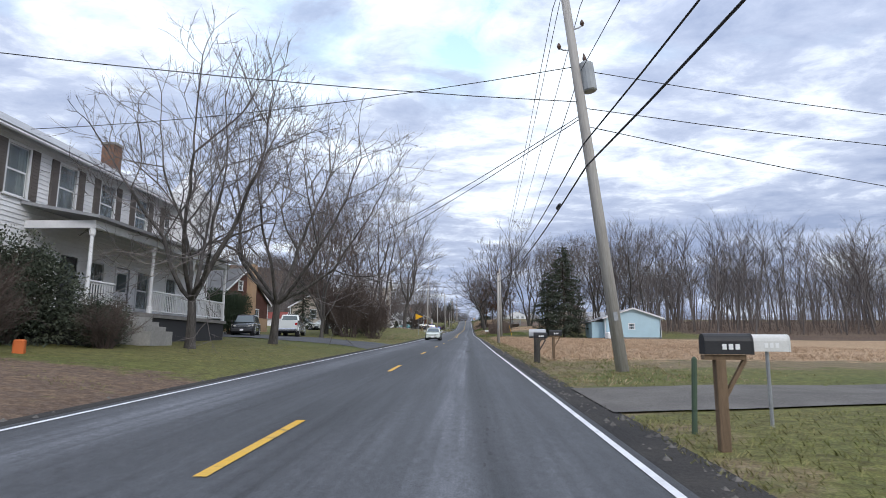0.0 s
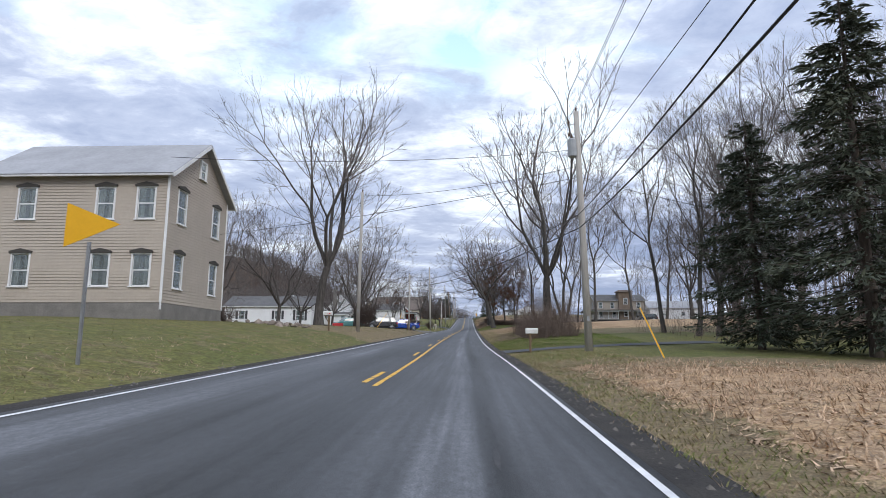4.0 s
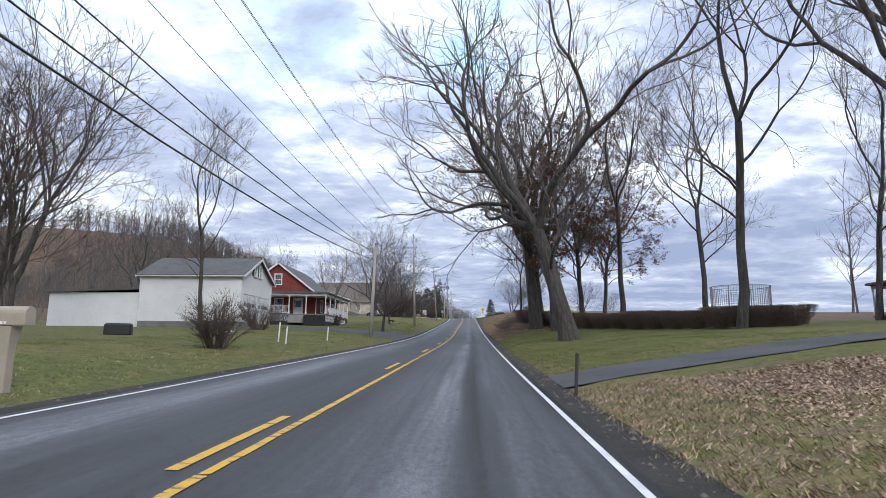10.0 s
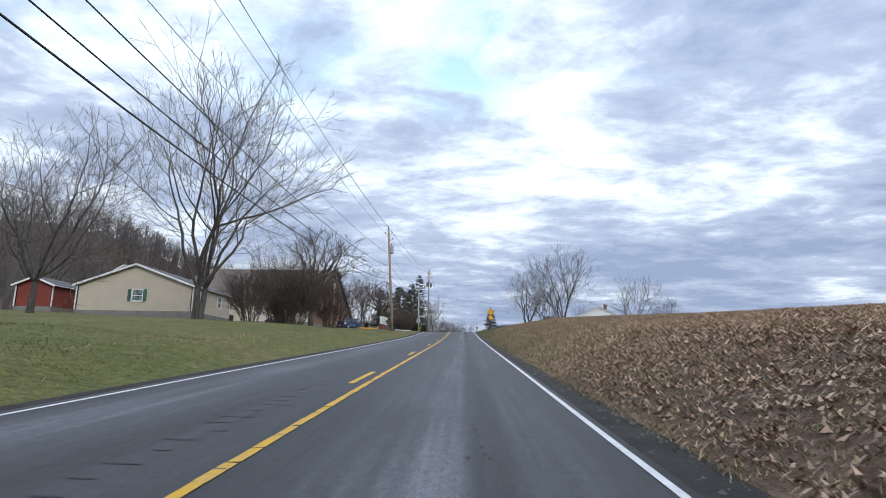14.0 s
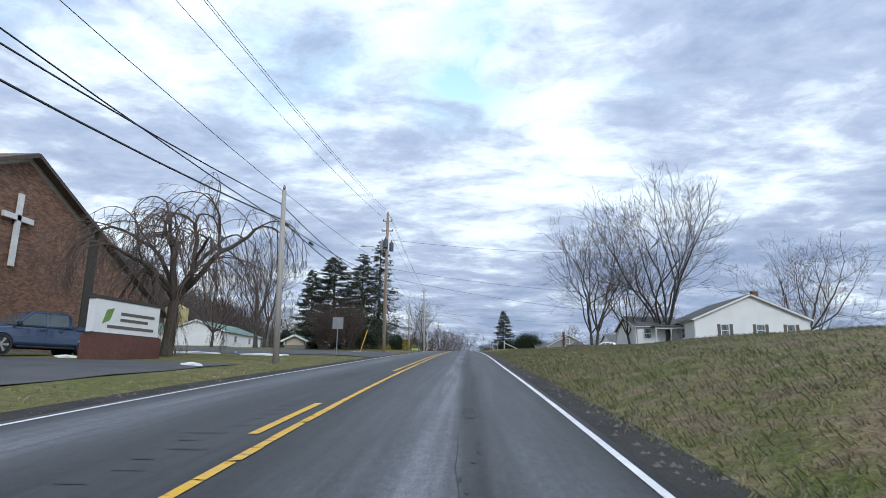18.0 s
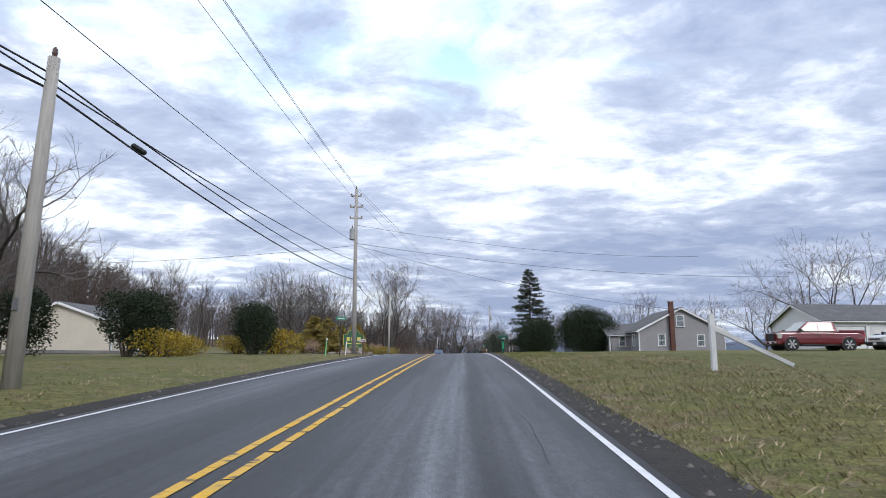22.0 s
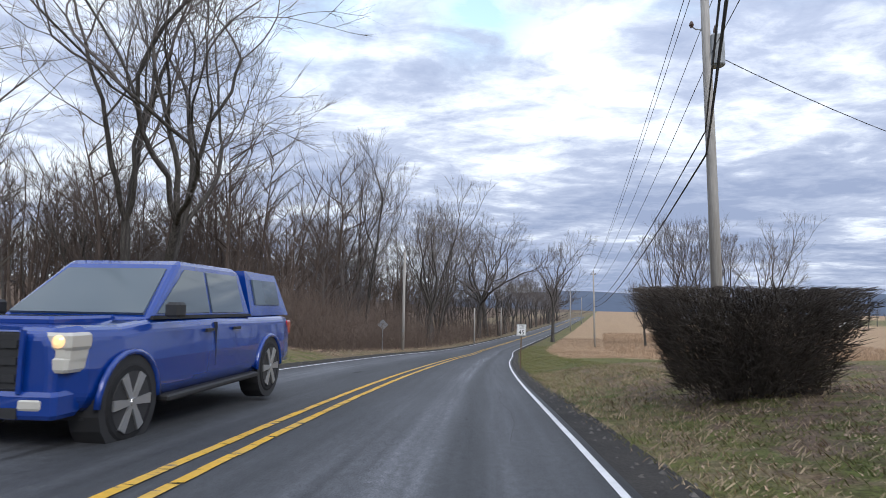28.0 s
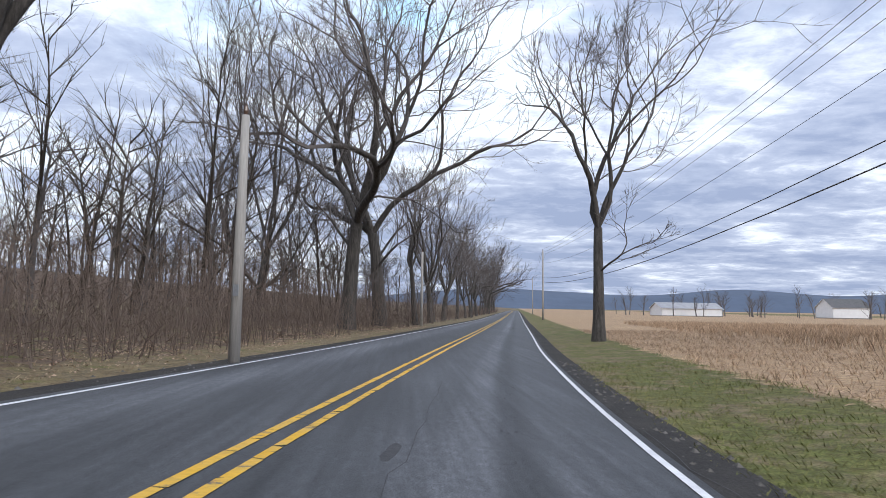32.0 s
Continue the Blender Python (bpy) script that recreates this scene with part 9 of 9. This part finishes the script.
# ---- grass, stubble, leaves ----
def blades(label, n, y0, y1, l0, l1, h, seed, mat, width=.012, lean=.35, clump=5, keep=None, bias=1.0, name="grass", category="grass"):
    """Tufts of thin blades, joined."""
    rng = np.random.default_rng(seed)
    ys = rng.uniform(y0, y1, n)
    ls = l0 + (l1 - l0) * rng.random(n) ** bias
    vs, fs = [], []
    for y, l in zip(ys.tolist(), ls.tolist()):
        if keep and not keep(l, y):
            continue
        x = road_x(y) + l
        z = ground(x, y) - .01
        for _ in range(clump + 1):
            a = rng.random() * 6.283
            hh = h * (.35 + .75 * rng.random())
            bx, by = x + rng.normal() * .11, y + rng.normal() * .11
            dx, dy = math.cos(a) * lean * hh, math.sin(a) * lean * hh
            wx, wy = -math.sin(a) * width * .62, math.cos(a) * width * .62
            i = len(vs)
            vs += [(bx - wx, by - wy, z), (bx + wx, by + wy, z), (bx + dx * .5 + wx * .6, by + dy * .5 + wy * .6, z + hh * .65), (bx + dx, by + dy, z + hh)]
            fs += [(i, i + 1, i + 2), (i, i + 2, i + 3)]
    me = bpy.data.meshes.new(name)
    me.from_pydata(vs, [], fs)
    me.materials.append(mat)
    return tagged(new(name, me), label, category, kind="stuff")


off_drive = lambda l, y: not (9.4 < y < 13.7 or 112.8 < y < 117 or 213 < y < 217 or 417 < y < 422 or 485 < y < 491 or 504 < y < 509 or 552 < y < 563.5)
off_corn = lambda l, y: off_drive(l, y) and not (25 < y < 99 and l > 3.5) and not (150 < y < 212 and l > 4.2)
off_left = lambda l, y: not (36.5 < y < 50 or 167 < y < 191 or 249.5 < y < 262.5 or (355 < y < 385 and l < -8.2) or 400 < y < 422 or 487.5 < y < 500.5)
blades("winter grass along the verge", 6000, -5, 300, 2.24, 9, .07, 101, M_BLADE, .010, 1.0, keep=off_corn, bias=1.6)
blades("winter grass along the verge", 6000, 300, 650, 2.24, 9, .07, 102, M_BLADE, .010, 1.0, keep=off_drive, bias=1.6)
blades("dry tufts along the verge", 7000, 14, 300, 2.24, 7, .09, 103, M_STRAW, .012, 1.1, keep=lambda l, y: off_drive(l, y) and not (214 < y < 252 or 118 < y < 130), bias=1.5)
blades("tall dry grass on the bank", 11000, 292, 356, 2.24, 14, .075, 104, M_STRAW, .009, 1.2, bias=1.2)
blades("coarse tan tufts on the bank", 3600, 290, 346, 2.9, 15, .13, 131, M_STRAW, .013, 1.3, clump=11, bias=1.15)
blades("coarse red-brown weed tufts on the bank", 3600, 288, 356, 3.4, 16, .15, 132, M_LEAF, .02, 1.4, clump=9, bias=1.0)
blades("bright green grass on the lawn", 16000, 117, 136, 2.24, 12, .05, 133, M_LAWN, .010, 1.0, clump=4, keep=off_drive, bias=1.2)
blades("bright green grass on the lawn", 16000, 217, 254, 2.24, 14, .05, 134, M_LAWN, .010, 1.0, clump=4, bias=1.2)
blades("red-brown fallen leaves on the field edge", 7000, 196, 213, 4.0, 16, .04, 135, M_LEAF, .035, 2.2, clump=4, name="leaf_litter", category="leaves")
blades("brown weeds on the bank", 10000, 286, 340, 2.24, 15, .07, 105, M_LEAF, .018, 1.5, bias=1.2)
blades("dry field grass", 9000, 150, 213, 2.24, 22, .07, 106, M_STRAW, .010, 1.3, bias=1.4)
blades("brown weeds in the field", 8000, 150, 213, 2.24, 20, .05, 107, M_LEAF, .016, 1.5, bias=1.3)
blades("winter lawn along the left verge", 14000, 10, 340, -16, -6.55, .06, 108, M_BLADE, .010, 1.0, keep=off_left)
blades("winter lawn along the left verge", 10000, 340, 590, -14, -6.55, .06, 109, M_BLADE, .010, 1.0, keep=off_left)
blades("dry tufts on the left verge", 6000, 50, 690, -9.5, -6.55, .08, 110, M_STRAW, .011, 1.0, keep=off_left)
blades("tall tan grass in the far field", 12000, 600, 720, 14, 60, .55, 111, M_STALK, .02, .4)
blades("cut corn stalks", 9000, 24, 100, 3.5, 30, .16, 112, M_STALK, .016, .7, bias=1.3, clump=4, name="corn_stubble", category="stubble")
blades("flattened corn leaves", 14000, 24, 100, 3.2, 22, .045, 113, M_STALK, .03, 4.5, bias=1.4, clump=4, name="corn_stubble", category="stubble")
blades("cut corn stalks", 4000, 606, 690, 5.6, 15, .18, 114, M_STALK, .016, .7, clump=4, name="corn_stubble", category="stubble")
blades("flattened corn leaves", 3500, 606, 690, 5.6, 15, .045, 115, M_STALK, .03, 4.5, clump=4, name="corn_stubble", category="stubble")
blades("green lawn along the left verge", 12000, 198, 300, -15, -6.55, .055, 136, M_LAWN, .010, 1.0, keep=off_left)
blades("fallen leaves on the bank", 16000, 254, 300, 2.5, 12, .06, 116, M_LEAF, .042, 1.6, clump=5, name="leaf_litter", category="leaves")
blades("brown fallen leaves round the hedge", 2600, 563, 590, 2.8, 10, .03, 137, M_LEAF, .022, 2.0, clump=4, name="leaf_litter", category="leaves", bias=1.2)
blades("dry grass on the slope below the hedge", 2200, 563, 588, 2.24, 8, .09, 138, M_STRAW, .012, 1.2, clump=4, bias=1.3)
blades("fallen leaves under the trees", 7000, 588, 690, -13, -6.8, .035, 117, M_LEAF, .035, 2.0, clump=4, name="leaf_litter", category="leaves")
blades("fallen leaves in the field", 4000, 190, 213, 2.24, 14, .03, 118, M_LEAF, .03, 2.0, clump=4, name="leaf_litter", category="leaves")


blades("thick winter grass beside the road", 26000, 2, 310, 2.24, 6.0, .075, 119, M_BLADE, .010, 1.0, keep=off_corn, clump=4, bias=1.3)
blades("thick winter grass beside the road", 30000, 310, 660, 2.24, 6.0, .075, 120, M_BLADE, .010, 1.0, keep=off_drive, clump=4, bias=1.3)
blades("matted dry grass beside the road", 14000, 140, 470, 2.24, 7.5, .09, 121, M_STRAW, .012, 1.3, keep=lambda l, y: off_drive(l, y) and not 214 < y < 252 and not 356 < y < 416, clump=4)
blades("grey-green grass on the bank", 30000, 308, 425, 2.24, 13, .10, 124, M_BLADE2, .010, 1.0, clump=4, bias=1.3)
blades("winter lawn grass", 12000, 425, 600, 3, 13, .05, 125, M_BLADE, .010, 1.0, clump=4, keep=off_drive, bias=1.2)
blades("fallen leaves on the bank", 10000, 292, 326, 2.24, 11, .035, 122, M_LEAF, .028, 1.5, clump=4, name="leaf_litter", category="leaves")
blades("fallen leaves and husks in the field", 7000, 165, 213, 4, 24, .035, 123, M_STALK, .03, 2.5, clump=3, name="leaf_litter", category="leaves")


# roots and dead sticks on the cut bank
def bank_roots():
    rng = random.Random(66)
    mb = Mesher()
    for _ in range(420):
        y, l = rng.uniform(256, 288), 3.0 + 5.0 * rng.random() ** 1.2
        r, n = .006 + .03 * rng.random() ** 3, rng.randint(4, 8)
        dl, dy = rng.gauss(0, .16), rng.gauss(0, .2)
        pts = []
        for _k in range(n):
            x = road_x(y) + l
            pts.append(Vector((x, y, ground(x, y) + r + rng.uniform(0, .08))))
            l, y = max(l + dl + rng.gauss(0, .08), 2.9), y + dy + rng.gauss(0, .08)
        mb.tube(pts, [r * (1 - .8 * k / (n - 1)) for k in range(n)], 4, caps=False)
    tagged(part("dead_sticks", mb, M_LOG, None, fix=False), "roots and dead sticks tangled on the cut bank", "sticks", kind="stuff")


bank_roots()


# tar patches, cracks and worn scuffs in the asphalt
def tar_marks():
    rng = random.Random(88)
    vs, fs = [], []

    def blot(l, y, w, ln, up=.0045):
        i, n = len(vs), 10
        for k in range(n):
            a = 2 * math.pi * k / n
            q = rng.uniform(.65, 1.1)
            ll, yy = l + math.cos(a) * w * q, y + math.sin(a) * ln * q
            vs.append((road_x(yy) + ll, yy, road_z(ll, yy) + up))
        fs.append(tuple(range(i, i + n)))

    def crack(l, y, dl, dy, n, w):
        for k in range(n):
            l2, y2 = l + dl * rng.uniform(.6, 1.4) + rng.gauss(0, .05), y + dy * rng.uniform(.6, 1.4) + rng.gauss(0, .08)
            i = len(vs)
            ex, ey = (w, 0) if abs(dy) > abs(dl) else (0, w)
            for a, b in ((l - ex, y - ey), (l + ex, y + ey), (l2 + ex, y2 + ey), (l2 - ex, y2 - ey)):
                vs.append((road_x(b) + a, b, road_z(a, b) + .0045))
            fs.append((i, i + 1, i + 2, i + 3))
            l, y = l2, y2
    for y0, y1 in ((30, 70), (170, 186), (222, 234), (262, 296), (338, 372)):
        y = y0
        while y < y1:
            blot(-2.75 + rng.uniform(-.15, .15), y, rng.uniform(.10, .30), .028)
            y += rng.uniform(.42, .62)
    for k in range(60):
        crack(rng.choice((.15, -1.0, .9, -3.6, 1.75)) + rng.uniform(-.2, .2), rng.uniform(2, 660), 0.0, .7, rng.randint(4, 12), .004)
    for k in range(46):
        crack(rng.uniform(-1.6, .2), rng.uniform(2, 660), .22, .03, rng.randint(3, 8), .004)
    for k in range(26):
        blot(rng.choice((.12, .2, -1.0, -3.5)) + rng.uniform(-.1, .1), rng.uniform(2, 660), rng.uniform(.05, .16), rng.uniform(.3, 1.1))
    for k in range(900):
        blot(.15 + rng.gauss(0, .07), rng.uniform(2, 660), rng.uniform(.008, .03), rng.uniform(.02, .12))
    me = bpy.data.meshes.new("tar_mark")
    me.from_pydata(vs, [], fs)
    me.materials.append(M_TAR)
    tagged(new("tar_mark", me), "dark cracks, tar drips and scuffs in the asphalt", "road wear", kind="stuff")


tar_marks()


# crumbs of gravel and asphalt along the road's edges
def crumbs(n, y0, y1, l0, l1, seed):
    rng = np.random.default_rng(seed)
    vs, fs = [], []
    for _ in range(n):
        y, l, s = rng.uniform(y0, y1), l0 + (l1 - l0) * rng.random(), .012 + .03 * rng.random() ** 2
        x, z = road_x(y) + l, road_z(l, y) - .01
        a = rng.random(4) * .5 + .75
        i = len(vs)
        vs += [(x - s * a[0], y - s, z), (x + s, y - s * a[1], z), (x + s * a[2], y + s, z), (x - s, y + s * a[3], z), (x, y, z + s * 1.1)]
        fs += [(i, i + 1, i + 4), (i + 1, i + 2, i + 4), (i + 2, i + 3, i + 4), (i + 3, i, i + 4)]
    me = bpy.data.meshes.new("edge_gravel")
    me.from_pydata(vs, [], fs)
    me.materials.append(M_GRAVEL)
    tagged(new("edge_gravel", me), "loose stones along the road edge", "gravel", kind="stuff")


crumbs(6000, -5, 660, 1.8, 2.4, 201)
crumbs(3000, -5, 660, -6.5, -5.85, 202)

# far ridge beyond the plain, its haze painted in as blue-grey colour
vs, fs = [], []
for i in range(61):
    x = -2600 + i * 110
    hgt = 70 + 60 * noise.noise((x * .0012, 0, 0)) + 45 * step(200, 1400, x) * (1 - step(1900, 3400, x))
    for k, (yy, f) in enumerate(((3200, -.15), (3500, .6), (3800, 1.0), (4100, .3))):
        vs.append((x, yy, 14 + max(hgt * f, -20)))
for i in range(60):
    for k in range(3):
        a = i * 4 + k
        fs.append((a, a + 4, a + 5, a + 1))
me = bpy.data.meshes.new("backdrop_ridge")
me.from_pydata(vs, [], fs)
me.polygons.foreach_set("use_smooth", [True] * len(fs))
me.materials.append(M_HAZED_HILL)
tagged(new("backdrop_ridge", me), "long low ridge on the horizon, coloured blue-grey for haze", "ridge", kind="structure")
